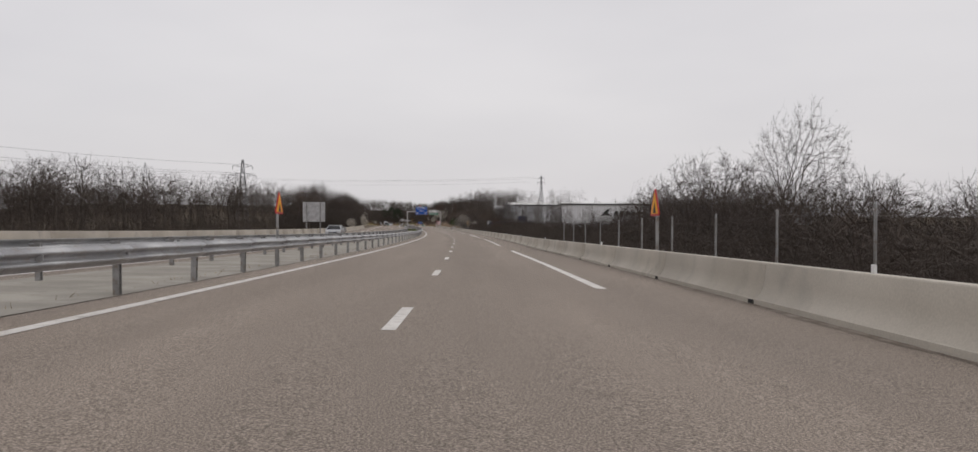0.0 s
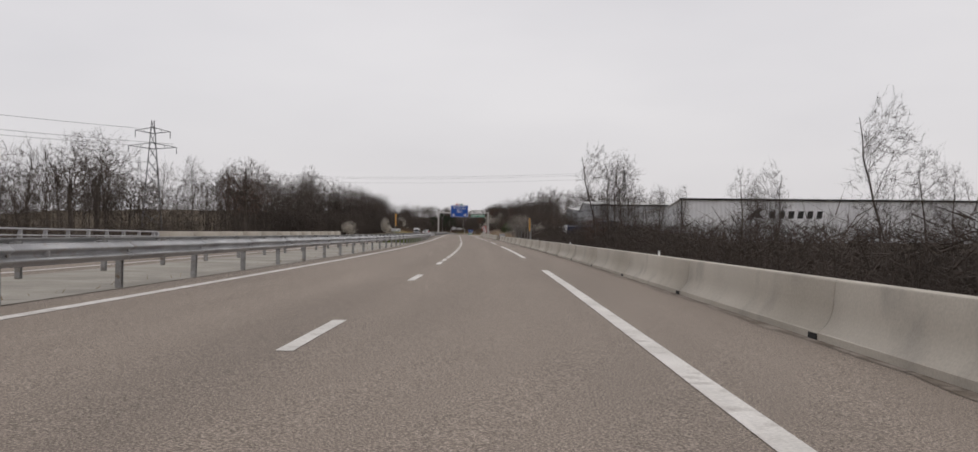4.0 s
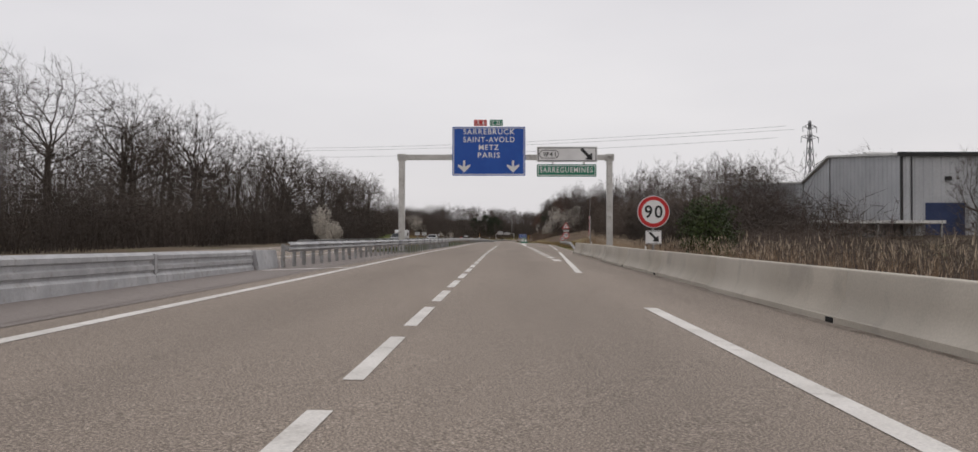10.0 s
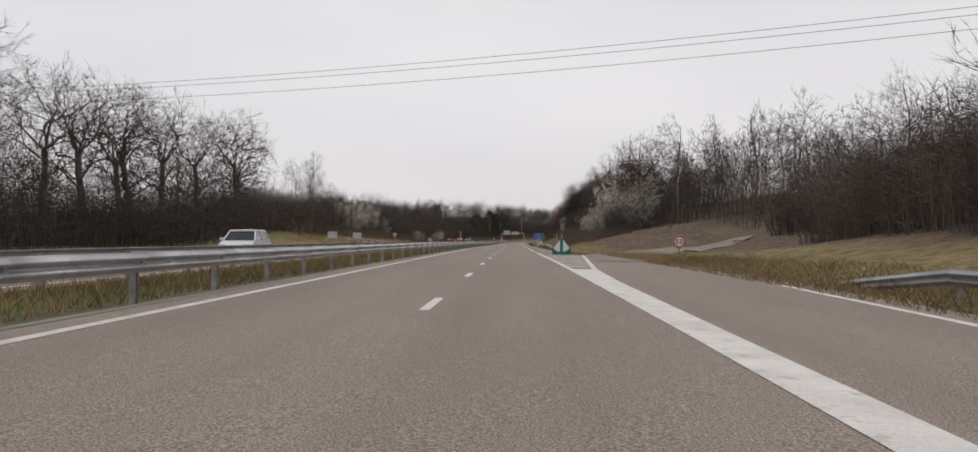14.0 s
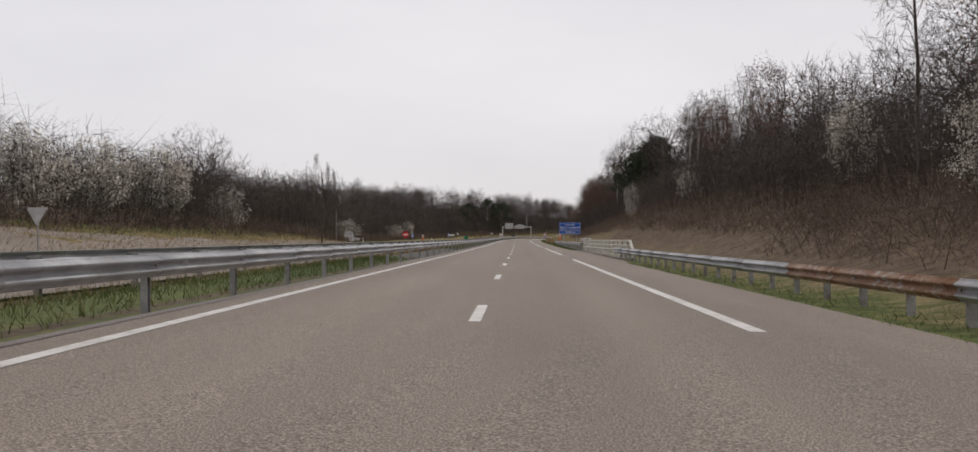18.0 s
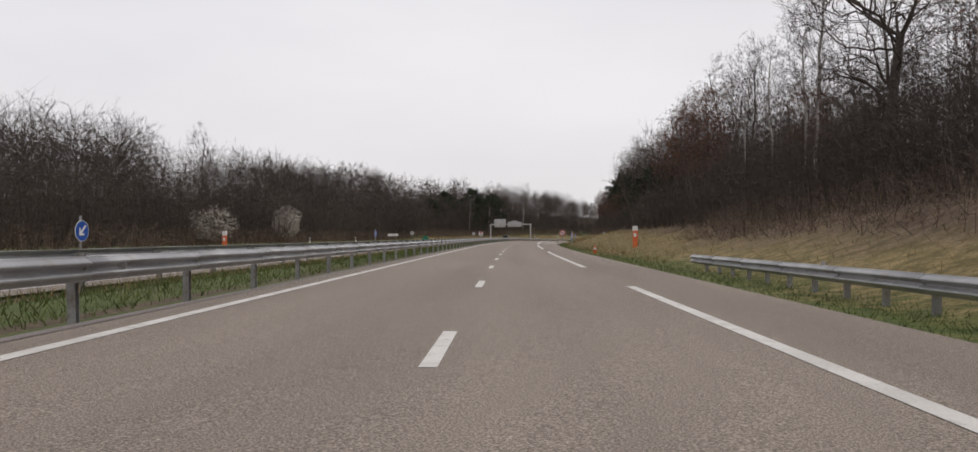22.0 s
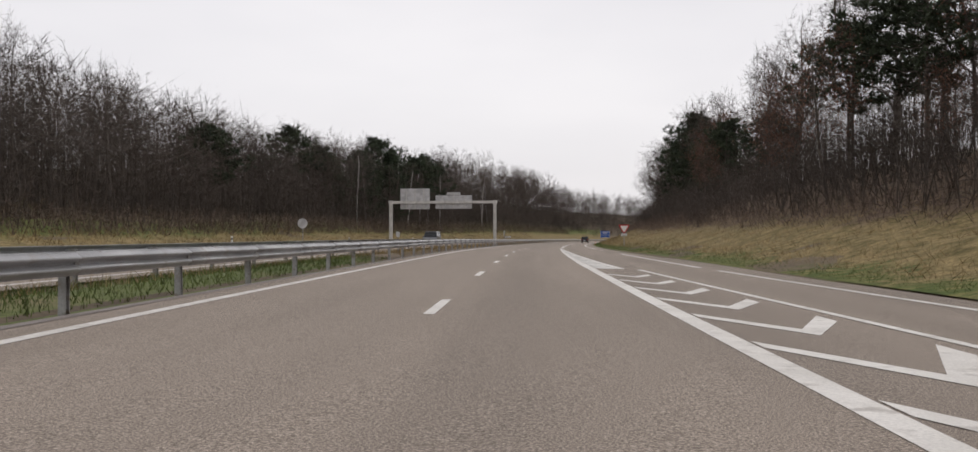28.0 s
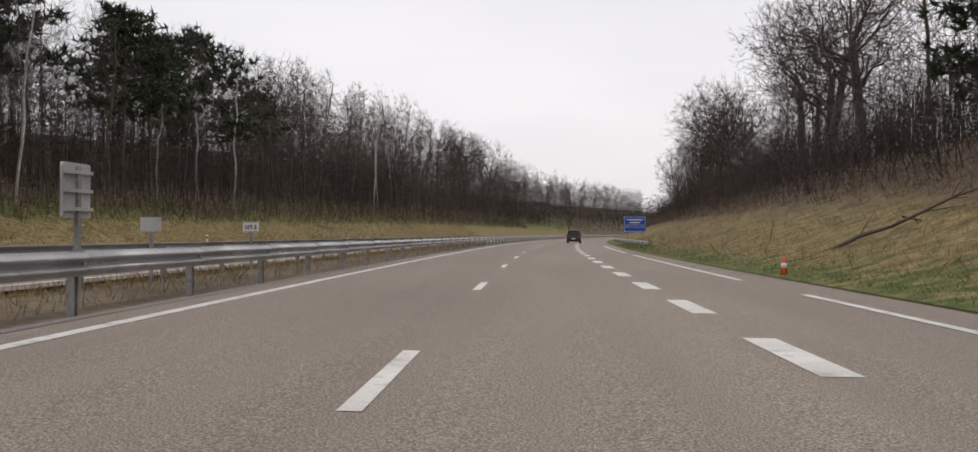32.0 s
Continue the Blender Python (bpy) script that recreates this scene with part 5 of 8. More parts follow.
def blue_arrow(s, d, h, turn, label, z=1.2, size=0.9, frame_=False):
    t = thing("arrow_sign", spot(s, d, h, turn), label, "sign", "round blue arrow signs")
    part("post", MB().box(-0.05, 0.05, 0.02, 0.09, -0.35, z + size * 0.72, 0.01), STEEL_POST, t)
    if frame_:
        for x in (-0.22, 0.22):
            part("strut", MB().tube((x, 0.05, 0), (x, 0.05, z), 0.015, None, 6), STEEL_POST, t)
        part("crossbar", MB().tube((-0.3, 0.05, 0.12), (0.3, 0.05, 0.12), 0.018, None, 6), STEEL_POST, t)
    p = part("plate", MB().disc(0, z, size / 2, -0.03, 0.0, 32), WHITE, t)
    part("ground", MB().disc(0, z, size * 0.475, -0.034, -0.03, 32), BLUE, p)
    a = [(0.27, 0.2), (0.2, 0.27), (-0.1, -0.03), (-0.1, 0.14), (-0.19, 0.14), (-0.19, -0.19), (0.14, -0.19), (0.14, -0.1), (-0.03, -0.1)]
    part("arrow", MB().prism([(x * size / 0.9, z + k * size / 0.9) for x, k in a], -0.042, -0.034), WHITE, p)
    return t


blue_arrow(853.2, 7.25, 0.0, -80, "round blue arrow sign turned along the road on a steel stand", 1.18, 0.95, True)
blue_arrow(947.6, 10.7, 0.25, -76, "round blue arrow sign on the grass by the ramp", 1.0, 0.85, True)
blue_arrow(781.4, -18.6, 0.0, 78, "round blue arrow sign beyond the opposite carriageway", 1.35, 0.95)
blue_arrow(878.0, -19.9, 0.0, 78, "round blue arrow sign at the edge of the opposite road", 1.55, 0.9, True)


def km_plate(s, text, d=-6.2, back=False, h=1.05):
    t = thing("kilometre_post", spot(s, d, 0), "small white kilometre plate on a post in the median" if not back else "grey back of a kilometre plate in the median", "sign", "kilometre plates")
    part("post", MB().box(-0.03, 0.03, 0.0, 0.05, -0.3, h + 0.1, 0.006), STEEL_POST, t)
    p = part("plate", MB().box(-0.2, 0.2, -0.02, 0.0, h, h + 0.27, 0.01), ALU if back else WHITE, t)
    if not back:
        for z in (h + 0.012, h + 0.248):
            part("border", MB().box(-0.185, 0.185, -0.025, -0.02, z, z + 0.01), INK, p)
        lettering(text, p, 0, -0.026, h + 0.135, 0.31, 0.17, INK)
    return t


for s, txt in ((228.5, "390.7"), (320.3, "390.6"), (421.3, "390.5"), (516, "390.4"), (610.6, "390.3"), (1103.0, "389.8")):
    km_plate(s, txt)
    km_plate(s - 6.5, "", back=True)
sg = stand(906.7, -6.5, "white kilometre sign with a red route plate in the median", posts=((0, 1.8),))
p = part("plate", MB().box(-0.36, 0.36, -0.03, 0, 1.15, 1.9, 0.1), WHITE, sg)
lettering("390", p, 0, -0.036, 1.38, 0.5, 0.32, INK)
q = part("route_plate", MB().box(-0.26, 0.26, -0.04, -0.03, 1.62, 1.84, 0.03), RED, p)
lettering("A 4", q, 0, -0.046, 1.73, 0.26, 0.15, WHITE)

# backs of signs on the far side of the opposite carriageway
sg = stand(139.3, -19.4, "large ribbed grey back of a direction sign on two posts", 0, 0, posts=((-1.0, 4.6), (0.9, 4.6)), r=0.08, y=-0.12)
p = part("panel_back", MB().box(-1.55, 1.55, 0, 0.05, 1.9, 4.65, 0.03), ALU, sg)
for i in range(13):
    z = 2.0 + 0.21 * i
    part("rib", MB().box(-1.52, 1.52, -0.05, 0, z - 0.03, z + 0.03, 0.01), ALU, p)
sg = stand(907, -21.8, "low white board on two posts seen from behind", 0, 0, posts=((-0.55, 1.5), (0.55, 1.5)))
part("panel_back", MB().box(-0.9, 0.9, -0.03, 0, 1.2, 1.62, 0.02), WHITE, sg)
sg = stand(941.3, -23.4, "round grey back of a sign at the wood's edge", 0, posts=((0, 2.2),))
part("plate", MB().disc(0, 1.85, 0.42, -0.03, 0, 28), ALU, sg)
sg = stand(1024.4, -19.0, "round grey back of a speed sign beside the opposite carriageway", 0.2, posts=((0, 2.35),))
part("sign_back", MB().disc(0, 1.95, 0.43, -0.03, 0, 28), ALU, sg)
sg = stand(997.2, -6.4, "square grey back of a small plate in the median", 0, posts=((0, 1.2),), r=0.03)
part("sign_back", MB().box(-0.1, 0.1, -0.03, 0, 0.95, 1.25, 0.015), ALU, sg)
sg = stand(728.5, -21.2, "grey back of a pointed direction sign on two posts", 0, posts=((-0.32, 1.75), (0.32, 1.75)), r=0.035)
part("panel_back", MB().prism([(-0.55, 1.2), (0.55, 1.2), (0.62, 1.5), (0.3, 1.95), (-0.3, 1.95), (-0.62, 1.5)], -0.03, 0.0), ALU, sg)
part("brace", MB().box(-0.45, 0.45, -0.06, -0.03, 1.5, 1.56, 0.01), STEEL_POST, sg)
sg = stand(730.6, -21.2, "round grey back of a low sign before the birch", 0, posts=((0, 1.2),), r=0.035)
part("sign_back", MB().disc(0, 1.0, 0.4, -0.03, 0, 28), ALU, sg)
sg = stand(735, -21.3, "low pale board on two short posts", 0, posts=((-0.3, 0.95), (0.3, 0.95)), r=0.03)
part("panel_back", MB().box(-0.48, 0.48, -0.03, 0, 0.75, 1.05, 0.02), ALU, sg)
sg = stand(727.3, -22.6, "thin bare steel pole beside the slip road", 0, posts=((0, 4.4),), r=0.03, name="steel_pole")
sg = stand(702.5, 7.35, "small white arrow board behind the guard rail", 0, posts=((-0.2, 1.0), (0.25, 1.0)), r=0.025)
p = part("plate", MB().prism([(-0.55, 0.98), (-0.42, 0.84), (0.5, 0.84), (0.5, 1.12), (-0.42, 1.12)], -0.03, 0), WHITE, sg)
part("writing_bar", MB().box(-0.12, 0.4, -0.036, -0.03, 0.93, 1.03), INK, p)
part("arrow_mark", MB().prism([(-0.42, 0.98), (-0.3, 0.9), (-0.3, 1.06)], -0.036, -0.03), INK, p)
sg = stand(645, -20.2, "grey back of a give way triangle", 0.1, posts=((0, 2.3),))
part("plate", MB().prism(tri_shape(0.95, False, 2.0), -0.03, 0.0), ALU, sg)


# works beacons, cone, posts
def beacon(s, d, h, tall, label):
    t = thing("marker_post", spot(s, d, h, -25), label, "marker post", "orange and white marker posts")
    part("body", MB().box(-0.17, 0.17, -0.05, 0.05, -0.1, tall, 0.03), ORANGE, t)
    part("white_head", MB().box(-0.172, 0.172, -0.054, 0.054, tall - 0.32, tall + 0.003, 0.03), WHITE, t)
    part("label_plate", MB().box(-0.1, 0.1, -0.062, -0.055, tall * 0.55, tall * 0.7), WHITE, t)
    return t


beacon(806.5, 9.3, 0.3, 1.65, "faded orange marker post with a white head on the grass")
beacon(804.5, -19.0, 0.0, 1.5, "faded orange marker post across the road")
cone = thing("traffic_cone", spot(807.8, 6.6, 0.02), "small orange traffic cone with a white band on the grass", "cone")
part("base", MB().box(-0.18, 0.18, -0.18, 0.18, 0, 0.04, 0.01), ORANGE, cone)
part("body", MB().tube((0, 0, 0.04), (0, 0, 0.55), 0.13, 0.03, 16), ORANGE, cone, soft=True)
part("band", MB().tube((0, 0, 0.24), (0, 0, 0.38), 0.095, 0.068, 16), WHITE, cone, soft=True)
copy_thing(cone, spot(1105.5, 7.95, 0.02))
DEL = thing("roadside_post", spot(1050, -20.6, 0.05), "white roadside post with a dark band at the wood's edge", "marker post", "white roadside posts")
part("body", MB().box(-0.06, 0.06, -0.04, 0.04, -0.2, 0.95, 0.015), WHITE, DEL)
part("band", MB().box(-0.063, 0.063, -0.043, 0.043, 0.7, 0.82), INK, DEL)
for s, d in ((1075, -20.6), (1092, -20.6), (1140, -20.6), (1180, -20.6), (735, -20.4), (838, -20.4), (865, -20.4), (970, -20.4), (1010, -20.4)):
    copy_thing(DEL, spot(s, d, 0.05))

# wire fence behind the viaduct barrier
FP = thing("fence_post", spot(13.0, 9.0, 0), "thin grey steel fence post behind the barrier", "fence post", "grey fence posts")
part("tube", MB().tube((0, 0, -2.2), (0.03, 0, 1.76), 0.04, 0.036, 8), STEEL_POST, FP)
part("cap", MB().tube((0.03, 0, 1.76), (0.03, 0, 1.8), 0.046, 0.03, 8), STEEL_POST, FP)
for i, s in enumerate([19.7, 26.0, 32.4, 39.2, 45.8, 52.5, 59.4, 66.5, 73.3, 80.1] + [258, 264, 270, 277, 284, 291]):
    copy_thing(FP, spot(s, 9.0, 0, 40 * math.sin(5 * i)))


# ---------------------------------------------------------------- pylons and cables
def pylon(s, d, h0, tall, wide, arms, label):
    t = thing("power_pylon", spot(s, d, h0, 20), label, "pylon", "lattice power pylons")
    legs = MB()
    lev = 9
    for i in range(lev):
        z0, z1 = tall * i / lev, tall * (i + 1) / lev
        w0, w1 = wide * (1 - 0.88 * i / lev), wide * (1 - 0.88 * (i + 1) / lev)
        c0 = [(-w0, -w0, z0), (w0, -w0, z0), (w0, w0, z0), (-w0, w0, z0)]
        c1 = [(-w1, -w1, z1), (w1, -w1, z1), (w1, w1, z1), (-w1, w1, z1)]
        for k in range(4):
            j = (k + 1) % 4
            legs.tube(c0[k], c1[k], 0.09, None, 4)
            legs.tube(c0[k], c1[j], 0.055, None, 3)
            legs.tube(c0[j], c1[k], 0.055, None, 3)
    part("tower", legs, LATTICE, t)
    for z, w in arms:
        a = MB()
        for sgn in (-1, 1):
            for y in (-0.4, 0.4):
                a.tube((0, y, z - 0.5), (sgn * w, 0, z), 0.07, None, 3)
                a.tube((0, y, z + 0.7), (sgn * w, 0, z), 0.06, None, 3)
            a.tube((sgn * w * 0.5, -0.2, z - 0.25), (sgn * w * 0.5, 0.2, z + 0.35), 0.05, None, 3)
            a.tube((sgn * w, 0, z), (sgn * w, 0, z - 1.3), 0.08, None, 5)
        part("cross_arm", a, LATTICE, t)
    return t


pylon(323, -59.6, -1, 23.0, 2.0, ((18.0, 4.4), (21.0, 3.2)), "grey lattice power pylon at the edge of the wood")
pylon(708, -186, 8, 36, 3.0, ((28, 6), (33, 5)), "distant grey lattice power pylon beyond the wood")
pylon(573, 75.3, 3, 27, 1.5, ((23, 2.5), (25.5, 2.0)), "slender grey lattice pylon behind the warehouse")


def cable(a, b, sag, label):
    p, q = at(*a), at(*b)
    cu = bpy.data.curves.new("power_cable", "CURVE")
    cu.dimensions, cu.bevel_depth, cu.bevel_resolution = "3D", 0.035, 1
    sp = cu.splines.new("POLY")
    sp.points.add(20)
    for i in range(21):
        u = i / 20
        r = p.lerp(q, u)
        sp.points[i].co = (r.x, r.y, r.z - sag * 4 * u * (1 - u), 1)
    cu.materials.append(CABLE)
    return tagged(new("power_cable", cu), label, "cable", "overhead power cables")


for z, off in ((29.5, 0), (28.7, 2), (26.6, -2)):
    cable((580, 71.5 + off, z), (700, -190, z + 8), 4.0, "thin dark overhead power cable crossing the motorway")
for z, off in ((20.5, -3), (17.5, 4), (17.2, -4)):
    cable((323, -59.6 + off, z), (60, -200, z + 12), 5.0, "thin dark overhead power cable leaving the pylon")


# ---------------------------------------------------------------- buildings beyond the barrier
def clad_wall(parent, a, b, z0, z1a, z1b, mat, name="wall", step=0.9):
    """A ribbed sheet wall from a to b (x, y), with its top from z1a to z1b."""
    n = max(2, int(math.hypot(b[0] - a[0], b[1] - a[1]) / step))
    vs, fs = [], []
    nx, ny = (b[1] - a[1]), -(b[0] - a[0])
    ln = math.hypot(nx, ny)
    nx, ny = nx / ln * 0.07, ny / ln * 0.07
    for i in range(n * 2):
        u0 = i / (n * 2)
        o = 1.0 if i % 2 else 0.0
        for u in (u0 + 0.06 / n, u0 + 0.44 / n):
            x, y, z1 = a[0] + (b[0] - a[0]) * u, a[1] + (b[1] - a[1]) * u, z1a + (z1b - z1a) * u
            vs += [(x + nx * o, y + ny * o, z0), (x + nx * o, y + ny * o, z1)]
    for i in range(n * 4 - 1):
        fs.append((2 * i, 2 * i + 2, 2 * i + 3, 2 * i + 1))
    return part(name, MB().add(vs, fs), mat, parent)


def shed(s, d, w, z0, profile, mat, label, vents=0):
    """A shed with its long front at s from d to d + w; its roof follows the profile (y, z) from front to back."""
    t = thing("warehouse", spot(s, d, z0), label, "warehouse", "industrial sheds behind the trees")
    top = profile[0][1]
    clad_wall(t, (0, 0), (w, 0), 0, top, top, mat)
    for (y0, za), (y1, zb) in zip(profile, profile[1:]):
        clad_wall(t, (0, y1), (0, y0), 0, zb, za, mat, "gable_wall", 1.2)
        clad_wall(t, (w, y0), (w, y1), 0, za, zb, mat, "gable_wall", 1.2)
        part("roof", MB().add([(-0.4, y0, za), (w + 0.4, y0, za), (w + 0.4, y1, zb), (-0.4, y1, zb), (-0.4, y0, za + 0.25), (w + 0.4, y0, za + 0.25), (w + 0.4, y1, zb + 0.25), (-0.4, y1, zb + 0.25)],
                              [(0, 1, 2, 3), (4, 5, 6, 7), (0, 1, 5, 4), (1, 2, 6, 5), (2, 3, 7, 6), (3, 0, 4, 7)]), ROOF, t)
    y, z = profile[-1]
    clad_wall(t, (w, y), (0, y), 0, z, z, mat)
    part("eaves_trim", MB().box(-0.45, w + 0.45, -0.5, -0.1, top - 0.12, top + 0.3), INK, t)
    part("corner_trim", MB().box(-0.14, 0.12, -0.16, 0.06, 0, top - 0.13), INK, t)
    for k in range(vents):
        x, (y, z) = w * (0.06 + 0.12 * k), profile[1]
        part("roof_vent", MB().tube((x, y, z - 0.3), (x + 3.4, y, z - 0.3), 1.0, None, 16), ROOF, t)
    return t


A = shed(341, 47.6, 92, -1.5, ((0, 10.0), (13, 8.6), (44, 8.2)), CLAD, "long white clad warehouse with a dark eaves line behind bare trees")
part("loading_door", MB().box(12, 15.5, -0.14, 0.12, 0, 3.6), CLAD_GREY, A)
part("loading_door", MB().box(38, 42, -0.14, 0.12, 0, 4.0), CLAD_GREY, A)
sgn = part("sign_band", MB().box(13.4, 32.0, -0.14, -0.09, 5.0, 8.8), CLAD, A)
part("emblem", MB().prism([(13.8, 5.7), (16.6, 8.4), (17.4, 8.2), (16.6, 7.0), (18.2, 5.8), (15.8, 6.3)], -0.2, -0.14), INK, sgn)
for i in range(6):
    x = 18.9 + 2.05 * i
    part("writing_bar", MB().prism([(x, 6.1), (x + 1.2, 6.1), (x + 1.5, 7.7), (x + 0.3, 7.7)], -0.2, -0.14), INK, sgn)
B = shed(435, 41.7, 72, 0.2, ((0, 9.5), (22, 11.2), (33, 8.6), (66, 10.5), (92, 7.6)), CLAD_GREY, "tall grey corrugated warehouse with two roof ridges behind the reeds", 4)
part("door", MB().box(2.4, 6.4, -0.15, 0.1, 0, 4.6), TARP, B)
part("door", MB().box(26, 31, -0.15, 0.1, 0, 4.5), TARP, B)
for x in (4.4, 15.0, 25.6, 36.2):
    part("lamp", MB().box(x, x + 0.6, -0.4, -0.08, 6.9, 7.3, 0.02), INK, B)
for x in (1.0, 20.0):
    part("downpipe", MB().tube((x, -0.15, 0), (x, -0.15, 9.3), 0.08, None, 8), INK, B)
can = thing("canopy", spot(430, 31, -0.6), "low flat-roofed shelter before the warehouse", "shelter")
part("roof", MB().box(0, 13, 0, 8, 3.2, 3.5, 0.05), ROOF, can)
for x in (0.3, 6.5, 12.7):
    part("post", MB().box(x - 0.1, x + 0.1, 0.2, 0.4, 0, 3.2), STEEL_POST, can)
part("back_wall", MB().box(0, 13, 7.7, 7.9, 0, 3.2), CLAD, can)


# ---------------------------------------------------------------- vehicles
def bevelled(mb, name, mat, off=0.05, seg=2):
    me = recalc(mb.mesh(name, mat))
    bm = bmesh.new()
    bm.from_mesh(me)
    bmesh.ops.remove_doubles(bm, verts=bm.verts, dist=0.0005)
    bmesh.ops.bevel(bm, geom=list(bm.edges), offset=off, segments=seg, profile=0.6, affect="EDGES", clamp_overlap=True)
    bm.to_mesh(me)
    bm.free()
    return me


def frustum(x0, x1, y0, y1, z0, X0_, X1_, Y0_, Y1_, z1):
    return MB().add([(x0, y0, z0), (x1, y0, z0), (x1, y1, z0), (x0, y1, z0), (X0_, Y0_, z1), (X1_, Y0_, z1), (X1_, Y1_, z1), (X0_, Y1_, z1)],
                    [(0, 1, 2, 3), (4, 5, 6, 7), (0, 1, 5, 4), (1, 2, 6, 5), (2, 3, 7, 6), (3, 0, 4, 7)])


def wheels(t, w, ys, r):
    for y in ys:
        for sg_ in (-1, 1):
            x = sg_ * (w / 2 - 0.1)
            wh = part("wheel", MB().tube((x - 0.11, y, r), (x + 0.11, y, r), r, None, 20), TYRE, t)
            part("rim", MB().tube((x - 0.118, y, r), (x + 0.118, y, r), r * 0.62, None, 14), RIM, wh)
            part("arch", MB().tube((x - 0.05 * sg_ - 0.05, y, r + 0.02), (x - 0.05 * sg_ + 0.05, y, r + 0.02), r * 1.16, None, 20), INK, t)


def car(m, label, paint, l=4.4, w=1.78, h=1.48, belt=0.93, bonnet=1.05, boot=0.5, screen=0.75, rear=0.55, name="car"):
    """A passenger car; its nose points to +y."""
    t = thing(name, m, label, "car", "cars on the motorway")
    f, b = l / 2, -l / 2
    side = [(b + 0.02, 0.32), (b + 0.12, 0.22), (f - 0.16, 0.2), (f - 0.03, 0.3), (f, 0.46), (f - 0.04, 0.6), (f - 0.2, 0.73), (f - bonnet * 0.55, belt - 0.1), (f - bonnet, belt - 0.01),
            (b + boot, belt + 0.03), (b + 0.14, belt), (b + 0.03, belt - 0.12), (b, 0.58)]
    body = MB().prism(side, -w / 2, w / 2, "x")
    part("body", bevelled(body, "body", paint, 0.1, 3), None, t)
    y0, y1 = b + max(boot - 0.25, 0.06), f - bonnet + 0.12
    cab = frustum(-w / 2 + 0.05, w / 2 - 0.05, y0, y1, belt - 0.04, -w / 2 + 0.22, w / 2 - 0.22, y0 + rear, y1 - screen, h - 0.06)
    part("cabin_glass", bevelled(cab, "cabin_glass", GLASS, 0.08, 3), None, t, "dark tinted window glass")
    part("roof", bevelled(MB().box(-w / 2 + 0.2, w / 2 - 0.2, y0 + rear - 0.08, y1 - screen + 0.1, h - 0.12, h), "roof", paint, 0.055, 3), None, t)
    for sg_ in (-1, 1):
        lo, hi = sg_ * (w / 2 - 0.045), sg_ * (w / 2 - 0.215)
        for ya, yb in ((y1, y1 - screen), (y0, y0 + rear), ((y0 + y1) / 2 - 0.15, (y0 + rear + y1 - screen) / 2 - 0.12)):
            part("pillar", MB().tube((lo, ya, belt - 0.03), (hi, yb, h - 0.07), 0.045, 0.04, 6), paint, t)
        part("mirror", bevelled(MB().box(*sorted((sg_ * (w / 2 - 0.02), sg_ * (w / 2 + 0.17))), y1 - 0.25, y1 - 0.1, belt - 0.02, belt + 0.12), "mirror", paint, 0.03), None, t)
        part("headlight", bevelled(MB().box(*sorted((sg_ * (w / 2 - 0.42), sg_ * (w / 2 - 0.05))), f - 0.13, f + 0.01, 0.6, 0.73), "headlight", LAMP_CLEAR, 0.02), None, t)
        part("tail_light", bevelled(MB().box(*sorted((sg_ * (w / 2 - 0.3), sg_ * (w / 2 - 0.02))), b - 0.015, b + 0.12, 0.7, belt - 0.03), "tail_light", LAMP_RED, 0.02), None, t)
        for y in (b + 0.98, (y0 + y1) / 2 - 0.1):
            part("door_handle", MB().box(*sorted((sg_ * (w / 2 - 0.005), sg_ * (w / 2 + 0.02))), y, y + 0.16, belt - 0.16, belt - 0.12), paint, t)
    part("grille", MB().box(-0.5, 0.5, f - 0.01, f + 0.02, 0.42, 0.58, 0.02), INK, t)
    part("bumper", bevelled(MB().box(-w / 2 + 0.04, w / 2 - 0.04, b - 0.03, b + 0.1, 0.26, 0.5), "bumper", INK, 0.02), None, t)
    part("number_plate", MB().box(-0.26, 0.26, b - 0.045, b - 0.03, 0.52, 0.63), WHITE, t)
    part("number_plate", MB().box(-0.26, 0.26, f + 0.02, f + 0.03, 0.36, 0.46), WHITE, t)
    wheels(t, w, (f - 0.85, b + 0.8), 0.32)
    return t


SILVER, DARK, REDP, NAVY, WHITEP = car_paint("silver_paint", (0.4, 0.41, 0.43), 0.6), car_paint("black_paint", (0.016, 0.017, 0.02)), car_paint("dark_red_paint", (0.18, 0.012, 0.015)), car_paint("navy_paint", (0.015, 0.022, 0.05)), car_paint("white_paint", (0.62, 0.63, 0.64), 0.0)
GREYP = car_paint("grey_paint", (0.13, 0.135, 0.145), 0.5)
car(spot(1206, 3.0, 0), "black estate car driving ahead in the bend", DARK, 4.5, 1.82, 1.62, 1.0, 1.0, 0.2, 0.7, 0.35)
car(spot(119, -14.3, 0, 180), "silver saloon car on the opposite carriageway", SILVER, 4.6, 1.8, 1.42)
car(spot(521, -13.0, 0, 180), "white hatchback on the opposite carriageway", WHITEP, 4.2, 1.76, 1.5, 0.95, 0.95, 0.15, 0.75, 0.4)
car(spot(1071.5, -14.3, 0, 180), "boxy grey off-road car on the opposite carriageway", GREYP, 4.7, 1.9, 1.85, 1.12, 1.1, 0.12, 0.4, 0.12, "off_road_car")
car(spot(479.0, -15.0, 0, 180), "grey estate car towing a white caravan", GREYP, 4.6, 1.82, 1.46, 0.95, 1.05, 0.2, 0.75, 0.45)

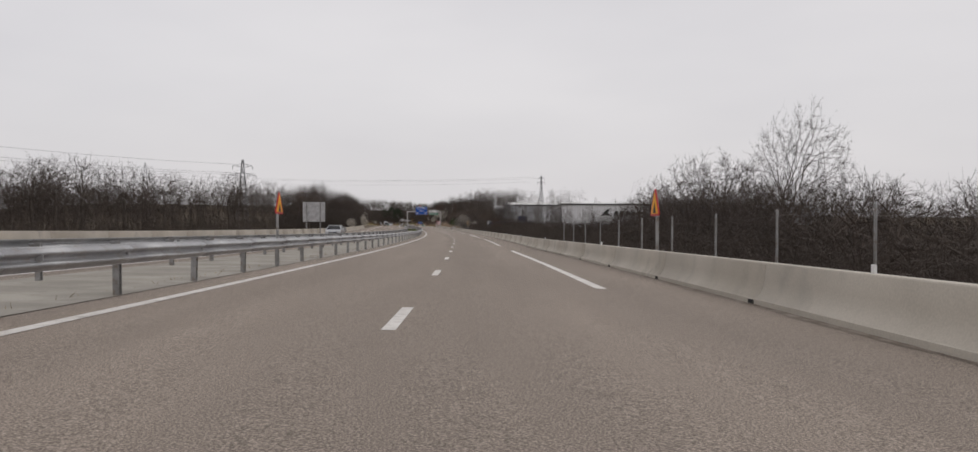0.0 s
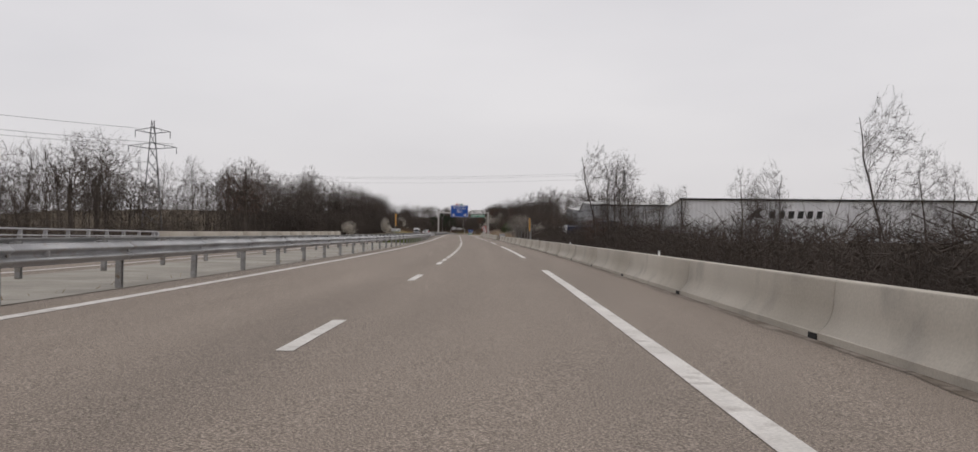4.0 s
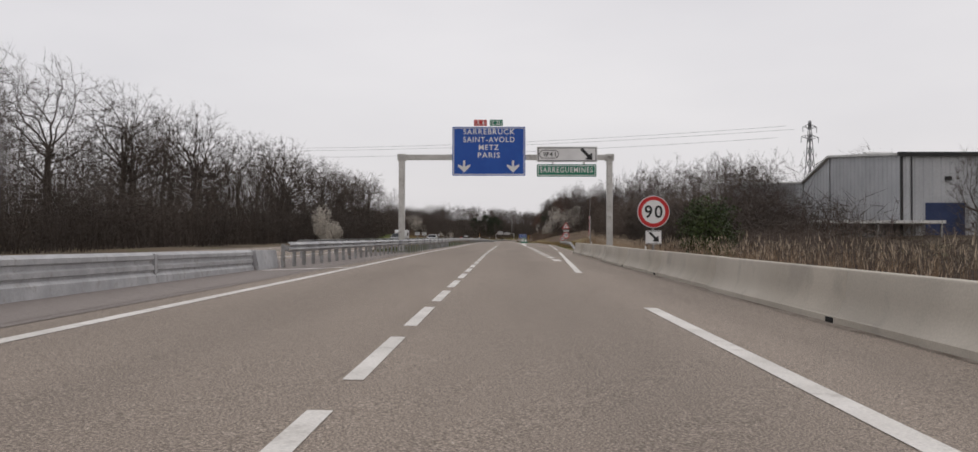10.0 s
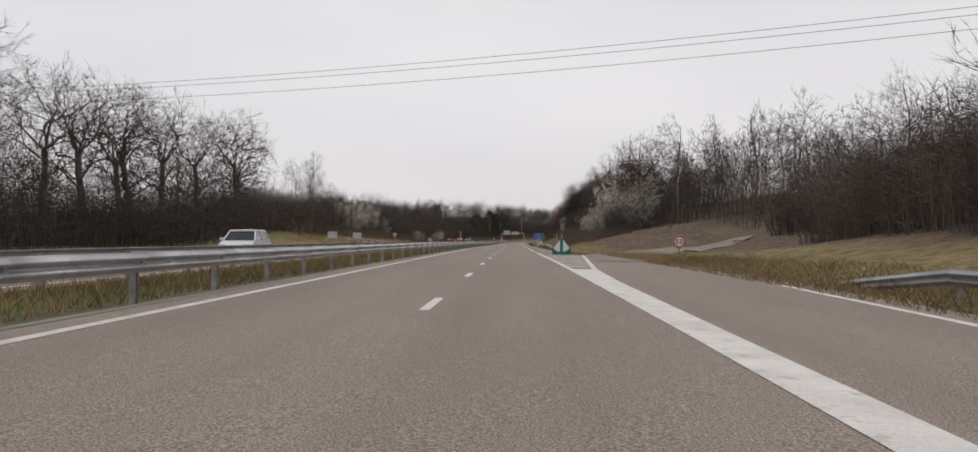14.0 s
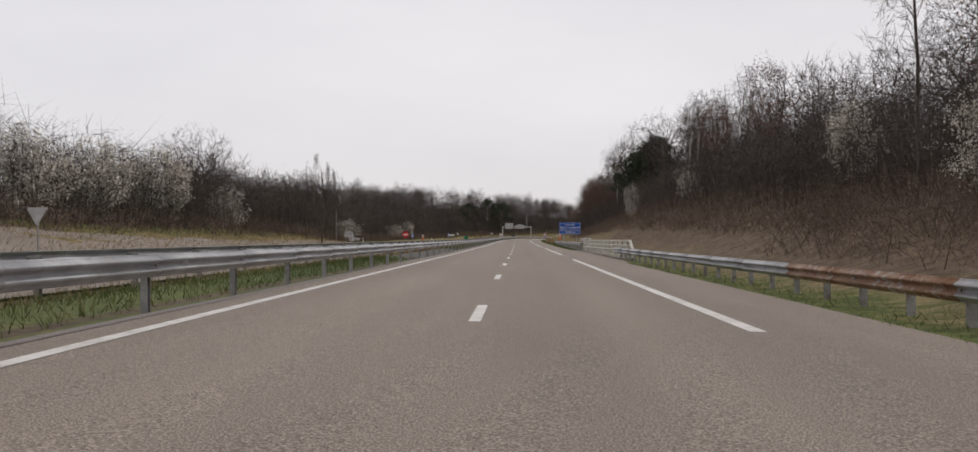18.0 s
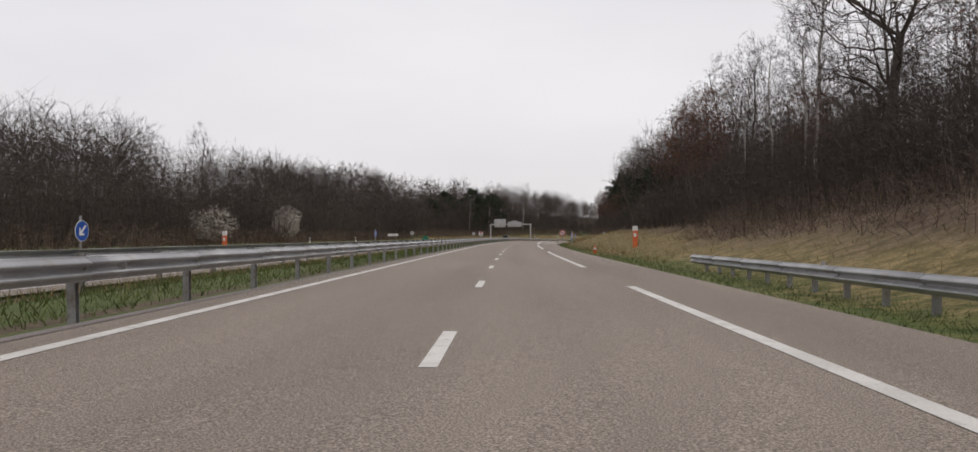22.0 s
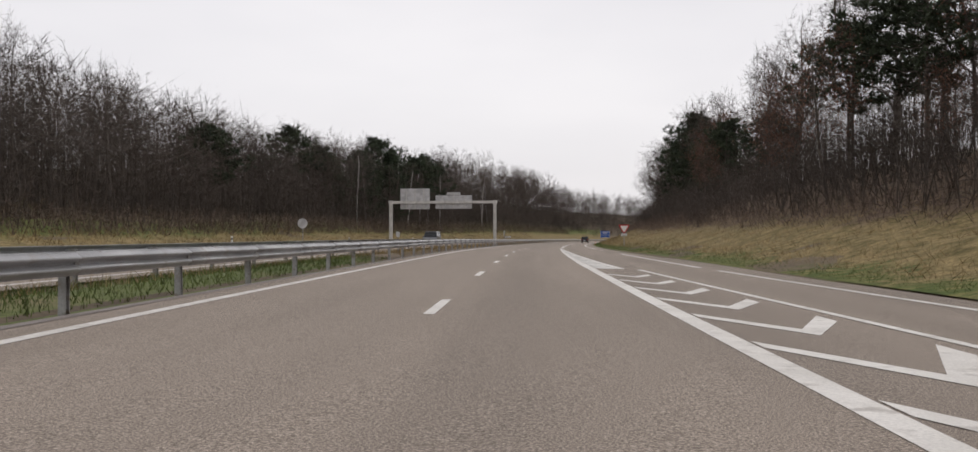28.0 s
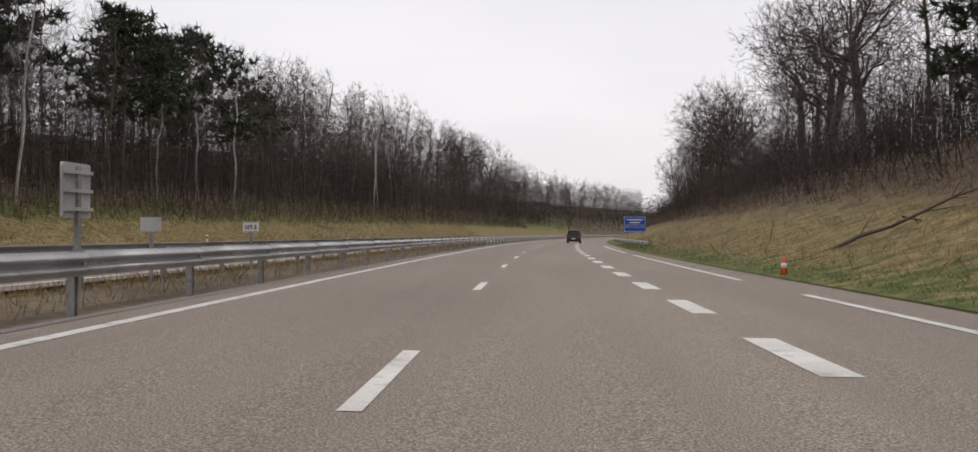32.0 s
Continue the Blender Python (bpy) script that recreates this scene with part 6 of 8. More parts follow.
cv = thing("caravan", spot(486.5, -15.2, 0, 178) @ Matrix.Diagonal((0.8, 0.7, 0.79, 1)), "white touring caravan behind a grey car", "caravan")
part("body", bevelled(MB().prism([(-2.6, 0.45), (2.2, 0.45), (2.6, 0.9), (2.45, 2.2), (2.1, 2.55), (-2.3, 2.6), (-2.6, 2.3)], -1.12, 1.12, "x"), "body", WHITEP, 0.1), None, cv)
for sg_ in (-1, 1):
    part("window", bevelled(MB().box(*sorted((sg_ * 1.1, sg_ * 1.135)), -0.9, 0.6, 1.45, 2.0), "window", GLASS, 0.015), None, cv)
    part("stripe", MB().prism([(0.6, 0.8), (2.4, 1.0), (2.3, 1.2), (0.9, 0.9)], *sorted((sg_ * 1.118, sg_ * 1.13)), "x"), NAVY, cv)
part("window", bevelled(MB().box(-0.6, 0.6, 2.36, 2.5, 1.5, 2.05), "window", GLASS, 0.015), None, cv)
part("roof_vent", bevelled(MB().box(-0.3, 0.3, -0.3, 0.3, 2.55, 2.68), "roof_vent", WHITEP, 0.02), None, cv)
part("drawbar", MB().prism([(-0.5, 2.4), (0.5, 2.4), (0.05, 3.5), (-0.05, 3.5)], 0.42, 0.5, "z"), STEEL_POST, cv)
wheels(cv, 2.1, (-0.2,), 0.33)

tr = thing("trailer", spot(303, 18.2, -1.5, -90), "navy blue curtain-sided trailer parked behind the trees", "trailer")
part("curtain", bevelled(MB().box(0, 2.5, 0.3, 13.6, 1.15, 4.0), "curtain", TARP, 0.04), None, tr)
part("front_wall", bevelled(MB().box(-0.02, 2.52, 0, 0.3, 1.1, 4.05), "front_wall", WHITEP, 0.02), None, tr)
part("chassis", MB().box(0.3, 2.2, 0.3, 13.5, 0.8, 1.15), INK, tr)
for y in (9.6, 10.9, 12.2):
    for x in (0.15, 2.15):
        w_ = part("wheel", MB().tube((x, y, 0.5), (x + 0.3, y, 0.5), 0.5, None, 18), TYRE, tr)
        part("rim", MB().tube((x - 0.008, y, 0.5), (x + 0.308, y, 0.5), 0.27, None, 12), RIM, w_)
for k, (a_, b_) in enumerate(((2.0, 7.5), (8.0, 12.5))):
    part("writing_bar", MB().box(2.5, 2.512, a_, b_, 2.9, 3.3), ALU, tr)
for z in (1.35, 3.85):
    part("side_rail", MB().box(2.5, 2.52, 0.4, 13.5, z - 0.06, z + 0.06), ALU, tr)


# ---------------------------------------------------------------- trees
rng = np.random.default_rng(7)


def unit(v):
    return v / (np.linalg.norm(v) + 1e-9)


def side_of(v, r):
    a = r.normal(size=3)
    return unit(a - v * np.dot(a, v))


def grow(r, H, trunk=0.8, r0=0.02, levels=4, kids=(8, 6, 5, 4), first=0.3, angle=(55, 45, 45, 45), length=(0.42, 0.5, 0.5, 0.5), up=0.25, wander=0.12, cone=0.35, stems=1, env=None):
    """Limbs of a tree as rows of two ends, two radii and the level."""
    out = []
    todo = []
    for k in range(stems):
        lean = unit(np.array([r.normal() * 0.05, r.normal() * 0.05, 1.0]) + (np.append(r.normal(size=2) * 0.22, 0) if stems > 1 else 0))
        todo.append((np.append(r.normal(size=2) * (0.25 if stems > 1 else 0), -0.25), lean, H * trunk * r.uniform(0.85, 1.0), H * r0 * (1 if stems == 1 else 0.6), 0))
    while todo:
        p, v, ln, rad, lev = todo.pop()
        n = (6, 5, 3, 2, 1)[lev]
        tip = rad * (0.3 if lev < 2 else 0.25)
        pts, dirs = [p], [v]
        for i in range(n):
            v = unit(v + r.normal(size=3) * wander * (1 + 0.4 * lev) + np.array([0, 0, up * 0.25 if lev else 0.02]))
            q = p + v * ln / n
            out.append((*p, *q, rad + (tip - rad) * i / n, rad + (tip - rad) * (i + 1) / n, lev))
            p = q
            pts.append(p)
            dirs.append(v)
        if lev >= levels or lev >= len(kids):
            continue
        m = max(1, int(round(kids[lev] * r.uniform(0.8, 1.2))))
        lo = first if lev == 0 else 0.3
        for k in range(m):
            u = lo + (1 - lo) * (k + r.uniform(0, 1)) / m
            j = min(int(u * n), n - 1)
            base = pts[j] + (pts[j + 1] - pts[j]) * (u * n - j)
            a = radians(angle[lev] * r.uniform(0.7, 1.25))
            w = unit(dirs[j + 1] * math.cos(a) + side_of(dirs[j + 1], r) * math.sin(a))
            shrink = 1 - cone * (u - lo) / (1 - lo) if lev == 0 else r.uniform(0.7, 1.1)
            ref = H if lev == 0 else ln
            todo.append((base, w, ref * length[lev] * shrink * r.uniform(0.8, 1.15), (rad + (tip - rad) * u) * 0.62, lev + 1))
    out = np.array(out)
    if env:
        c, size = np.array([0, 0, env[0] * H]), np.array([env[1], env[1], env[2]]) * H
        q = np.linalg.norm((out[:, 3:6] - c) / size, axis=1)
        out = out[(out[:, 8] < 1) | (q < 1.0 + r.normal(size=len(out)) * 0.05)]
    out[:, :8] *= H / out[:, 5].max()
    return out


def tubes(seg, sides):
    """Tapered tubes round rows of limbs."""
    p, q, ra, rb = seg[:, :3], seg[:, 3:6], seg[:, 6], seg[:, 7]
    w = q - p
    w = w / (np.linalg.norm(w, axis=1, keepdims=True) + 1e-9)
    ref = np.where(np.abs(w[:, 2:3]) > 0.9, np.array([[1.0, 0, 0]]), np.array([[0, 0, 1.0]]))
    u = np.cross(w, ref)
    u /= np.linalg.norm(u, axis=1, keepdims=True) + 1e-9
    t = np.cross(w, u)
    ang = 2 * np.pi * np.arange(sides) / sides
    ring = np.cos(ang)[None, :, None] * u[:, None] + np.sin(ang)[None, :, None] * t[:, None]
    v = np.concatenate([p[:, None] + ring * ra[:, None, None], q[:, None] + ring * rb[:, None, None]], 1).reshape(-1, 3)
    i = np.arange(sides)
    f = np.stack([i, (i + 1) % sides, (i + 1) % sides + sides, i + sides], -1)
    f = (np.arange(len(seg))[:, None, None] * 2 * sides + f[None]).reshape(-1, 4)
    return v, f


def stem_of(points, radii, sides=6):
    """One bent tapering stem through the given points."""
    seg = np.array([(*a, *b, ra, rb, 0) for a, b, ra, rb in zip(points, points[1:], radii, radii[1:])])
    v, f = tubes(seg, sides)
    n = len(seg)
    v = v.reshape(n, 2, sides, 3)
    rings = np.concatenate([v[:, 0], v[-1:, 1]])
    i = np.arange(sides)
    quad = np.stack([i, (i + 1) % sides, (i + 1) % sides + sides, i + sides], -1)
    return rings.reshape(-1, 3), (np.arange(n)[:, None, None] * sides + quad[None]).reshape(-1, 4)


def blades(p, q, width, r):
    """Thin pointed slivers from p to q; three corners each."""
    w = q - p
    s_ = np.cross(w, r.normal(size=w.shape))
    s_ /= np.linalg.norm(s_, axis=1, keepdims=True) + 1e-9
    s_ *= np.asarray(width).reshape(-1, 1) * 0.5
    v = np.stack([p - s_, p + s_, q], 1).reshape(-1, 3)
    return v, np.arange(len(v)).reshape(-1, 3)


def leaves(r, centres, size, n, spread):
    """Small loose three-cornered flakes round the given places."""
    c = np.repeat(centres, n, 0) + r.normal(size=(len(centres) * n, 3)) * spread
    a = r.normal(size=c.shape)
    a /= np.linalg.norm(a, axis=1, keepdims=True)
    b = np.cross(a, r.normal(size=c.shape))
    b /= np.linalg.norm(b, axis=1, keepdims=True)
    k = size * r.uniform(0.6, 1.3, size=(len(c), 1))
    v = np.stack([c - a * k, c + a * k, c + b * k * 1.3], 1).reshape(-1, 3)
    return v, np.arange(len(v)).reshape(-1, 3)


def crown_mesh(seg, r, thin, mat, twig=0.022):
    """Limbs of the finer levels: tubes for the stronger, slivers for the twigs."""
    lv = seg[:, 8]
    a = seg[(lv >= 1) & (lv < thin)]
    va, fa = tubes(a, 3)
    b = seg[lv >= thin]
    vb, fb = blades(b[:, :3], b[:, 3:6], np.clip(b[:, 6] * 1.8, twig * 0.8, twig * 1.9), r)
    me = bpy.data.meshes.new("crown")
    v = np.concatenate([va, vb])
    me.vertices.add(len(v))
    me.vertices.foreach_set("co", v.astype(np.float32).ravel())
    loops = np.concatenate([fa.ravel(), (fb + len(va)).ravel()]).astype(np.int32)
    starts = np.concatenate([np.arange(len(fa)) * 4, len(fa) * 4 + np.arange(len(fb)) * 3]).astype(np.int32)
    me.loops.add(len(loops))
    me.loops.foreach_set("vertex_index", loops)
    me.polygons.add(len(starts))
    me.polygons.foreach_set("loop_start", starts)
    me.update(calc_edges=True)
    me.materials.append(mat)
    return me


def fork(r, H, trunk=0.55, base=0.3, wide=0.4, tips=520, limbs=9, rise=0.8, lean=0.03, crook=0.12, tip=0.0085, cone=0.0, lobes=7, first=0.22):
    """Limbs that part again and again on their way to twig ends spread through an uneven crown.
    Rows of two ends, two radii and the level: 0 trunk, 1 strong limb, 2 branch, 3 last branch."""
    u = r.normal(size=(tips, 3))
    u /= np.linalg.norm(u, axis=1, keepdims=True)
    bulge = r.normal(size=(lobes, 3)) + np.array([0, 0, 0.3])
    bulge /= np.linalg.norm(bulge, axis=1, keepdims=True)
    out = 0.78 + 0.3 * np.clip((u @ bulge.T).max(1), 0, 1) ** 3
    ends = u * (out * r.random(tips) ** 0.3)[:, None]
    half = H * (1 - base) / 2
    ends[:, :2] *= (wide * H * (1 - cone * np.clip(ends[:, 2], -0.4, 1)))[:, None]
    ends[:, 2] = H * base + half + ends[:, 2] * half
    ends[:, 2] *= H / ends[:, 2].max()
    n = 9
    tr = np.zeros((n + 1, 3))
    tr[:, 2] = np.linspace(-0.3, trunk * H, n + 1)
    tr[1:, :2] = np.cumsum(r.normal(size=(n, 2)) * lean * H / n, 0) + np.linspace(0, 1, n + 1)[1:, None] * r.normal(size=2) * lean * H
    rows = []
    hub = ends.mean(0)
    side = np.arctan2(ends[:, 1] - hub[1], ends[:, 0] - hub[0])
    order = np.argsort(ends[:, 2] + r.normal(size=tips) * 0.08 * H)
    groups = []
    bands = max(1, limbs // 4)
    for band in np.array_split(order, bands):
        turn = r.uniform(0, 6.28)
        k = max(1, limbs // bands)
        sector = ((side[band] + turn) % 6.2832 / 6.2832 * k).astype(int)
        groups += [band[sector == i] for i in range(k) if (sector == i).any()]
    load = np.zeros(n + 1)
    todo = []
    for g in groups:
        c = ends[g].mean(0)
        z = np.clip(c[2] - rise * np.hypot(*(c[:2] - tr[n // 2, :2])), first * H, trunk * H * 0.98)
        j = int(np.clip(np.searchsorted(tr[:, 2], z), 1, n))
        q = (z - tr[j - 1, 2]) / (tr[j, 2] - tr[j - 1, 2])
        load[: j + 1] += len(g)
        todo.append((tr[j - 1] + (tr[j] - tr[j - 1]) * q, np.array([0, 0, 1.0]), g))
    rad = lambda k: tip * k ** 0.5
    for j in range(n):
        rows.append((*tr[j], *tr[j + 1], rad(load[j] + 4) * (1.35 if j == 0 else 1.0), rad(load[j + 1] + 2), 0))
    while todo:
        p, v, g = todo.pop()
        m = len(g)
        c = ends[g].mean(0)
        reach = c - p
        far = np.linalg.norm(reach)
        if m == 1:
            mid = p + reach * 0.5 + r.normal(size=3) * far * 0.1
            rows += [(*p, *mid, rad(1.3), rad(1), 3), (*mid, *c, rad(1), rad(0.6), 3)]
            continue
        go = unit(reach / (far + 1e-6) + v * 0.35)
        step = far * (r.uniform(0.3, 0.48) if m > 3 else 0.5)
        lev = 1 if m > tips / 26 else (2 if m > 3 else 3)
        bits = 2 if m > 6 else 1
        for k in range(bits):
            go = unit(go + r.normal(size=3) * crook * (1.6 if bits > 1 else 1))
            q = p + go * step / bits
            rows.append((*p, *q, rad(m), rad(m) * 0.93, lev))
            p = q
        d = ends[g] - p
        d = d / (np.linalg.norm(d, axis=1, keepdims=True) + 1e-6)
        d = d - d.mean(0)
        _, axes = np.linalg.eigh(d.T @ d)
        key = d @ (axes[:, 2] + r.normal(size=3) * 0.15)
        cut = np.quantile(key, r.uniform(0.3, 0.7))
        one = key <= cut
        if one.all() or not one.any():
            one = np.arange(m) < m // 2
        todo += [(p, go, g[one]), (p, go, g[~one])]
    return np.array(rows)


def sprays(r, seg, many, length, width):
    """Fans of fine twigs round the last branches."""
    last = seg[seg[:, 8] >= 3]
    a = np.repeat(last, many, 0)
    p = a[:, :3] + (a[:, 3:6] - a[:, :3]) * r.random((len(a), 1))
    w = a[:, 3:6] - a[:, :3]
    w = w / (np.linalg.norm(w, axis=1, keepdims=True) + 1e-9) + r.normal(size=w.shape) * 0.55 + np.array([0, 0, 0.12])
    w /= np.linalg.norm(w, axis=1, keepdims=True)
    q = p + w * length * r.uniform(0.5, 1.3, (len(a), 1))
    return (p, q, *blades(p, q, np.full(len(a), width), r))


def branch_mesh(seg, r, mat, twigs):
    """Tubes for the limbs, slivers for branches and twigs, in one mesh."""
    v1, f1 = tubes(seg[seg[:, 8] == 1], 5)
    v2, f2 = tubes(seg[seg[:, 8] == 2], 3)
    b = seg[seg[:, 8] >= 3]
    v3, f3 = blades(b[:, :3], b[:, 3:6] + (b[:, 3:6] - b[:, :3]) * 0.35, np.maximum(b[:, 6] * 2.2, 0.022), r)
    v4, f4 = twigs
    me = bpy.data.meshes.new("crown")
    v = np.concatenate([v1, v2, v3, v4])
    quads = np.concatenate([f1, f2 + len(v1)])
    tris = np.concatenate([f3 + len(v1) + len(v2), f4 + len(v1) + len(v2) + len(v3)])
    me.vertices.add(len(v))
    me.vertices.foreach_set("co", v.astype(np.float32).ravel())
    loops = np.concatenate([quads.ravel(), tris.ravel()]).astype(np.int32)
    starts = np.concatenate([np.arange(len(quads)) * 4, len(quads) * 4 + np.arange(len(tris)) * 3]).astype(np.int32)
    me.loops.add(len(loops))
    me.loops.foreach_set("vertex_index", loops)
    me.polygons.add(len(starts))
    me.polygons.foreach_set("loop_start", starts)
    me.update(calc_edges=True)
    me.materials.append(mat)
    return me


def crown_tree(name, seed, H, label, bark=None, twigs=None, flakes=None, many=3, length=0.75, width=0.02, **kw):
    """A bare tree whose limbs fork up to a rounded, uneven crown."""
    r = np.random.default_rng(seed)
    seg = fork(r, H, **kw)
    t = thing(name, pose(0, -900, -60), label, "bush" if "bush" in name else "tree")
    v, f = tubes(seg[seg[:, 8] == 0], 8)
    part("trunk", big_mesh("trunk", v, f, bark or BARK), None, t)
    p, q, v, f = sprays(r, seg, many, length * H / 15, width)
    part("crown", branch_mesh(seg, r, twigs or TWIG, (v, f)), None, t)
    if flakes:
        mat, size, n, spread, share, fname = flakes
        v, f = leaves(r, q[r.random(len(q)) < share], size, n, spread)
        part(fname, big_mesh(fname, v, f, mat), None, t)
    return t


def bare_tree(name, seed, H, label, bark=BARK, twigs=TWIG, flakes=None, thin=3, **kw):
    r = np.random.default_rng(seed)
    seg = grow(r, H, **kw)
    t = thing(name, pose(0, -900, -60), label, "tree" if "bush" not in name else "bush")
    v, f = tubes(seg[seg[:, 8] == 0], 7)
    part("trunk", big_mesh("trunk", v, f, bark), None, t)
    part("crown", crown_mesh(seg, r, thin, twigs), None, t)
    if flakes:
        mat, size, n, spread, share, fname = flakes
        ends = seg[seg[:, 8] >= thin][:, 3:6]
        ends = ends[r.random(len(ends)) < share]
        v, f = leaves(r, ends, size, n, spread)
        part(fname, big_mesh(fname, v, f, mat), None, t)
    return t


def pine(seed, H, label, bare=0.22, wide=0.3):
    r = np.random.default_rng(seed)
    t = thing("pine_tree", pose(0, -900, -60), label, "tree")
    seg = grow(r, H, 1.0, 0.013, 0, (), wander=0.03)
    v, f = tubes(seg, 7)
    part("trunk", big_mesh("trunk", v, f, BARK), None, t)
    rows, tips = [], []
    for k in range(46):
        u = bare + (0.98 - bare) * (k / 46) ** 0.9
        a = k * 2.4 + r.normal() * 0.5
        ln = H * wide * (math.sin(math.pi * min(1.0, 0.3 + 0.75 * (u - bare) / (1 - bare))) + 0.12) * r.uniform(0.55, 1.2) + 0.3
        p = np.array([0, 0, u * H])
        for j in range(4):
            v3 = np.array([math.cos(a), math.sin(a), 0.1 + 0.1 * j + r.normal() * 0.12])
            q = p + unit(v3) * ln / 4
            rows.append((*p, *q, 0.05 * (1 - j / 5), 0.05 * (1 - (j + 1) / 5), 1))
            for _ in range((0, 2, 5, 8)[j]):
                tips.append(q + r.normal(size=3) * np.array([0.5, 0.5, 0.22]) * (0.4 + 0.25 * j))
            p = q
    v, f = tubes(np.array(rows), 3)
    part("branchwork", big_mesh("branchwork", v, f, BARK), None, t)
    tips = np.array(tips)
    n = 9
    c = np.repeat(tips, n, 0)
    d3 = r.normal(size=c.shape) + np.array([0, 0, 0.35])
    d3 /= np.linalg.norm(d3, axis=1, keepdims=True)
    v, f = blades(c - d3 * 0.1, c + d3 * r.uniform(0.4, 0.8, size=(len(c), 1)), np.full(len(c), 0.18), r)
    part("needles", big_mesh("needles", v, f, NEEDLES), None, t)
    return t


OAK = dict(trunk=0.5, base=0.24, wide=0.4, tips=430, limbs=12, rise=0.75, crook=0.2, tip=0.0135, lobes=8, first=0.24)
SLIM = dict(trunk=0.86, base=0.3, wide=0.18, tips=230, limbs=28, rise=1.3, crook=0.14, tip=0.006, cone=0.3, lobes=9, first=0.2, lean=0.075)
ROUND = dict(trunk=0.42, base=0.16, wide=0.44, tips=420, limbs=10, rise=1.0, crook=0.12, tip=0.009, lobes=6, first=0.14)
SHRUB = dict(trunk=0.22, base=0.02, wide=0.46, tips=170, limbs=12, rise=1.6, crook=0.16, tip=0.006, lobes=5, first=0.02)
oaks = [crown_tree("oak_tree", 11 + i, 15.0, "tall bare oak tree with crooked spreading limbs", **OAK) for i in range(5)]
slims = [crown_tree("bare_tree", 31 + i, 15.0, "slender bare tree with upright branches", twigs=TWIG if i % 2 else TWIG_GREY, length=0.65, **SLIM) for i in range(4)]
birches = [crown_tree("birch_tree", 51 + i, 14.0, "bare birch tree with a pale trunk", BIRCH, TWIG_GREY, length=0.6, **SLIM) for i in range(2)]
rounds = [crown_tree("bare_tree", 61 + i, 9.0, "bare round-crowned tree with dense fine twigs", length=1.0, **ROUND) for i in range(3)]
willow = crown_tree("bare_tree", 66, 16.0, "large bare round-crowned tree with fan-shaped limbs", many=4, length=0.6, **dict(ROUND, tips=560, trunk=0.3, wide=0.4))
locust = crown_tree("bare_tree", 71, 12.0, "bare spreading tree with dark seed pods", flakes=(LEAF_BROWN, 0.07, 1, 0.1, 0.3, "seed_pods"), **OAK)
brown = [crown_tree("beech_tree", 75 + i, 12.0, "slender tree that keeps its withered brown leaves", flakes=(LEAF_BROWN, 0.07, 2, 0.22, 0.7, "leaves"), **dict(SLIM, wide=0.25)) for i in range(2)]
near_blossom = crown_tree("blossom_bush", 80, 5.0, "tall wild plum bush in loose white blossom", flakes=(BLOSSOM, 0.024, 4, 0.09, 0.9, "blossom"), many=4, length=1.3, width=0.012, **dict(SHRUB, tips=330, wide=0.42))
blossoms = [crown_tree("blossom_bush", 81 + i, 5.0, "wild plum bush in white blossom", flakes=(BLOSSOM, 0.05, 4, 0.11, 0.85, "blossom"), length=1.2, **SHRUB) for i in range(3)]
full_blossom = crown_tree("blossom_bush", 84, 5.0, "wild plum bush thick with white blossom before the dark wood", flakes=(BLOSSOM, 0.075, 6, 0.13, 0.8, "blossom"), length=1.2, **SHRUB)
ivy_bush = crown_tree("ivy_bush", 89, 4.0, "bush wrapped in dark green ivy behind the reeds", flakes=(LEAF_IVY, 0.075, 6, 0.14, 0.85, "leaves"), length=1.2, **SHRUB)
thorn = [crown_tree("bare_bush", 85 + i, 5.0, "dense bare bush with many thin stems", many=5, length=1.6, width=0.016, **SHRUB) for i in range(2)]
budding = crown_tree("budding_bush", 88, 5.0, "bush with sparse pale new leaves", flakes=(LEAF_GREEN, 0.04, 1, 0.12, 0.5, "leaves"), length=1.3, **SHRUB)


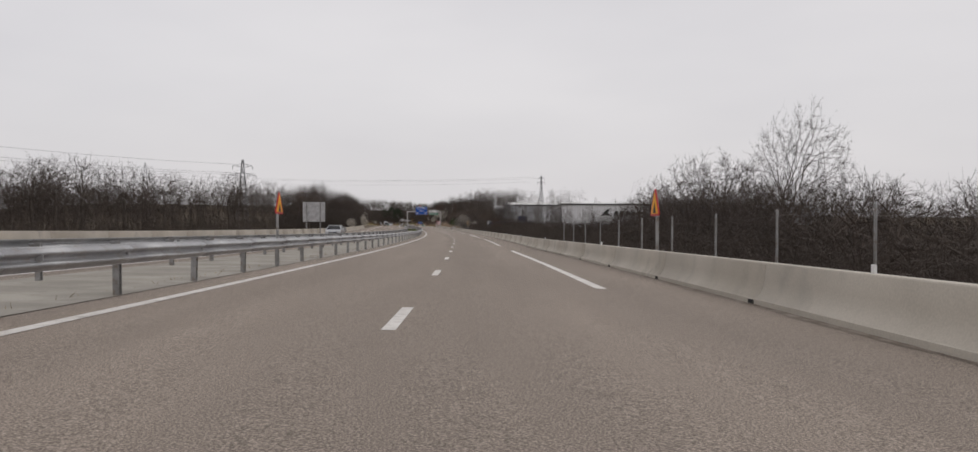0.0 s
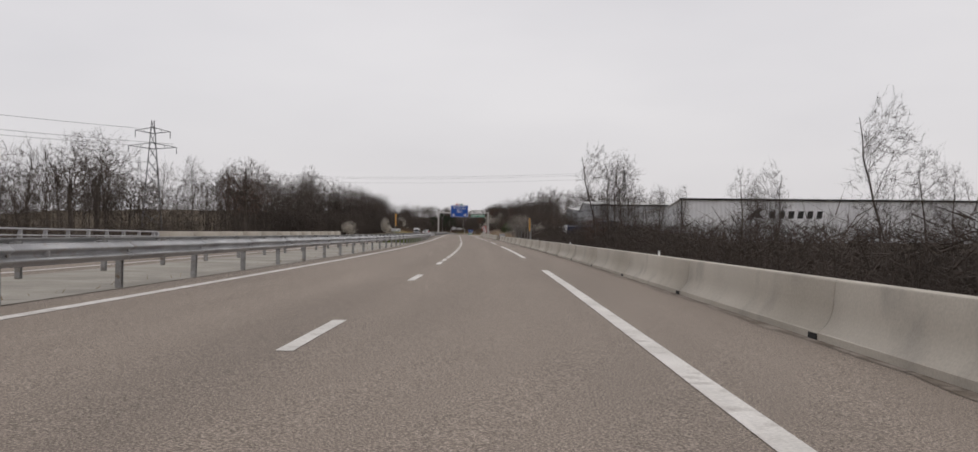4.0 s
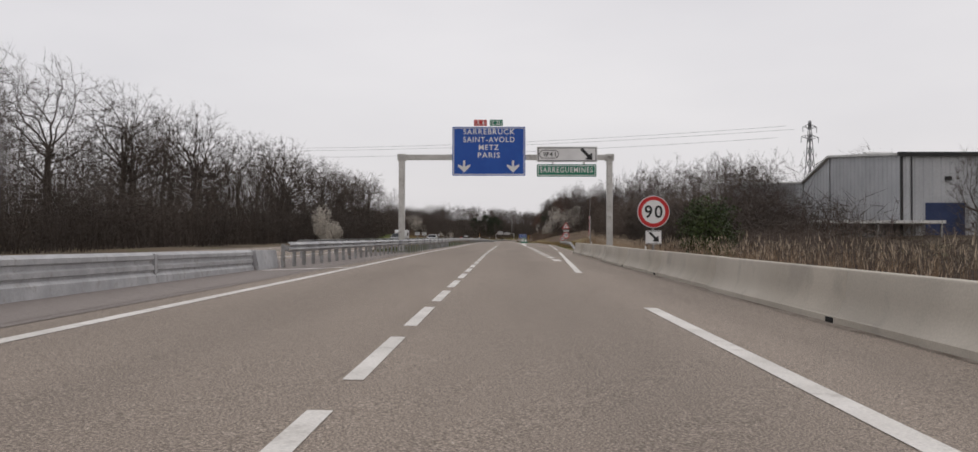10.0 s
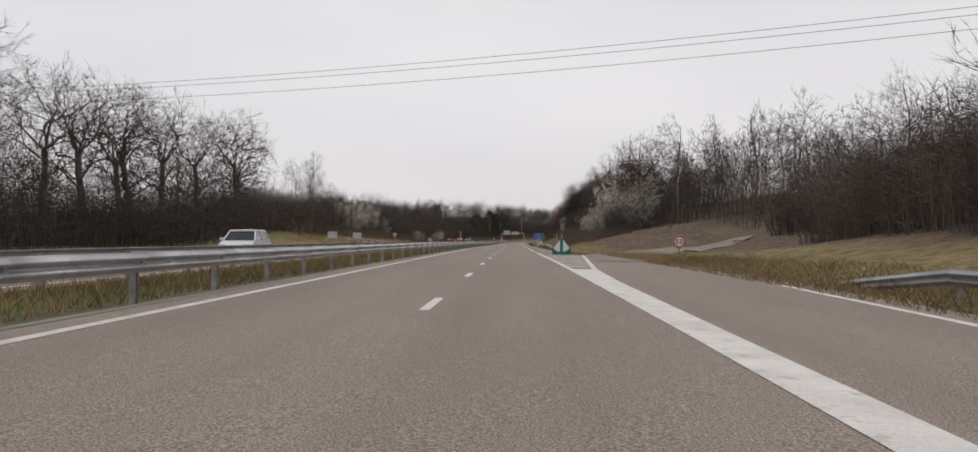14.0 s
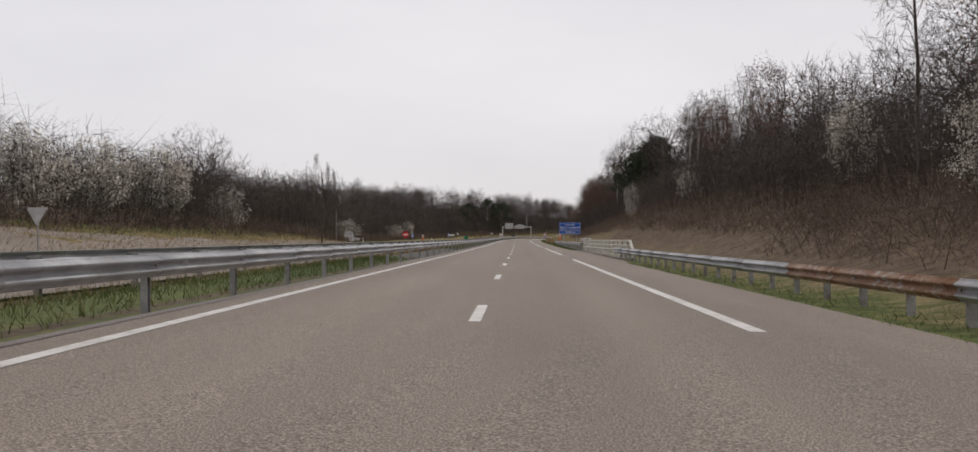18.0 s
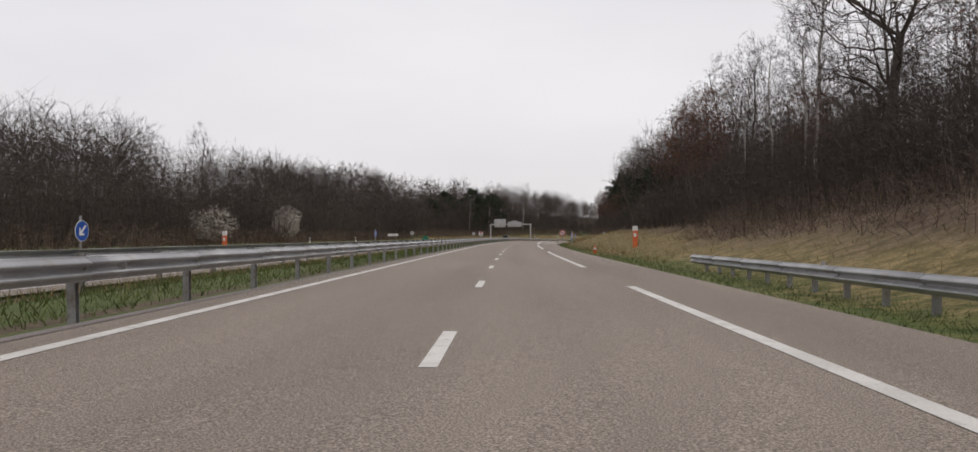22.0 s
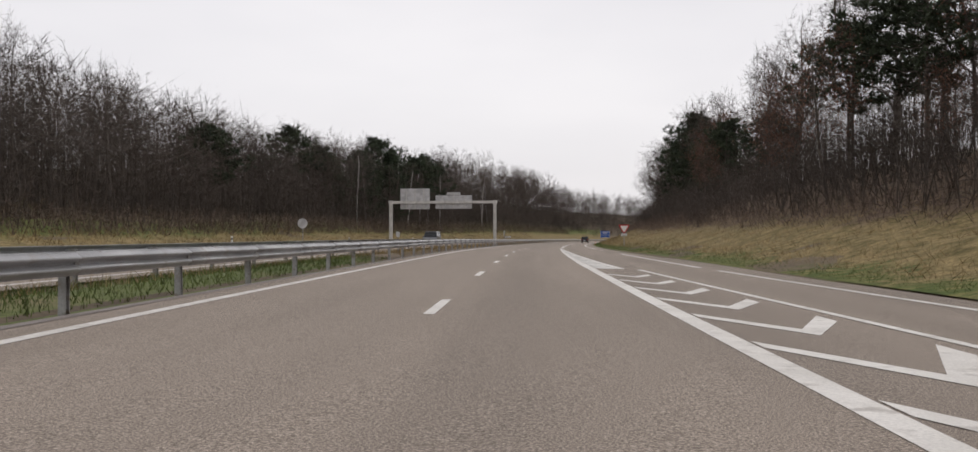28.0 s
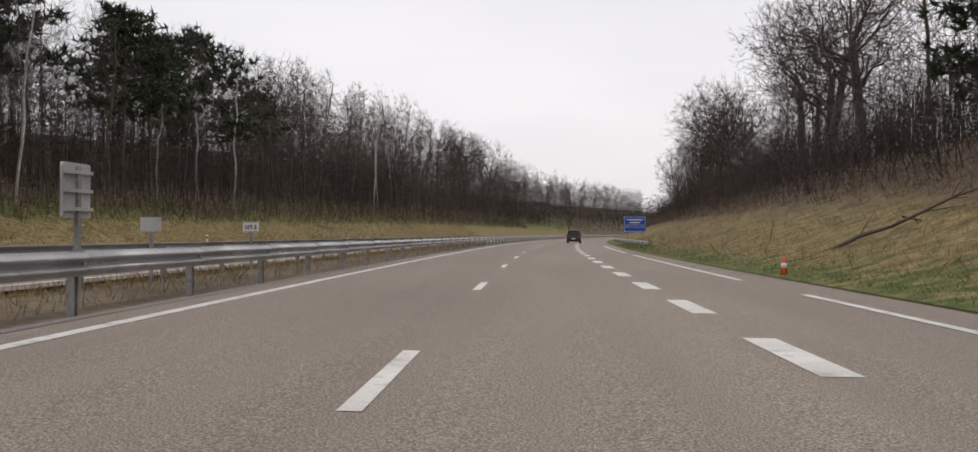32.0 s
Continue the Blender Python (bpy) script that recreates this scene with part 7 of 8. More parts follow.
def weeping_birch(seed, H, label):
    """A birch whose limbs rise steeply and carry curtains of hanging twigs."""
    r = np.random.default_rng(seed)
    t = thing("birch_tree", pose(0, -900, -60), label, "tree")
    seg = grow(r, H, trunk=0.95, r0=0.012, levels=2, kids=(13, 4), first=0.28, angle=(38, 40), length=(0.36, 0.4), up=0.5, wander=0.1, cone=0.45)
    v, f = tubes(seg[seg[:, 8] == 0], 7)
    part("trunk", big_mesh("trunk", v, f, BARK), None, t)
    part("crown", crown_mesh(seg, r, 3, TWIG), None, t)
    limbs = seg[(seg[:, 8] >= 1) & (seg[:, 5] > H * 0.3)]
    n = 620
    pick_ = limbs[r.integers(len(limbs), size=n)]
    p = pick_[:, :3] + (pick_[:, 3:6] - pick_[:, :3]) * r.random((n, 1))
    out = p * np.array([1, 1, 0])
    out /= np.linalg.norm(out, axis=1, keepdims=True) + 0.3
    ln = r.uniform(0.9, 2.7, (n, 1))
    ps, qs = [], []
    for k in range(4):
        w = out * (0.55, 0.22, 0.06, 0.0)[k] + np.array([0, 0, (0.15, -0.8, -1.0, -1.0)[k]]) + r.normal(size=(n, 3)) * 0.07
        q = p + w * ln * (0.2, 0.26, 0.27, 0.27)[k]
        ps.append(p)
        qs.append(q)
        p = q
    v, f = blades(np.concatenate(ps), np.concatenate([b_ + (b_ - a_) * 0.5 for a_, b_ in zip(ps, qs)]), np.full(4 * n, 0.026), r)
    part("twig_curtain", big_mesh("twig_curtain", v, f, TWIG), None, t)
    return t


weeper = weeping_birch(57, 11.0, "bare weeping birch with long drooping fine twigs")
pines = [pine(91, 15.0, "tall dark green pine tree among bare trees", 0.42, 0.3), pine(92, 13.0, "dark green pine with low spreading branches", 0.12, 0.3), pine(93, 14.0, "dark green pine with a broad ragged crown", 0.3, 0.36)]



def put(src, s, d, k=1.0, kz=None, sink=0.0, group="trees along the motorway"):
    h = float(land(s, d)) - sink
    p = at(s, d, h)
    c = copy_thing(src, pose(p.x, p.y, p.z, rng.normal() * 1.5, rng.normal() * 1.5, rng.uniform(0, 360)) @ Matrix.Diagonal((k, k, kz or k, 1)))
    tagged(c, group=group)
    return c


def pick(seq):
    return seq[int(rng.integers(len(seq)))]


# single trees and bushes that stand out
put(willow, 104, 37, 1.1, 1.12)
put(willow, 176, 37.3, 0.85, 0.85)
for s, d, k in ((52, 23, 0.72), (58, 27, 0.85), (63, 24, 0.75), (68, 29, 0.9), (72, 25, 0.8), (78, 30, 0.9), (82, 26, 0.8), (57, 31, 0.85), (47, 26, 0.75), (74, 21, 0.65)):
    put(pick(rounds), s, d, k, k * rng.uniform(0.9, 1.1))
for s, d, k in ((700, 24, 0.58), (706, 27, 0.68), (711, 23, 0.7), (716, 28, 0.82), (722, 25, 0.88), (730, 29, 1.05), (738, 24, 1.0)):
    put(pick(slims + birches), s, d, k)
for s, d, k in ((96, 30, 0.95), (101, 33, 1.0), (106, 30, 0.9), (111, 35, 1.05), (116, 32, 0.95), (122, 36, 1.0), (127, 31, 0.9), (132, 35, 1.0), (137, 30, 0.95), (141, 33, 1.05), (146, 30, 0.9), (149, 35, 1.05), (154, 33, 0.9), (144, 39, 1.1), (135, 41, 1.15), (158, 38, 0.95)):
    put(pick(rounds), s, d, k * 0.95, k * rng.uniform(0.9, 1.1))
for s, d, k in ((286, 30, 0.6), (288, 26, 0.66), (290, 32, 0.7), (292, 24, 0.6), (293, 28, 0.68), (296, 33, 0.7), (297, 29.5, 0.64), (291, 36, 0.7), (284, 34, 0.6), (280, 24, 0.5)):
    put(pick(slims), s, d, k)
for s, d, k in ((181, 22, 0.75), (203, 23, 0.62), (213, 25, 0.6), (222, 27, 0.58)):
    put(pick(slims), s, d, k)
for s, d, k in ((98, 24, 1.15), (104, 28, 1.3), (110, 23, 0.75), (112, 27, 0.75), (119, 31, 0.85), (126, 22, 0.68), (134, 25, 0.8), (145, 22, 0.7), (84, 25, 1.0), (116, 27, 1.0), (124, 24, 0.9), (130, 28, 0.95), (76, 26, 0.9), (66, 27, 0.85), (120, 21, 0.75), (139, 24, 0.62), (152, 27, 0.65), (160, 24, 0.6)):
    put(pick(rounds), s, d, k, k * 1.08)
for s, d, k in ((30, 30, 0.75), (38, 32, 0.8), (20, 28, 0.7), (50, 30, 0.8)):
    put(pick(rounds), s, d, k, k * 1.15)
for s, d, k in ((160, 20, 0.5), (166, 24, 0.55), (172, 20, 0.5), (181, 25, 0.5), (196, 19, 0.55), (205, 24, 0.5), (262, 30, 0.5), (270, 26, 0.48), (276, 30, 0.5), (284, 27, 0.5), (338, 30, 0.5), (346, 27, 0.45)):
    put(pick(slims), s, d, k)
put(slims[3], 228, 13.6, 0.86)
put(slims[0], 229.5, 15.5, 0.8)
put(slims[1], 227, 14.6, 0.78)
put(slims[2], 226, 16, 0.75)
put(brown[0], 238, 14.5, 0.5)
put(slims[2], 289, 23, 0.62)
put(near_blossom, 323, 11.5, 1.22, 1.05)
put(near_blossom, 326, 13.2, 0.8, 0.95)
put(thorn[1], 323, 12.2, 0.8, 1.0)
put(blossoms[1], 306, 14, 0.75)
put(thorn[0], 312, 16, 1.0)
for s, d, k in ((418, 22, 0.85), (411, 21, 0.8), (404, 21, 0.62), (423, 24, 0.9)):
    put(pick(rounds), s, d, k)
put(budding, 424.5, 17, 1.0, 0.8)
put(ivy_bush, 389.8, 12.6, 1.0, 1.0)
put(rounds[2], 353.3, 15.5, 0.6, 0.64)
put(rounds[0], 370, 19, 0.45, 0.62)
put(slims[1], 358, 17, 0.36)
put(full_blossom, 371.5, -27, 0.85, 0.68)
put(full_blossom, 867.5, -30.3, 0.95, 0.95)
put(blossoms[1], 60, -34, 1.0)
put(blossoms[0], 66, -38, 1.0)
put(blossoms[0], 600, 18, 1.3)
put(blossoms[1], 612, 20, 1.6)
put(blossoms[0], 620, 17, 1.4)
put(blossoms[1], 720, 21, 0.9)
put(blossoms[1], 748, 19, 0.8)
for s, d, k in ((680, -33, 1.4), (694, -33, 1.5), (668, -32.5, 1.3), (657, -33, 1.25), (712, -32, 1.0)):
    put(pick([full_blossom, full_blossom, blossoms[0]]), s, d, k, k * 0.95)
for s, d, k in ((769, -28.5, 1.15), (832, -28.5, 1.1)):
    put(pick(blossoms), s, d, k, k * 0.68)
put(full_blossom, 477.6, -26, 0.68, 1.08)
put(full_blossom, 481.6, -25, 0.62, 0.68)
put(full_blossom, 656, 18.5, 0.75, 0.9)
put(full_blossom, 695, 16.5, 0.55, 0.6)
put(blossoms[1], 716, 13.5, 0.42, 0.9)
put(budding, 752, -28.5, 1.0)
for s, d, k in ((818, 15.5, 0.85), (827, 17.5, 1.0), (838, 16.5, 0.9), (846, 19, 1.1), (834, 20, 1.15), (700, 20, 0.8), (1000, 19, 0.95), (1008, 18, 0.85)):
    put(pick(brown), s, d, k)
put(weeper, 719, -22.8, 1.0)
put(weeper, 725, -26, 0.75)
for s, d, k in ((494, -36, 1.2), (530, -36, 1.12), (566, -36.5, 1.1), (604, -37, 1.0), (969, -50, 1.2), (1024, -50, 1.15)):
    put(pick(oaks), s, d, k)
for s, d, k in ((640, -34, 0.95), (646, -37, 0.9), (634, -36, 0.85), (652, -36, 0.75)):
    put(pick(slims), s, d, k)
for s, d, k in ((637, 14, 0.7), (635, 16.5, 0.78), (632, 14.5, 0.76), (629, 17, 0.84), (626, 14.5, 0.74), (623, 17, 0.86), (619.5, 15.5, 0.82), (615, 18, 0.92), (611, 18.5, 0.9), (606, 17.5, 0.88), (602, 19, 0.9)):
    put(brown[0] if rng.random() < 0.4 else pick(slims), s, d, k)
put(full_blossom, 612, 15.5, 1.2, 1.5)
put(full_blossom, 621, 14, 0.8, 0.85)
put(blossoms[2], 630, 13.5, 0.7, 0.75)
put(locust, 296, -36, 1.15)
put(locust, 308, -38, 1.0)
put(rounds[1], 707, -34, 1.15, 1.2)
put(rounds[2], 650, -34, 1.1)
put(rounds[0], 735, -31, 0.95)
put(birches[0], 722, 21, 0.85)
put(birches[1], 728, 23, 1.0)
for s, d, k in ((756, 22, 0.85), (764, 20, 0.75), (771, 24, 0.95), (900, 27, 0.8), (884, 25, 0.55), (910, 24, 0.7), (960, 25, 0.8), (978, 23, 0.82), (985, 26, 0.86), (998, 24, 0.86), (1006, 28, 0.92), (1012, 24, 0.76), (1108, 25, 1.05), (1119, 27, 1.08), (1127, 24, 0.95), (1050, 26, 0.62), (1064, 23, 0.72), (1072, 25, 0.72), (1079, 22, 0.68),
                (1095, -35, 0.8), (1108, -32, 0.85), (1120, -36, 0.85), (1134, -33, 0.95), (1084, -38, 0.85), (1102, -38, 0.9), (1125, -31, 0.9), (1140, -37, 1.1), (1152, -32, 1.0), (1172, -34, 1.15), (1046, -36, 0.72), (1160, -34, 0.9), (1196, -36, 0.85)):
    put(pick(pines), s, d, k)
for s, d, k in ((890, 19.5, 0.62), (894, 22, 0.7), (753, 19.5, 0.72), (759, 20.5, 0.8), (766, 21, 0.85), (749, 21, 0.6)):
    put(pines[1], s, d, k)
snag = bare_tree("dead_tree", 99, 6.5, "broken grey leaning dead tree on the grass bank", twigs=TWIG, trunk=0.95, r0=0.012, levels=2, kids=(4, 3), first=0.5, angle=(35, 40), length=(0.3, 0.5), up=0.3, wander=0.2)
put(snag, 808.5, 9.9, 1.0)


def clear_of_sheds(s, d):
    return not (336 < s < 392 and 43 < d < 143 or 430 < s < 534 and 38.5 < d < 117)


# rows along the edges of the woods
for s in np.arange(60, 300, 9.0):
    put(pick(oaks + rounds), s + rng.uniform(-4, 4), np.interp(s, (60, 180, 300), (-95, -78, -52)) + rng.uniform(-6, 4), rng.uniform(0.95, 1.2))
for s in np.arange(300, 640, 8.0):
    put(pick(oaks + oaks + slims), s + rng.uniform(-4, 4), np.interp(s, (300, 380, 620), (-50, -37, -41)) + rng.uniform(-8, 2), rng.uniform(0.95, 1.2) * np.interp(s, (300, 390, 415, 450, 485), (0.85, 1.0, 1.18, 1.1, 0.62)))
for s in np.arange(432, 600, 11.0):
    put(pick(oaks), s + rng.uniform(-3, 3), -36 + rng.uniform(-2, 1.2), rng.uniform(0.98, 1.14))
for s in np.arange(625, 760, 8.0):
    put(pick(slims + rounds + [budding]), s + rng.uniform(-4, 4), -36 + rng.uniform(-10, 2), rng.uniform(0.4, 0.58))
for s in np.arange(760, 1000, 8.0):
    put(pick(oaks + oaks + oaks + slims), s + rng.uniform(-4, 4), -46 + rng.uniform(-12, 3), rng.uniform(0.95, 1.15) * np.interp(s, (780, 860), (0.72, 1.0)))
for s in np.arange(1000, 1420, 8.0):
    put(pick(oaks + rounds[:1] + slims + slims), s + rng.uniform(-4, 4), -34 + rng.uniform(-10, 3), rng.uniform(0.95, 1.12) * np.interp(s, (1000, 1060, 1110, 1180, 1240, 1320), (0.86, 0.8, 0.92, 1.15, 1.35, 1.45)))
for s in np.arange(1084, 1270, 7.0):
    put(pick(slims + birches), s + rng.uniform(-3, 3), -31 + rng.uniform(-4, 2), rng.uniform(0.9, 1.1) * np.interp(s, (1084, 1120, 1180, 1260), (0.85, 0.9, 1.1, 1.25)))
for s in np.arange(455, 585, 7.0):
    put(pick(slims + birches), s + rng.uniform(-3, 3), 30 + rng.uniform(-3, 8), rng.uniform(0.62, 0.78))
for s in np.arange(585, 850, 7.0):
    put(pick(slims + slims + birches + brown + oaks[:1]), s + rng.uniform(-3, 3), 22 + rng.uniform(-3, 6), rng.uniform(0.9, 1.05) * np.interp(s, (585, 615, 640, 690, 720, 780, 850), (1.0, 0.85, 0.6, 0.52, 0.82, 1.15, 1.15)))
for s in np.arange(850, 1420, 8.0):
    put(pick(slims + oaks + slims + brown), s + rng.uniform(-4, 4), 24.5 + rng.uniform(-3, 7), rng.uniform(0.95, 1.12) * np.interp(s, (960, 985, 1020, 1080, 1110, 1150), (1.0, 1.15, 1.1, 1.05, 1.2, 1.15)))
for s in np.arange(590, 1100, 21.0):
    put(pick(thorn + [budding] + brown), s + rng.uniform(-6, 6), 17.5 + rng.uniform(-2, 3), rng.uniform(0.5, 0.9))
for s in np.arange(420, 480, 12.0):
    put(pick(thorn + [budding]), s, 16 + rng.uniform(-2, 5), rng.uniform(0.6, 1.0))

# ---------------------------------------------------------------- deeper woods, thickets, grass: too many to count
LOW = []
for i in range(6):
    r_ = np.random.default_rng(200 + i)
    seg = fork(r_, 15.0, **dict(OAK if i < 4 else SLIM, tips=64, limbs=8, tip=0.022, base=0.1))
    va, fa = blades(seg[:, :3], seg[:, 3:6] + (seg[:, 3:6] - seg[:, :3]) * 0.4, np.maximum(seg[:, 6] * 2.0, 0.05), r_)
    _, _, vb, fb = sprays(r_, seg, 2, 1.3, 0.06)
    LOW.append((np.concatenate([va, vb]), np.concatenate([fa, fb + len(va)])))


def wood(name, places, label, mat=TWIG):
    vs, fs, k = [], [], 0
    for s, d, scale in places:
        v, f = LOW[int(rng.integers(len(LOW)))]
        a = rng.uniform(0, 2 * math.pi)
        c, q = math.cos(a), math.sin(a)
        o = np.array(at(s, d, float(land(s, d))))
        vs.append(np.stack([v[:, 0] * c - v[:, 1] * q, v[:, 0] * q + v[:, 1] * c, v[:, 2]], -1) * scale + o)
        fs.append(f + k)
        k += len(v)
    ob = new(name, big_mesh(name, np.concatenate(vs), np.concatenate(fs), mat))
    return tagged(ob, label, "woodland", kind="stuff")


pl = []
for _ in range(310):
    s = rng.uniform(40, 1500)
    edge = np.interp(s, (40, 180, 300, 380, 620, 760, 1000, 1500), (-105, -88, -62, -50, -52, -58, -46, -46))
    pl.append((s, edge - abs(rng.normal()) * 28 - 4, rng.uniform(1.0, 1.3) * np.interp(s, (590, 625, 750, 790), (1, 0.62, 0.62, 0.95))))
pl += [(rng.uniform(60, 420), -rng.uniform(75, 130), rng.uniform(0.8, 1.05)) for _ in range(200)]
pl += [(rng.uniform(740, 1090), -rng.uniform(52, 92), rng.uniform(0.9, 1.08)) for _ in range(190)] + [(rng.uniform(60, 330), -rng.uniform(88, 120), rng.uniform(0.75, 0.95)) for _ in range(130)]
wood("woodland_left", pl, "deep bare deciduous wood beyond the opposite carriageway")
pl = []
for _ in range(330):
    s = rng.uniform(440, 1500)
    d = np.interp(s, (440, 540, 700, 1500), (60, 44, 32, 34)) + abs(rng.normal()) * 26
    if clear_of_sheds(s, d):
        pl.append((s, d, rng.uniform(0.85, 1.15)))
for _ in range(190):
    s, d = rng.uniform(0, 340), rng.uniform(32, 120)
    if s < 215 or (d > 95 and clear_of_sheds(s, d)):
        pl.append((s, d, rng.uniform(0.4, 0.55)))
pl += [(rng.uniform(400, 660), rng.uniform(122, 300), rng.uniform(0.6, 0.8)) for _ in range(90)]
pl += [(rng.uniform(840, 1010), rng.uniform(33, 60), rng.uniform(0.9, 1.05)) for _ in range(90)] + [(rng.uniform(600, 760), rng.uniform(30, 50), rng.uniform(0.6, 0.75)) for _ in range(60)]
wood("woodland_right", pl, "deep bare deciduous wood on the hill beside the motorway")
pl = [(rng.uniform(1400, 1800), rng.uniform(-150, -27), rng.uniform(0.95, 1.25)) for _ in range(230)] + [(rng.uniform(1420, 1800), rng.uniform(24, 80), rng.uniform(0.9, 1.1)) for _ in range(60)]
wood("woodland_far", pl, "far bare wood closing the valley beyond the bend")


def thicket(name, places, tall, label, mat=THICKET, stem=0.05, twigs=6, spread=1.7):
    """Dense stems with side twigs at rows of s, d."""
    s, d = places[:, 0], places[:, 1]
    n = len(s)
    base = atv(s, d, land(s, d) - 0.1)
    h = tall * rng.uniform(0.45, 1.1, n)
    lean = np.stack([rng.normal(size=n) * spread * 0.6, rng.normal(size=n) * spread * 0.6, h], -1)
    v1, f1 = blades(base, base + lean, stem * rng.uniform(0.7, 1.5, n), rng)
    u = rng.uniform(0.12, 0.95, (n, twigs, 1))
    p = (base[:, None] + lean[:, None] * u).reshape(-1, 3)
    w = rng.normal(size=p.shape) * np.array([1, 1, 0.55]) + np.array([0, 0, 0.5])
    q = p + w * (np.repeat(h, twigs)[:, None] * 0.2)
    v2, f2 = blades(p, q, np.full(len(p), stem * 0.7), rng)
    ob = new(name, big_mesh(name, np.concatenate([v1, v2]), np.concatenate([f1, f2 + len(v1)]), mat))
    return tagged(ob, label, "thicket", kind="stuff")


def strip(n, s0, s1, d_of, depth):
    s = rng.uniform(s0, s1, n)
    return np.stack([s, d_of(s) + rng.uniform(-1, 1, n) * depth], -1)


thicket("thicket_left", np.concatenate([
    strip(5200, 30, 330, lambda s: np.interp(s, (30, 180, 300, 330), (-88, -72, -48, -40)), 6),
    strip(12500, 330, 640, lambda s: np.interp(s, (330, 380, 640), (-34, -32.5, -33)), 4), strip(4500, 430, 640, lambda s: -40 + 0 * s, 5)]), 5.7, "dense brown undergrowth at the foot of the oak wood", stem=0.042, twigs=9, spread=1.9)
thicket("thicket_left_far", np.concatenate([
    strip(4000, 640, 760, lambda s: -34 + 0 * s, 4), strip(9500, 760, 1000, lambda s: -35 + 0 * s, 6),
    strip(7200, 1000, 1450, lambda s: -33 + 0 * s, 5), strip(2500, 1450, 1800, lambda s: -32 + 0 * s, 8), strip(3600, 1380, 1800, lambda s: -60 + 0 * s, 26), strip(1600, 1380, 1800, lambda s: 28 + 0 * s, 12)]), 7.2, "dense brown undergrowth at the foot of the hillside wood", stem=0.05)
thicket("thicket_right", np.concatenate([
    strip(13000, 0, 215, lambda s: 24 + 0 * s, 9), strip(2600, 215, 300, lambda s: 24 + 0 * s, 6), strip(3500, 212, 262, lambda s: 18 + 0 * s, 4), strip(1100, 300, 338, lambda s: 24 + 0 * s, 5), strip(900, 396, 422, lambda s: 22 + 0 * s, 4),
    strip(2400, 425, 462, lambda s: 20 + 0 * s, 4), strip(1500, 500, 560, lambda s: np.interp(s, (500, 560), (24, 30)), 5)]), 4.6, "dense brown scrub behind the concrete barrier", stem=0.075)
thicket("scrub_exit", np.concatenate([strip(3600, 452, 560, lambda s: np.interp(s, (452, 500, 560), (21, 25, 30)), 5), strip(3800, 450, 535, lambda s: np.interp(s, (450, 500, 535), (17, 18.5, 23)), 2.5)]), 5.2, "brown twiggy scrub beside the exit ramp", SCRUB, stem=0.04, twigs=8, spread=1.1)
thicket("scrub_right", np.concatenate([strip(7500, 10, 300, lambda s: 13.5 + 0 * s, 3), strip(6300, 258, 336, lambda s: 15 + 0 * s, 3)]), 3.2, "low thin brown scrub close behind the concrete barrier", stem=0.026, spread=1.2)
thicket("hedge_yard", strip(3600, 336, 402, lambda s: 17 + 0 * s, 3.5), 2.5, "low brown hedge between the reeds and the yard", SCRUB, stem=0.028, twigs=8, spread=1.0)
thicket("thicket_bank", np.concatenate([
    strip(8500, 596, 860, lambda s: 18.5 + 0 * s, 4.5), strip(12000, 860, 1450, lambda s: 22 + 0 * s, 5)]), 4.6, "dense brown undergrowth on top of the bank", stem=0.05)
thicket("brambles_bank", np.concatenate([
    strip(6000, 592, 690, lambda s: 13.6 + 0 * s, 2.6), strip(1000, 604, 640, lambda s: 10.8 + 0 * s, 1.6), strip(3500, 690, 800, lambda s: 16 + 0 * s, 1.6), strip(2800, 690, 800, lambda s: 12.8 + 0 * s, 1.8), strip(9000, 800, 1300, lambda s: np.interp(s, (800, 880, 940, 1300), (17, 17.5, 17.5, 16.5)), 2.0)]),
    1.5, "low tangled brown brambles at the foot of the wood", BRAMBLE, stem=0.022, twigs=6, spread=1.0)
thicket("brambles_left", np.concatenate([strip(5000, 600, 1000, lambda s: -29 + 0 * s, 2.5), strip(6000, 1000, 1400, lambda s: -28.5 + 0 * s, 2.0)]), 2.0, "low brown brambles along the far wood's edge", BRAMBLE, stem=0.05, twigs=7, spread=1.0)

thicket("saplings_left", np.concatenate([strip(3200, 930, 1090, lambda s: -39 + 0 * s, 5), strip(1600, 60, 330, lambda s: np.interp(s, (30, 180, 300, 330), (-98, -84, -60, -52)), 8), strip(1500, 330, 450, lambda s: -44 + 0 * s, 8), strip(2600, 760, 1000, lambda s: -46 + 0 * s, 9), strip(1800, 1080, 1280, lambda s: -38 + 0 * s, 6),
                                          strip(4600, 1000, 1450, lambda s: -42 + 0 * s, 9), strip(2200, 1450, 1800, lambda s: -42 + 0 * s, 10)]), 11.0, "tall crowded saplings inside the wood", stem=0.07, twigs=8, spread=0.5)
thicket("saplings_right", np.concatenate([strip(2600, 708, 860, lambda s: 28 + 0 * s, 6), strip(5600, 860, 1450, lambda s: 31 + 0 * s, 7)]),
        9.5, "tall crowded saplings inside the hillside wood", stem=0.06, twigs=8, spread=0.5)

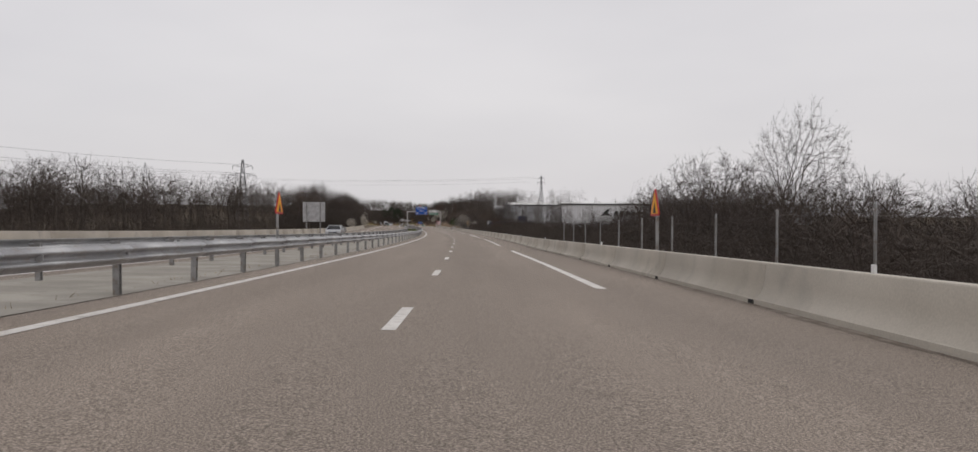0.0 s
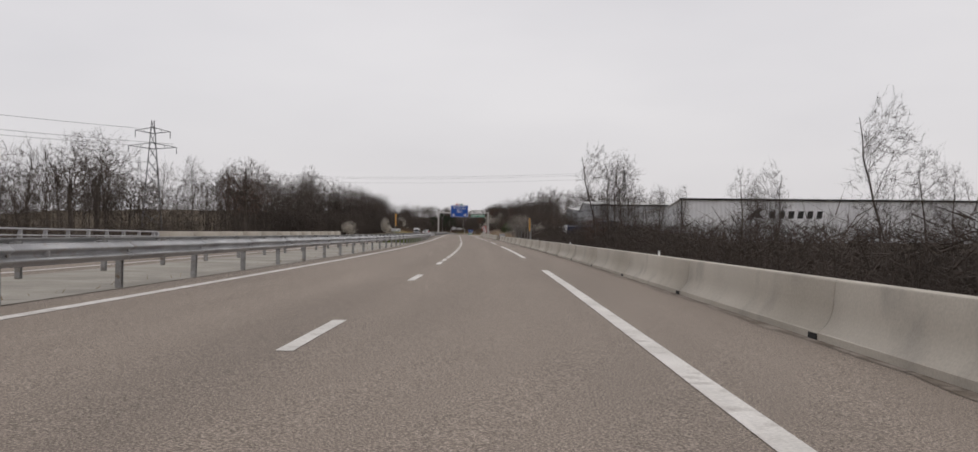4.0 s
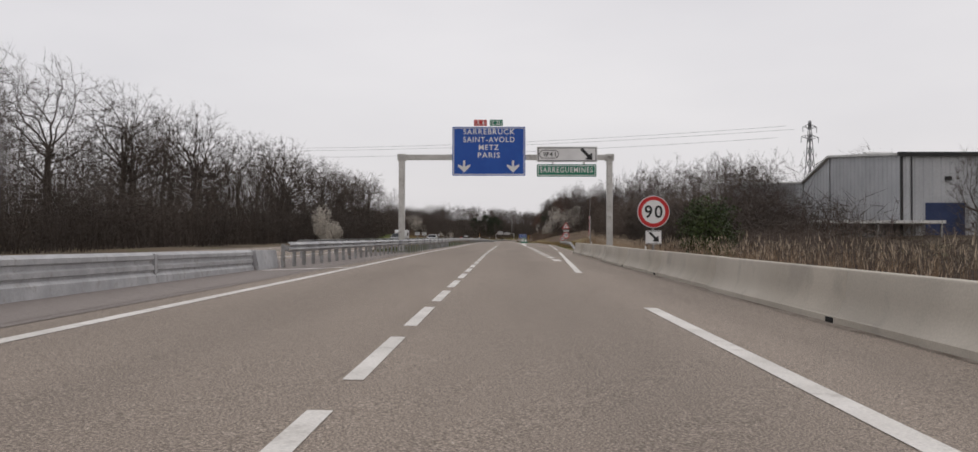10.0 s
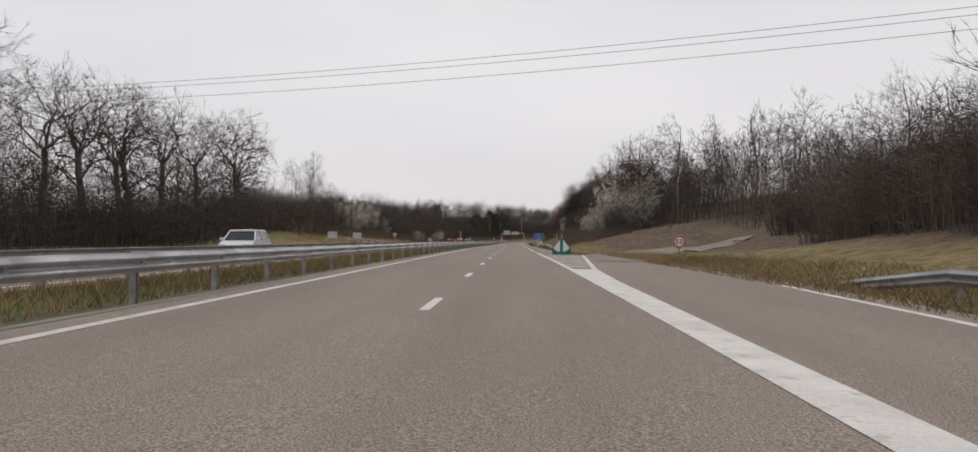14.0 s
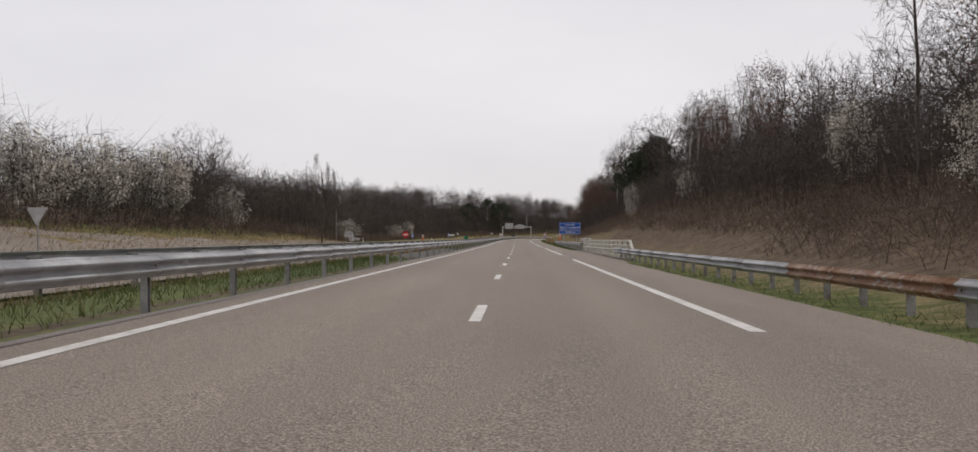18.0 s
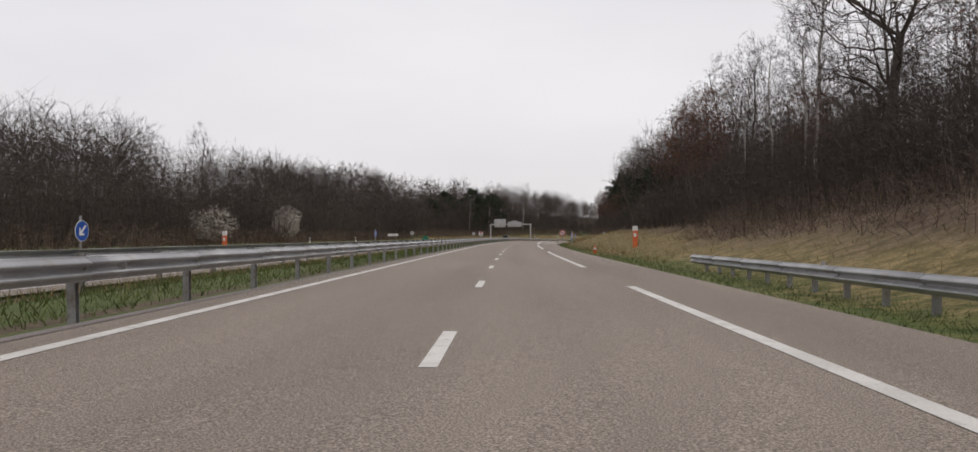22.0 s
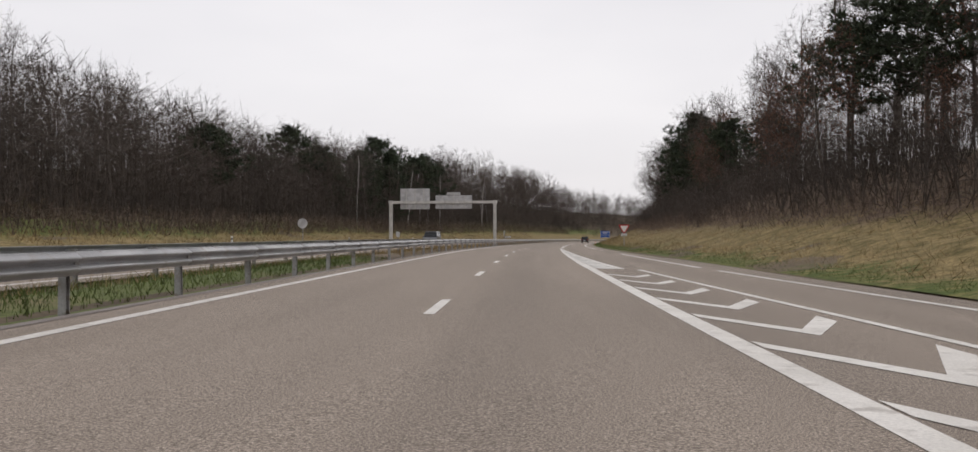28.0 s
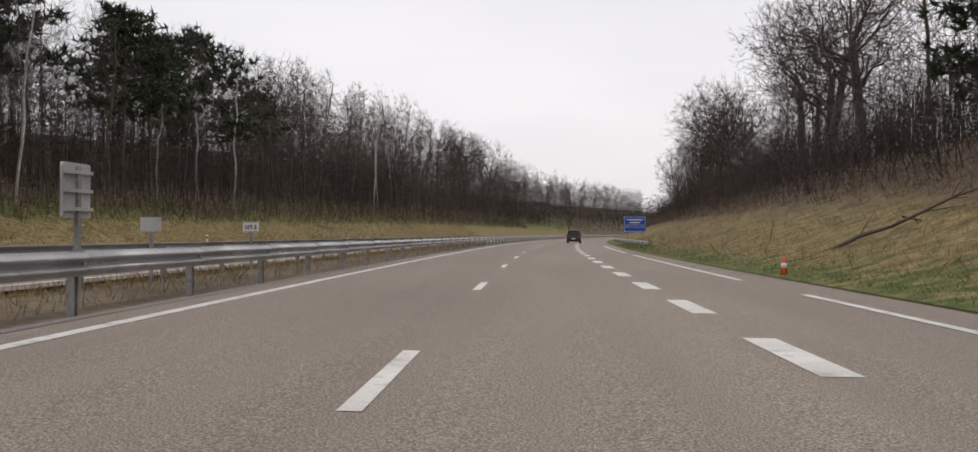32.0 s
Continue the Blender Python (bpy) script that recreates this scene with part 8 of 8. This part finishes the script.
thicket("saplings_bridge", strip(2200, 590, 712, lambda s: 28 + 0 * s, 6), 6.2, "crowded thin saplings on the bank above the bridge", stem=0.05, twigs=8, spread=0.5)
thicket("saplings_exit", strip(3000, 465, 590, lambda s: np.interp(s, (465, 590), (36, 31)), 6), 6.5, "crowded brown saplings beside the exit ramp", SCRUB, stem=0.05, twigs=9, spread=0.4)


def tufts(name, places, tall, width, mat, label, lean=0.5, lift=0.0):
    s, d = places[:, 0], places[:, 1]
    n = len(s)
    base = atv(s, d, np.maximum(land(s, d), -0.06 if lift == 0 else -9) + lift)
    h = tall * rng.uniform(0.4, 1.2, n)
    v, f = blades(base, base + np.stack([rng.normal(size=n) * lean * h, rng.normal(size=n) * lean * h, h], -1), width * rng.uniform(0.7, 1.4, n), rng)
    ob = new(name, big_mesh(name, v, f, mat))
    return tagged(ob, label, "grass", kind="stuff")


tufts("grass_median", np.concatenate([strip(22000, 222, 267, lambda s: -6.1 + 0 * s, 1.15), strip(12000, 396, 480, lambda s: -6.1 + 0 * s, 1.2), strip(3500, 480, 556, lambda s: -6.1 + 0 * s, 1.2), strip(11500, 556, 652, lambda s: -6.1 + 0 * s, 1.2), strip(34000, 692, 985, lambda s: -6.1 + 0 * s, 1.2)]), 0.2, 0.02, GRASS_M, "green tufted grass in the median", 0.45)
tufts("dry_grass_median", np.concatenate([strip(20000, 476, 560, lambda s: -6.1 + 0 * s, 1.2), strip(26000, 400, 1180, lambda s: -6.9 + 0 * s, 0.5), strip(9000, 990, 1180, lambda s: -6.2 + 0 * s, 1.2)]), 0.3, 0.016, DRY_M, "dry yellow stalks in the median", 0.4)
tufts("grass_verge", np.concatenate([strip(22000, 440, 648, lambda s: np.interp(s, R_EDGE_S, R_EDGE_D) + 1.5, 1.6), strip(14000, 697, 790, lambda s: np.interp(s, R_EDGE_S, R_EDGE_D) + 1.05, 1.1), strip(30000, 790, 1180, lambda s: np.interp(s, R_EDGE_S, R_EDGE_D) + 0.6, 0.75)]), 0.13, 0.013, GRASS_M, "short green grass on the verge", 0.6)
tufts("dry_grass_bank", np.concatenate([strip(12000, 545, 780, lambda s: np.interp(s, R_EDGE_S, R_EDGE_D) + 5.0, 2.4), strip(60000, 780, 1180, lambda s: np.interp(s, R_EDGE_S, R_EDGE_D) + 5.4, 4.4), strip(26000, 440, 545, lambda s: 10.0 + 0 * s, 2.0)]), 0.36, 0.017, DRY_M, "dry straw grass on the bank", 0.7)
tufts("dry_grass_left", np.concatenate([strip(16000, 590, 740, lambda s: -25 + 0 * s, 4), strip(30000, 990, 1300, lambda s: -24.5 + 0 * s, 4)]), 0.4, 0.04, DRY_M, "dry straw grass on the far bank", 0.7)
reed_rows = np.concatenate([strip(6500, 336, 422, lambda s: 11.2 + 0 * s, 2.0), strip(5500, 424, 452, lambda s: np.interp(s, (424, 432, 452), (13.0, 12.2, 13.5)), 1.8), strip(1800, 452, 482, lambda s: 13.8 + 0 * s, 1.6)])
reed_high = np.interp(reed_rows[:, 0], (336, 352, 400, 420, 434, 443, 449, 452, 482), (1.35, 1.6, 1.35, 1.2, 1.0, 1.1, 1.5, 1.4, 1.1))
tufts("reeds", reed_rows, reed_high, 0.016, REED_M, "tall dry tan reeds beyond the barrier", 0.16, 0.001)
tops = reed_rows[::2]
nt = len(tops)
pb = atv(tops[:, 0], tops[:, 1], land(tops[:, 0], tops[:, 1]) + reed_high[::2] * rng.uniform(0.55, 1.15, nt))
v, f = blades(pb, pb + np.stack([rng.normal(size=nt) * 0.05, rng.normal(size=nt) * 0.05, rng.uniform(0.14, 0.32, nt)], -1), rng.uniform(0.012, 0.034, nt), rng)
tagged(new("reed_plumes", big_mesh("reed_plumes", v, f, PLUME)), "pale feathery plumes on top of the reeds", "reeds", kind="stuff")
tufts("weeds", np.concatenate([strip(900, 0, 300, lambda s: -4.95 + 0 * s, 0.12), strip(700, 290, 392, lambda s: 5.75 + 0 * s, 0.12), strip(500, 300, 330, lambda s: -5.2 + 0 * s, 0.5)]), 0.16, 0.02, DRY_M, "dry weeds along the slab joints", 0.5)

# fallen branches on the bank
for s0, d0, h0, s1, d1, h1, rad in ((1109.8, 9.7, 0.4, 1107.0, 14.9, 3.05, 0.085), (1119.0, 9.6, 0.5, 1121.0, 11.9, 1.15, 0.045), (1108.4, 12.2, 1.75, 1108.8, 13.2, 1.6, 0.035)):
    fb = thing("fallen_branch", pose(0, 0, 0), "long bare fallen branch lying on the dry bank", "branch")
    a, b = np.array(at(s0, d0, h0)), np.array(at(s1, d1, h1))
    fb.location = a.tolist()
    rows, p = [], np.zeros(3)
    for i in range(7):
        q = (b - a) * (i + 1) / 7 + rng.normal(size=3) * 0.05
        rows.append((*p, *q, rad * (1 - i / 9), rad * (1 - (i + 1) / 9), 0))
        p = q
    v, f = stem_of([np.array(k[:3]) for k in rows] + [np.array(rows[-1][3:6])], [k[6] for k in rows] + [rows[-1][7]])
    part("stem", big_mesh("stem", v, f, TWIG_GREY), None, fb)
    for i in range(8 if rad > 0.06 else 3):
        p = np.array(rows[int(rng.integers(1, 7))][:3])
        q = p + (b - a) / np.linalg.norm(b - a) * rng.uniform(0.3, 0.9) + rng.normal(size=3) * 0.3
        v, f = tubes(np.array([(*p, *q, 0.022, 0.007, 1)]), 4)
        part("twig", big_mesh("twig", v, f, TWIG_GREY), None, fb)

# the source trees were only patterns for the copies
for src in oaks + slims + birches + rounds + [locust] + brown + blossoms + thorn + [budding, weeper, near_blossom, full_blossom, ivy_bush, willow] + pines + [snag]:
    for o in list(src.children_recursive) + [src]:
        bpy.data.objects.remove(o)
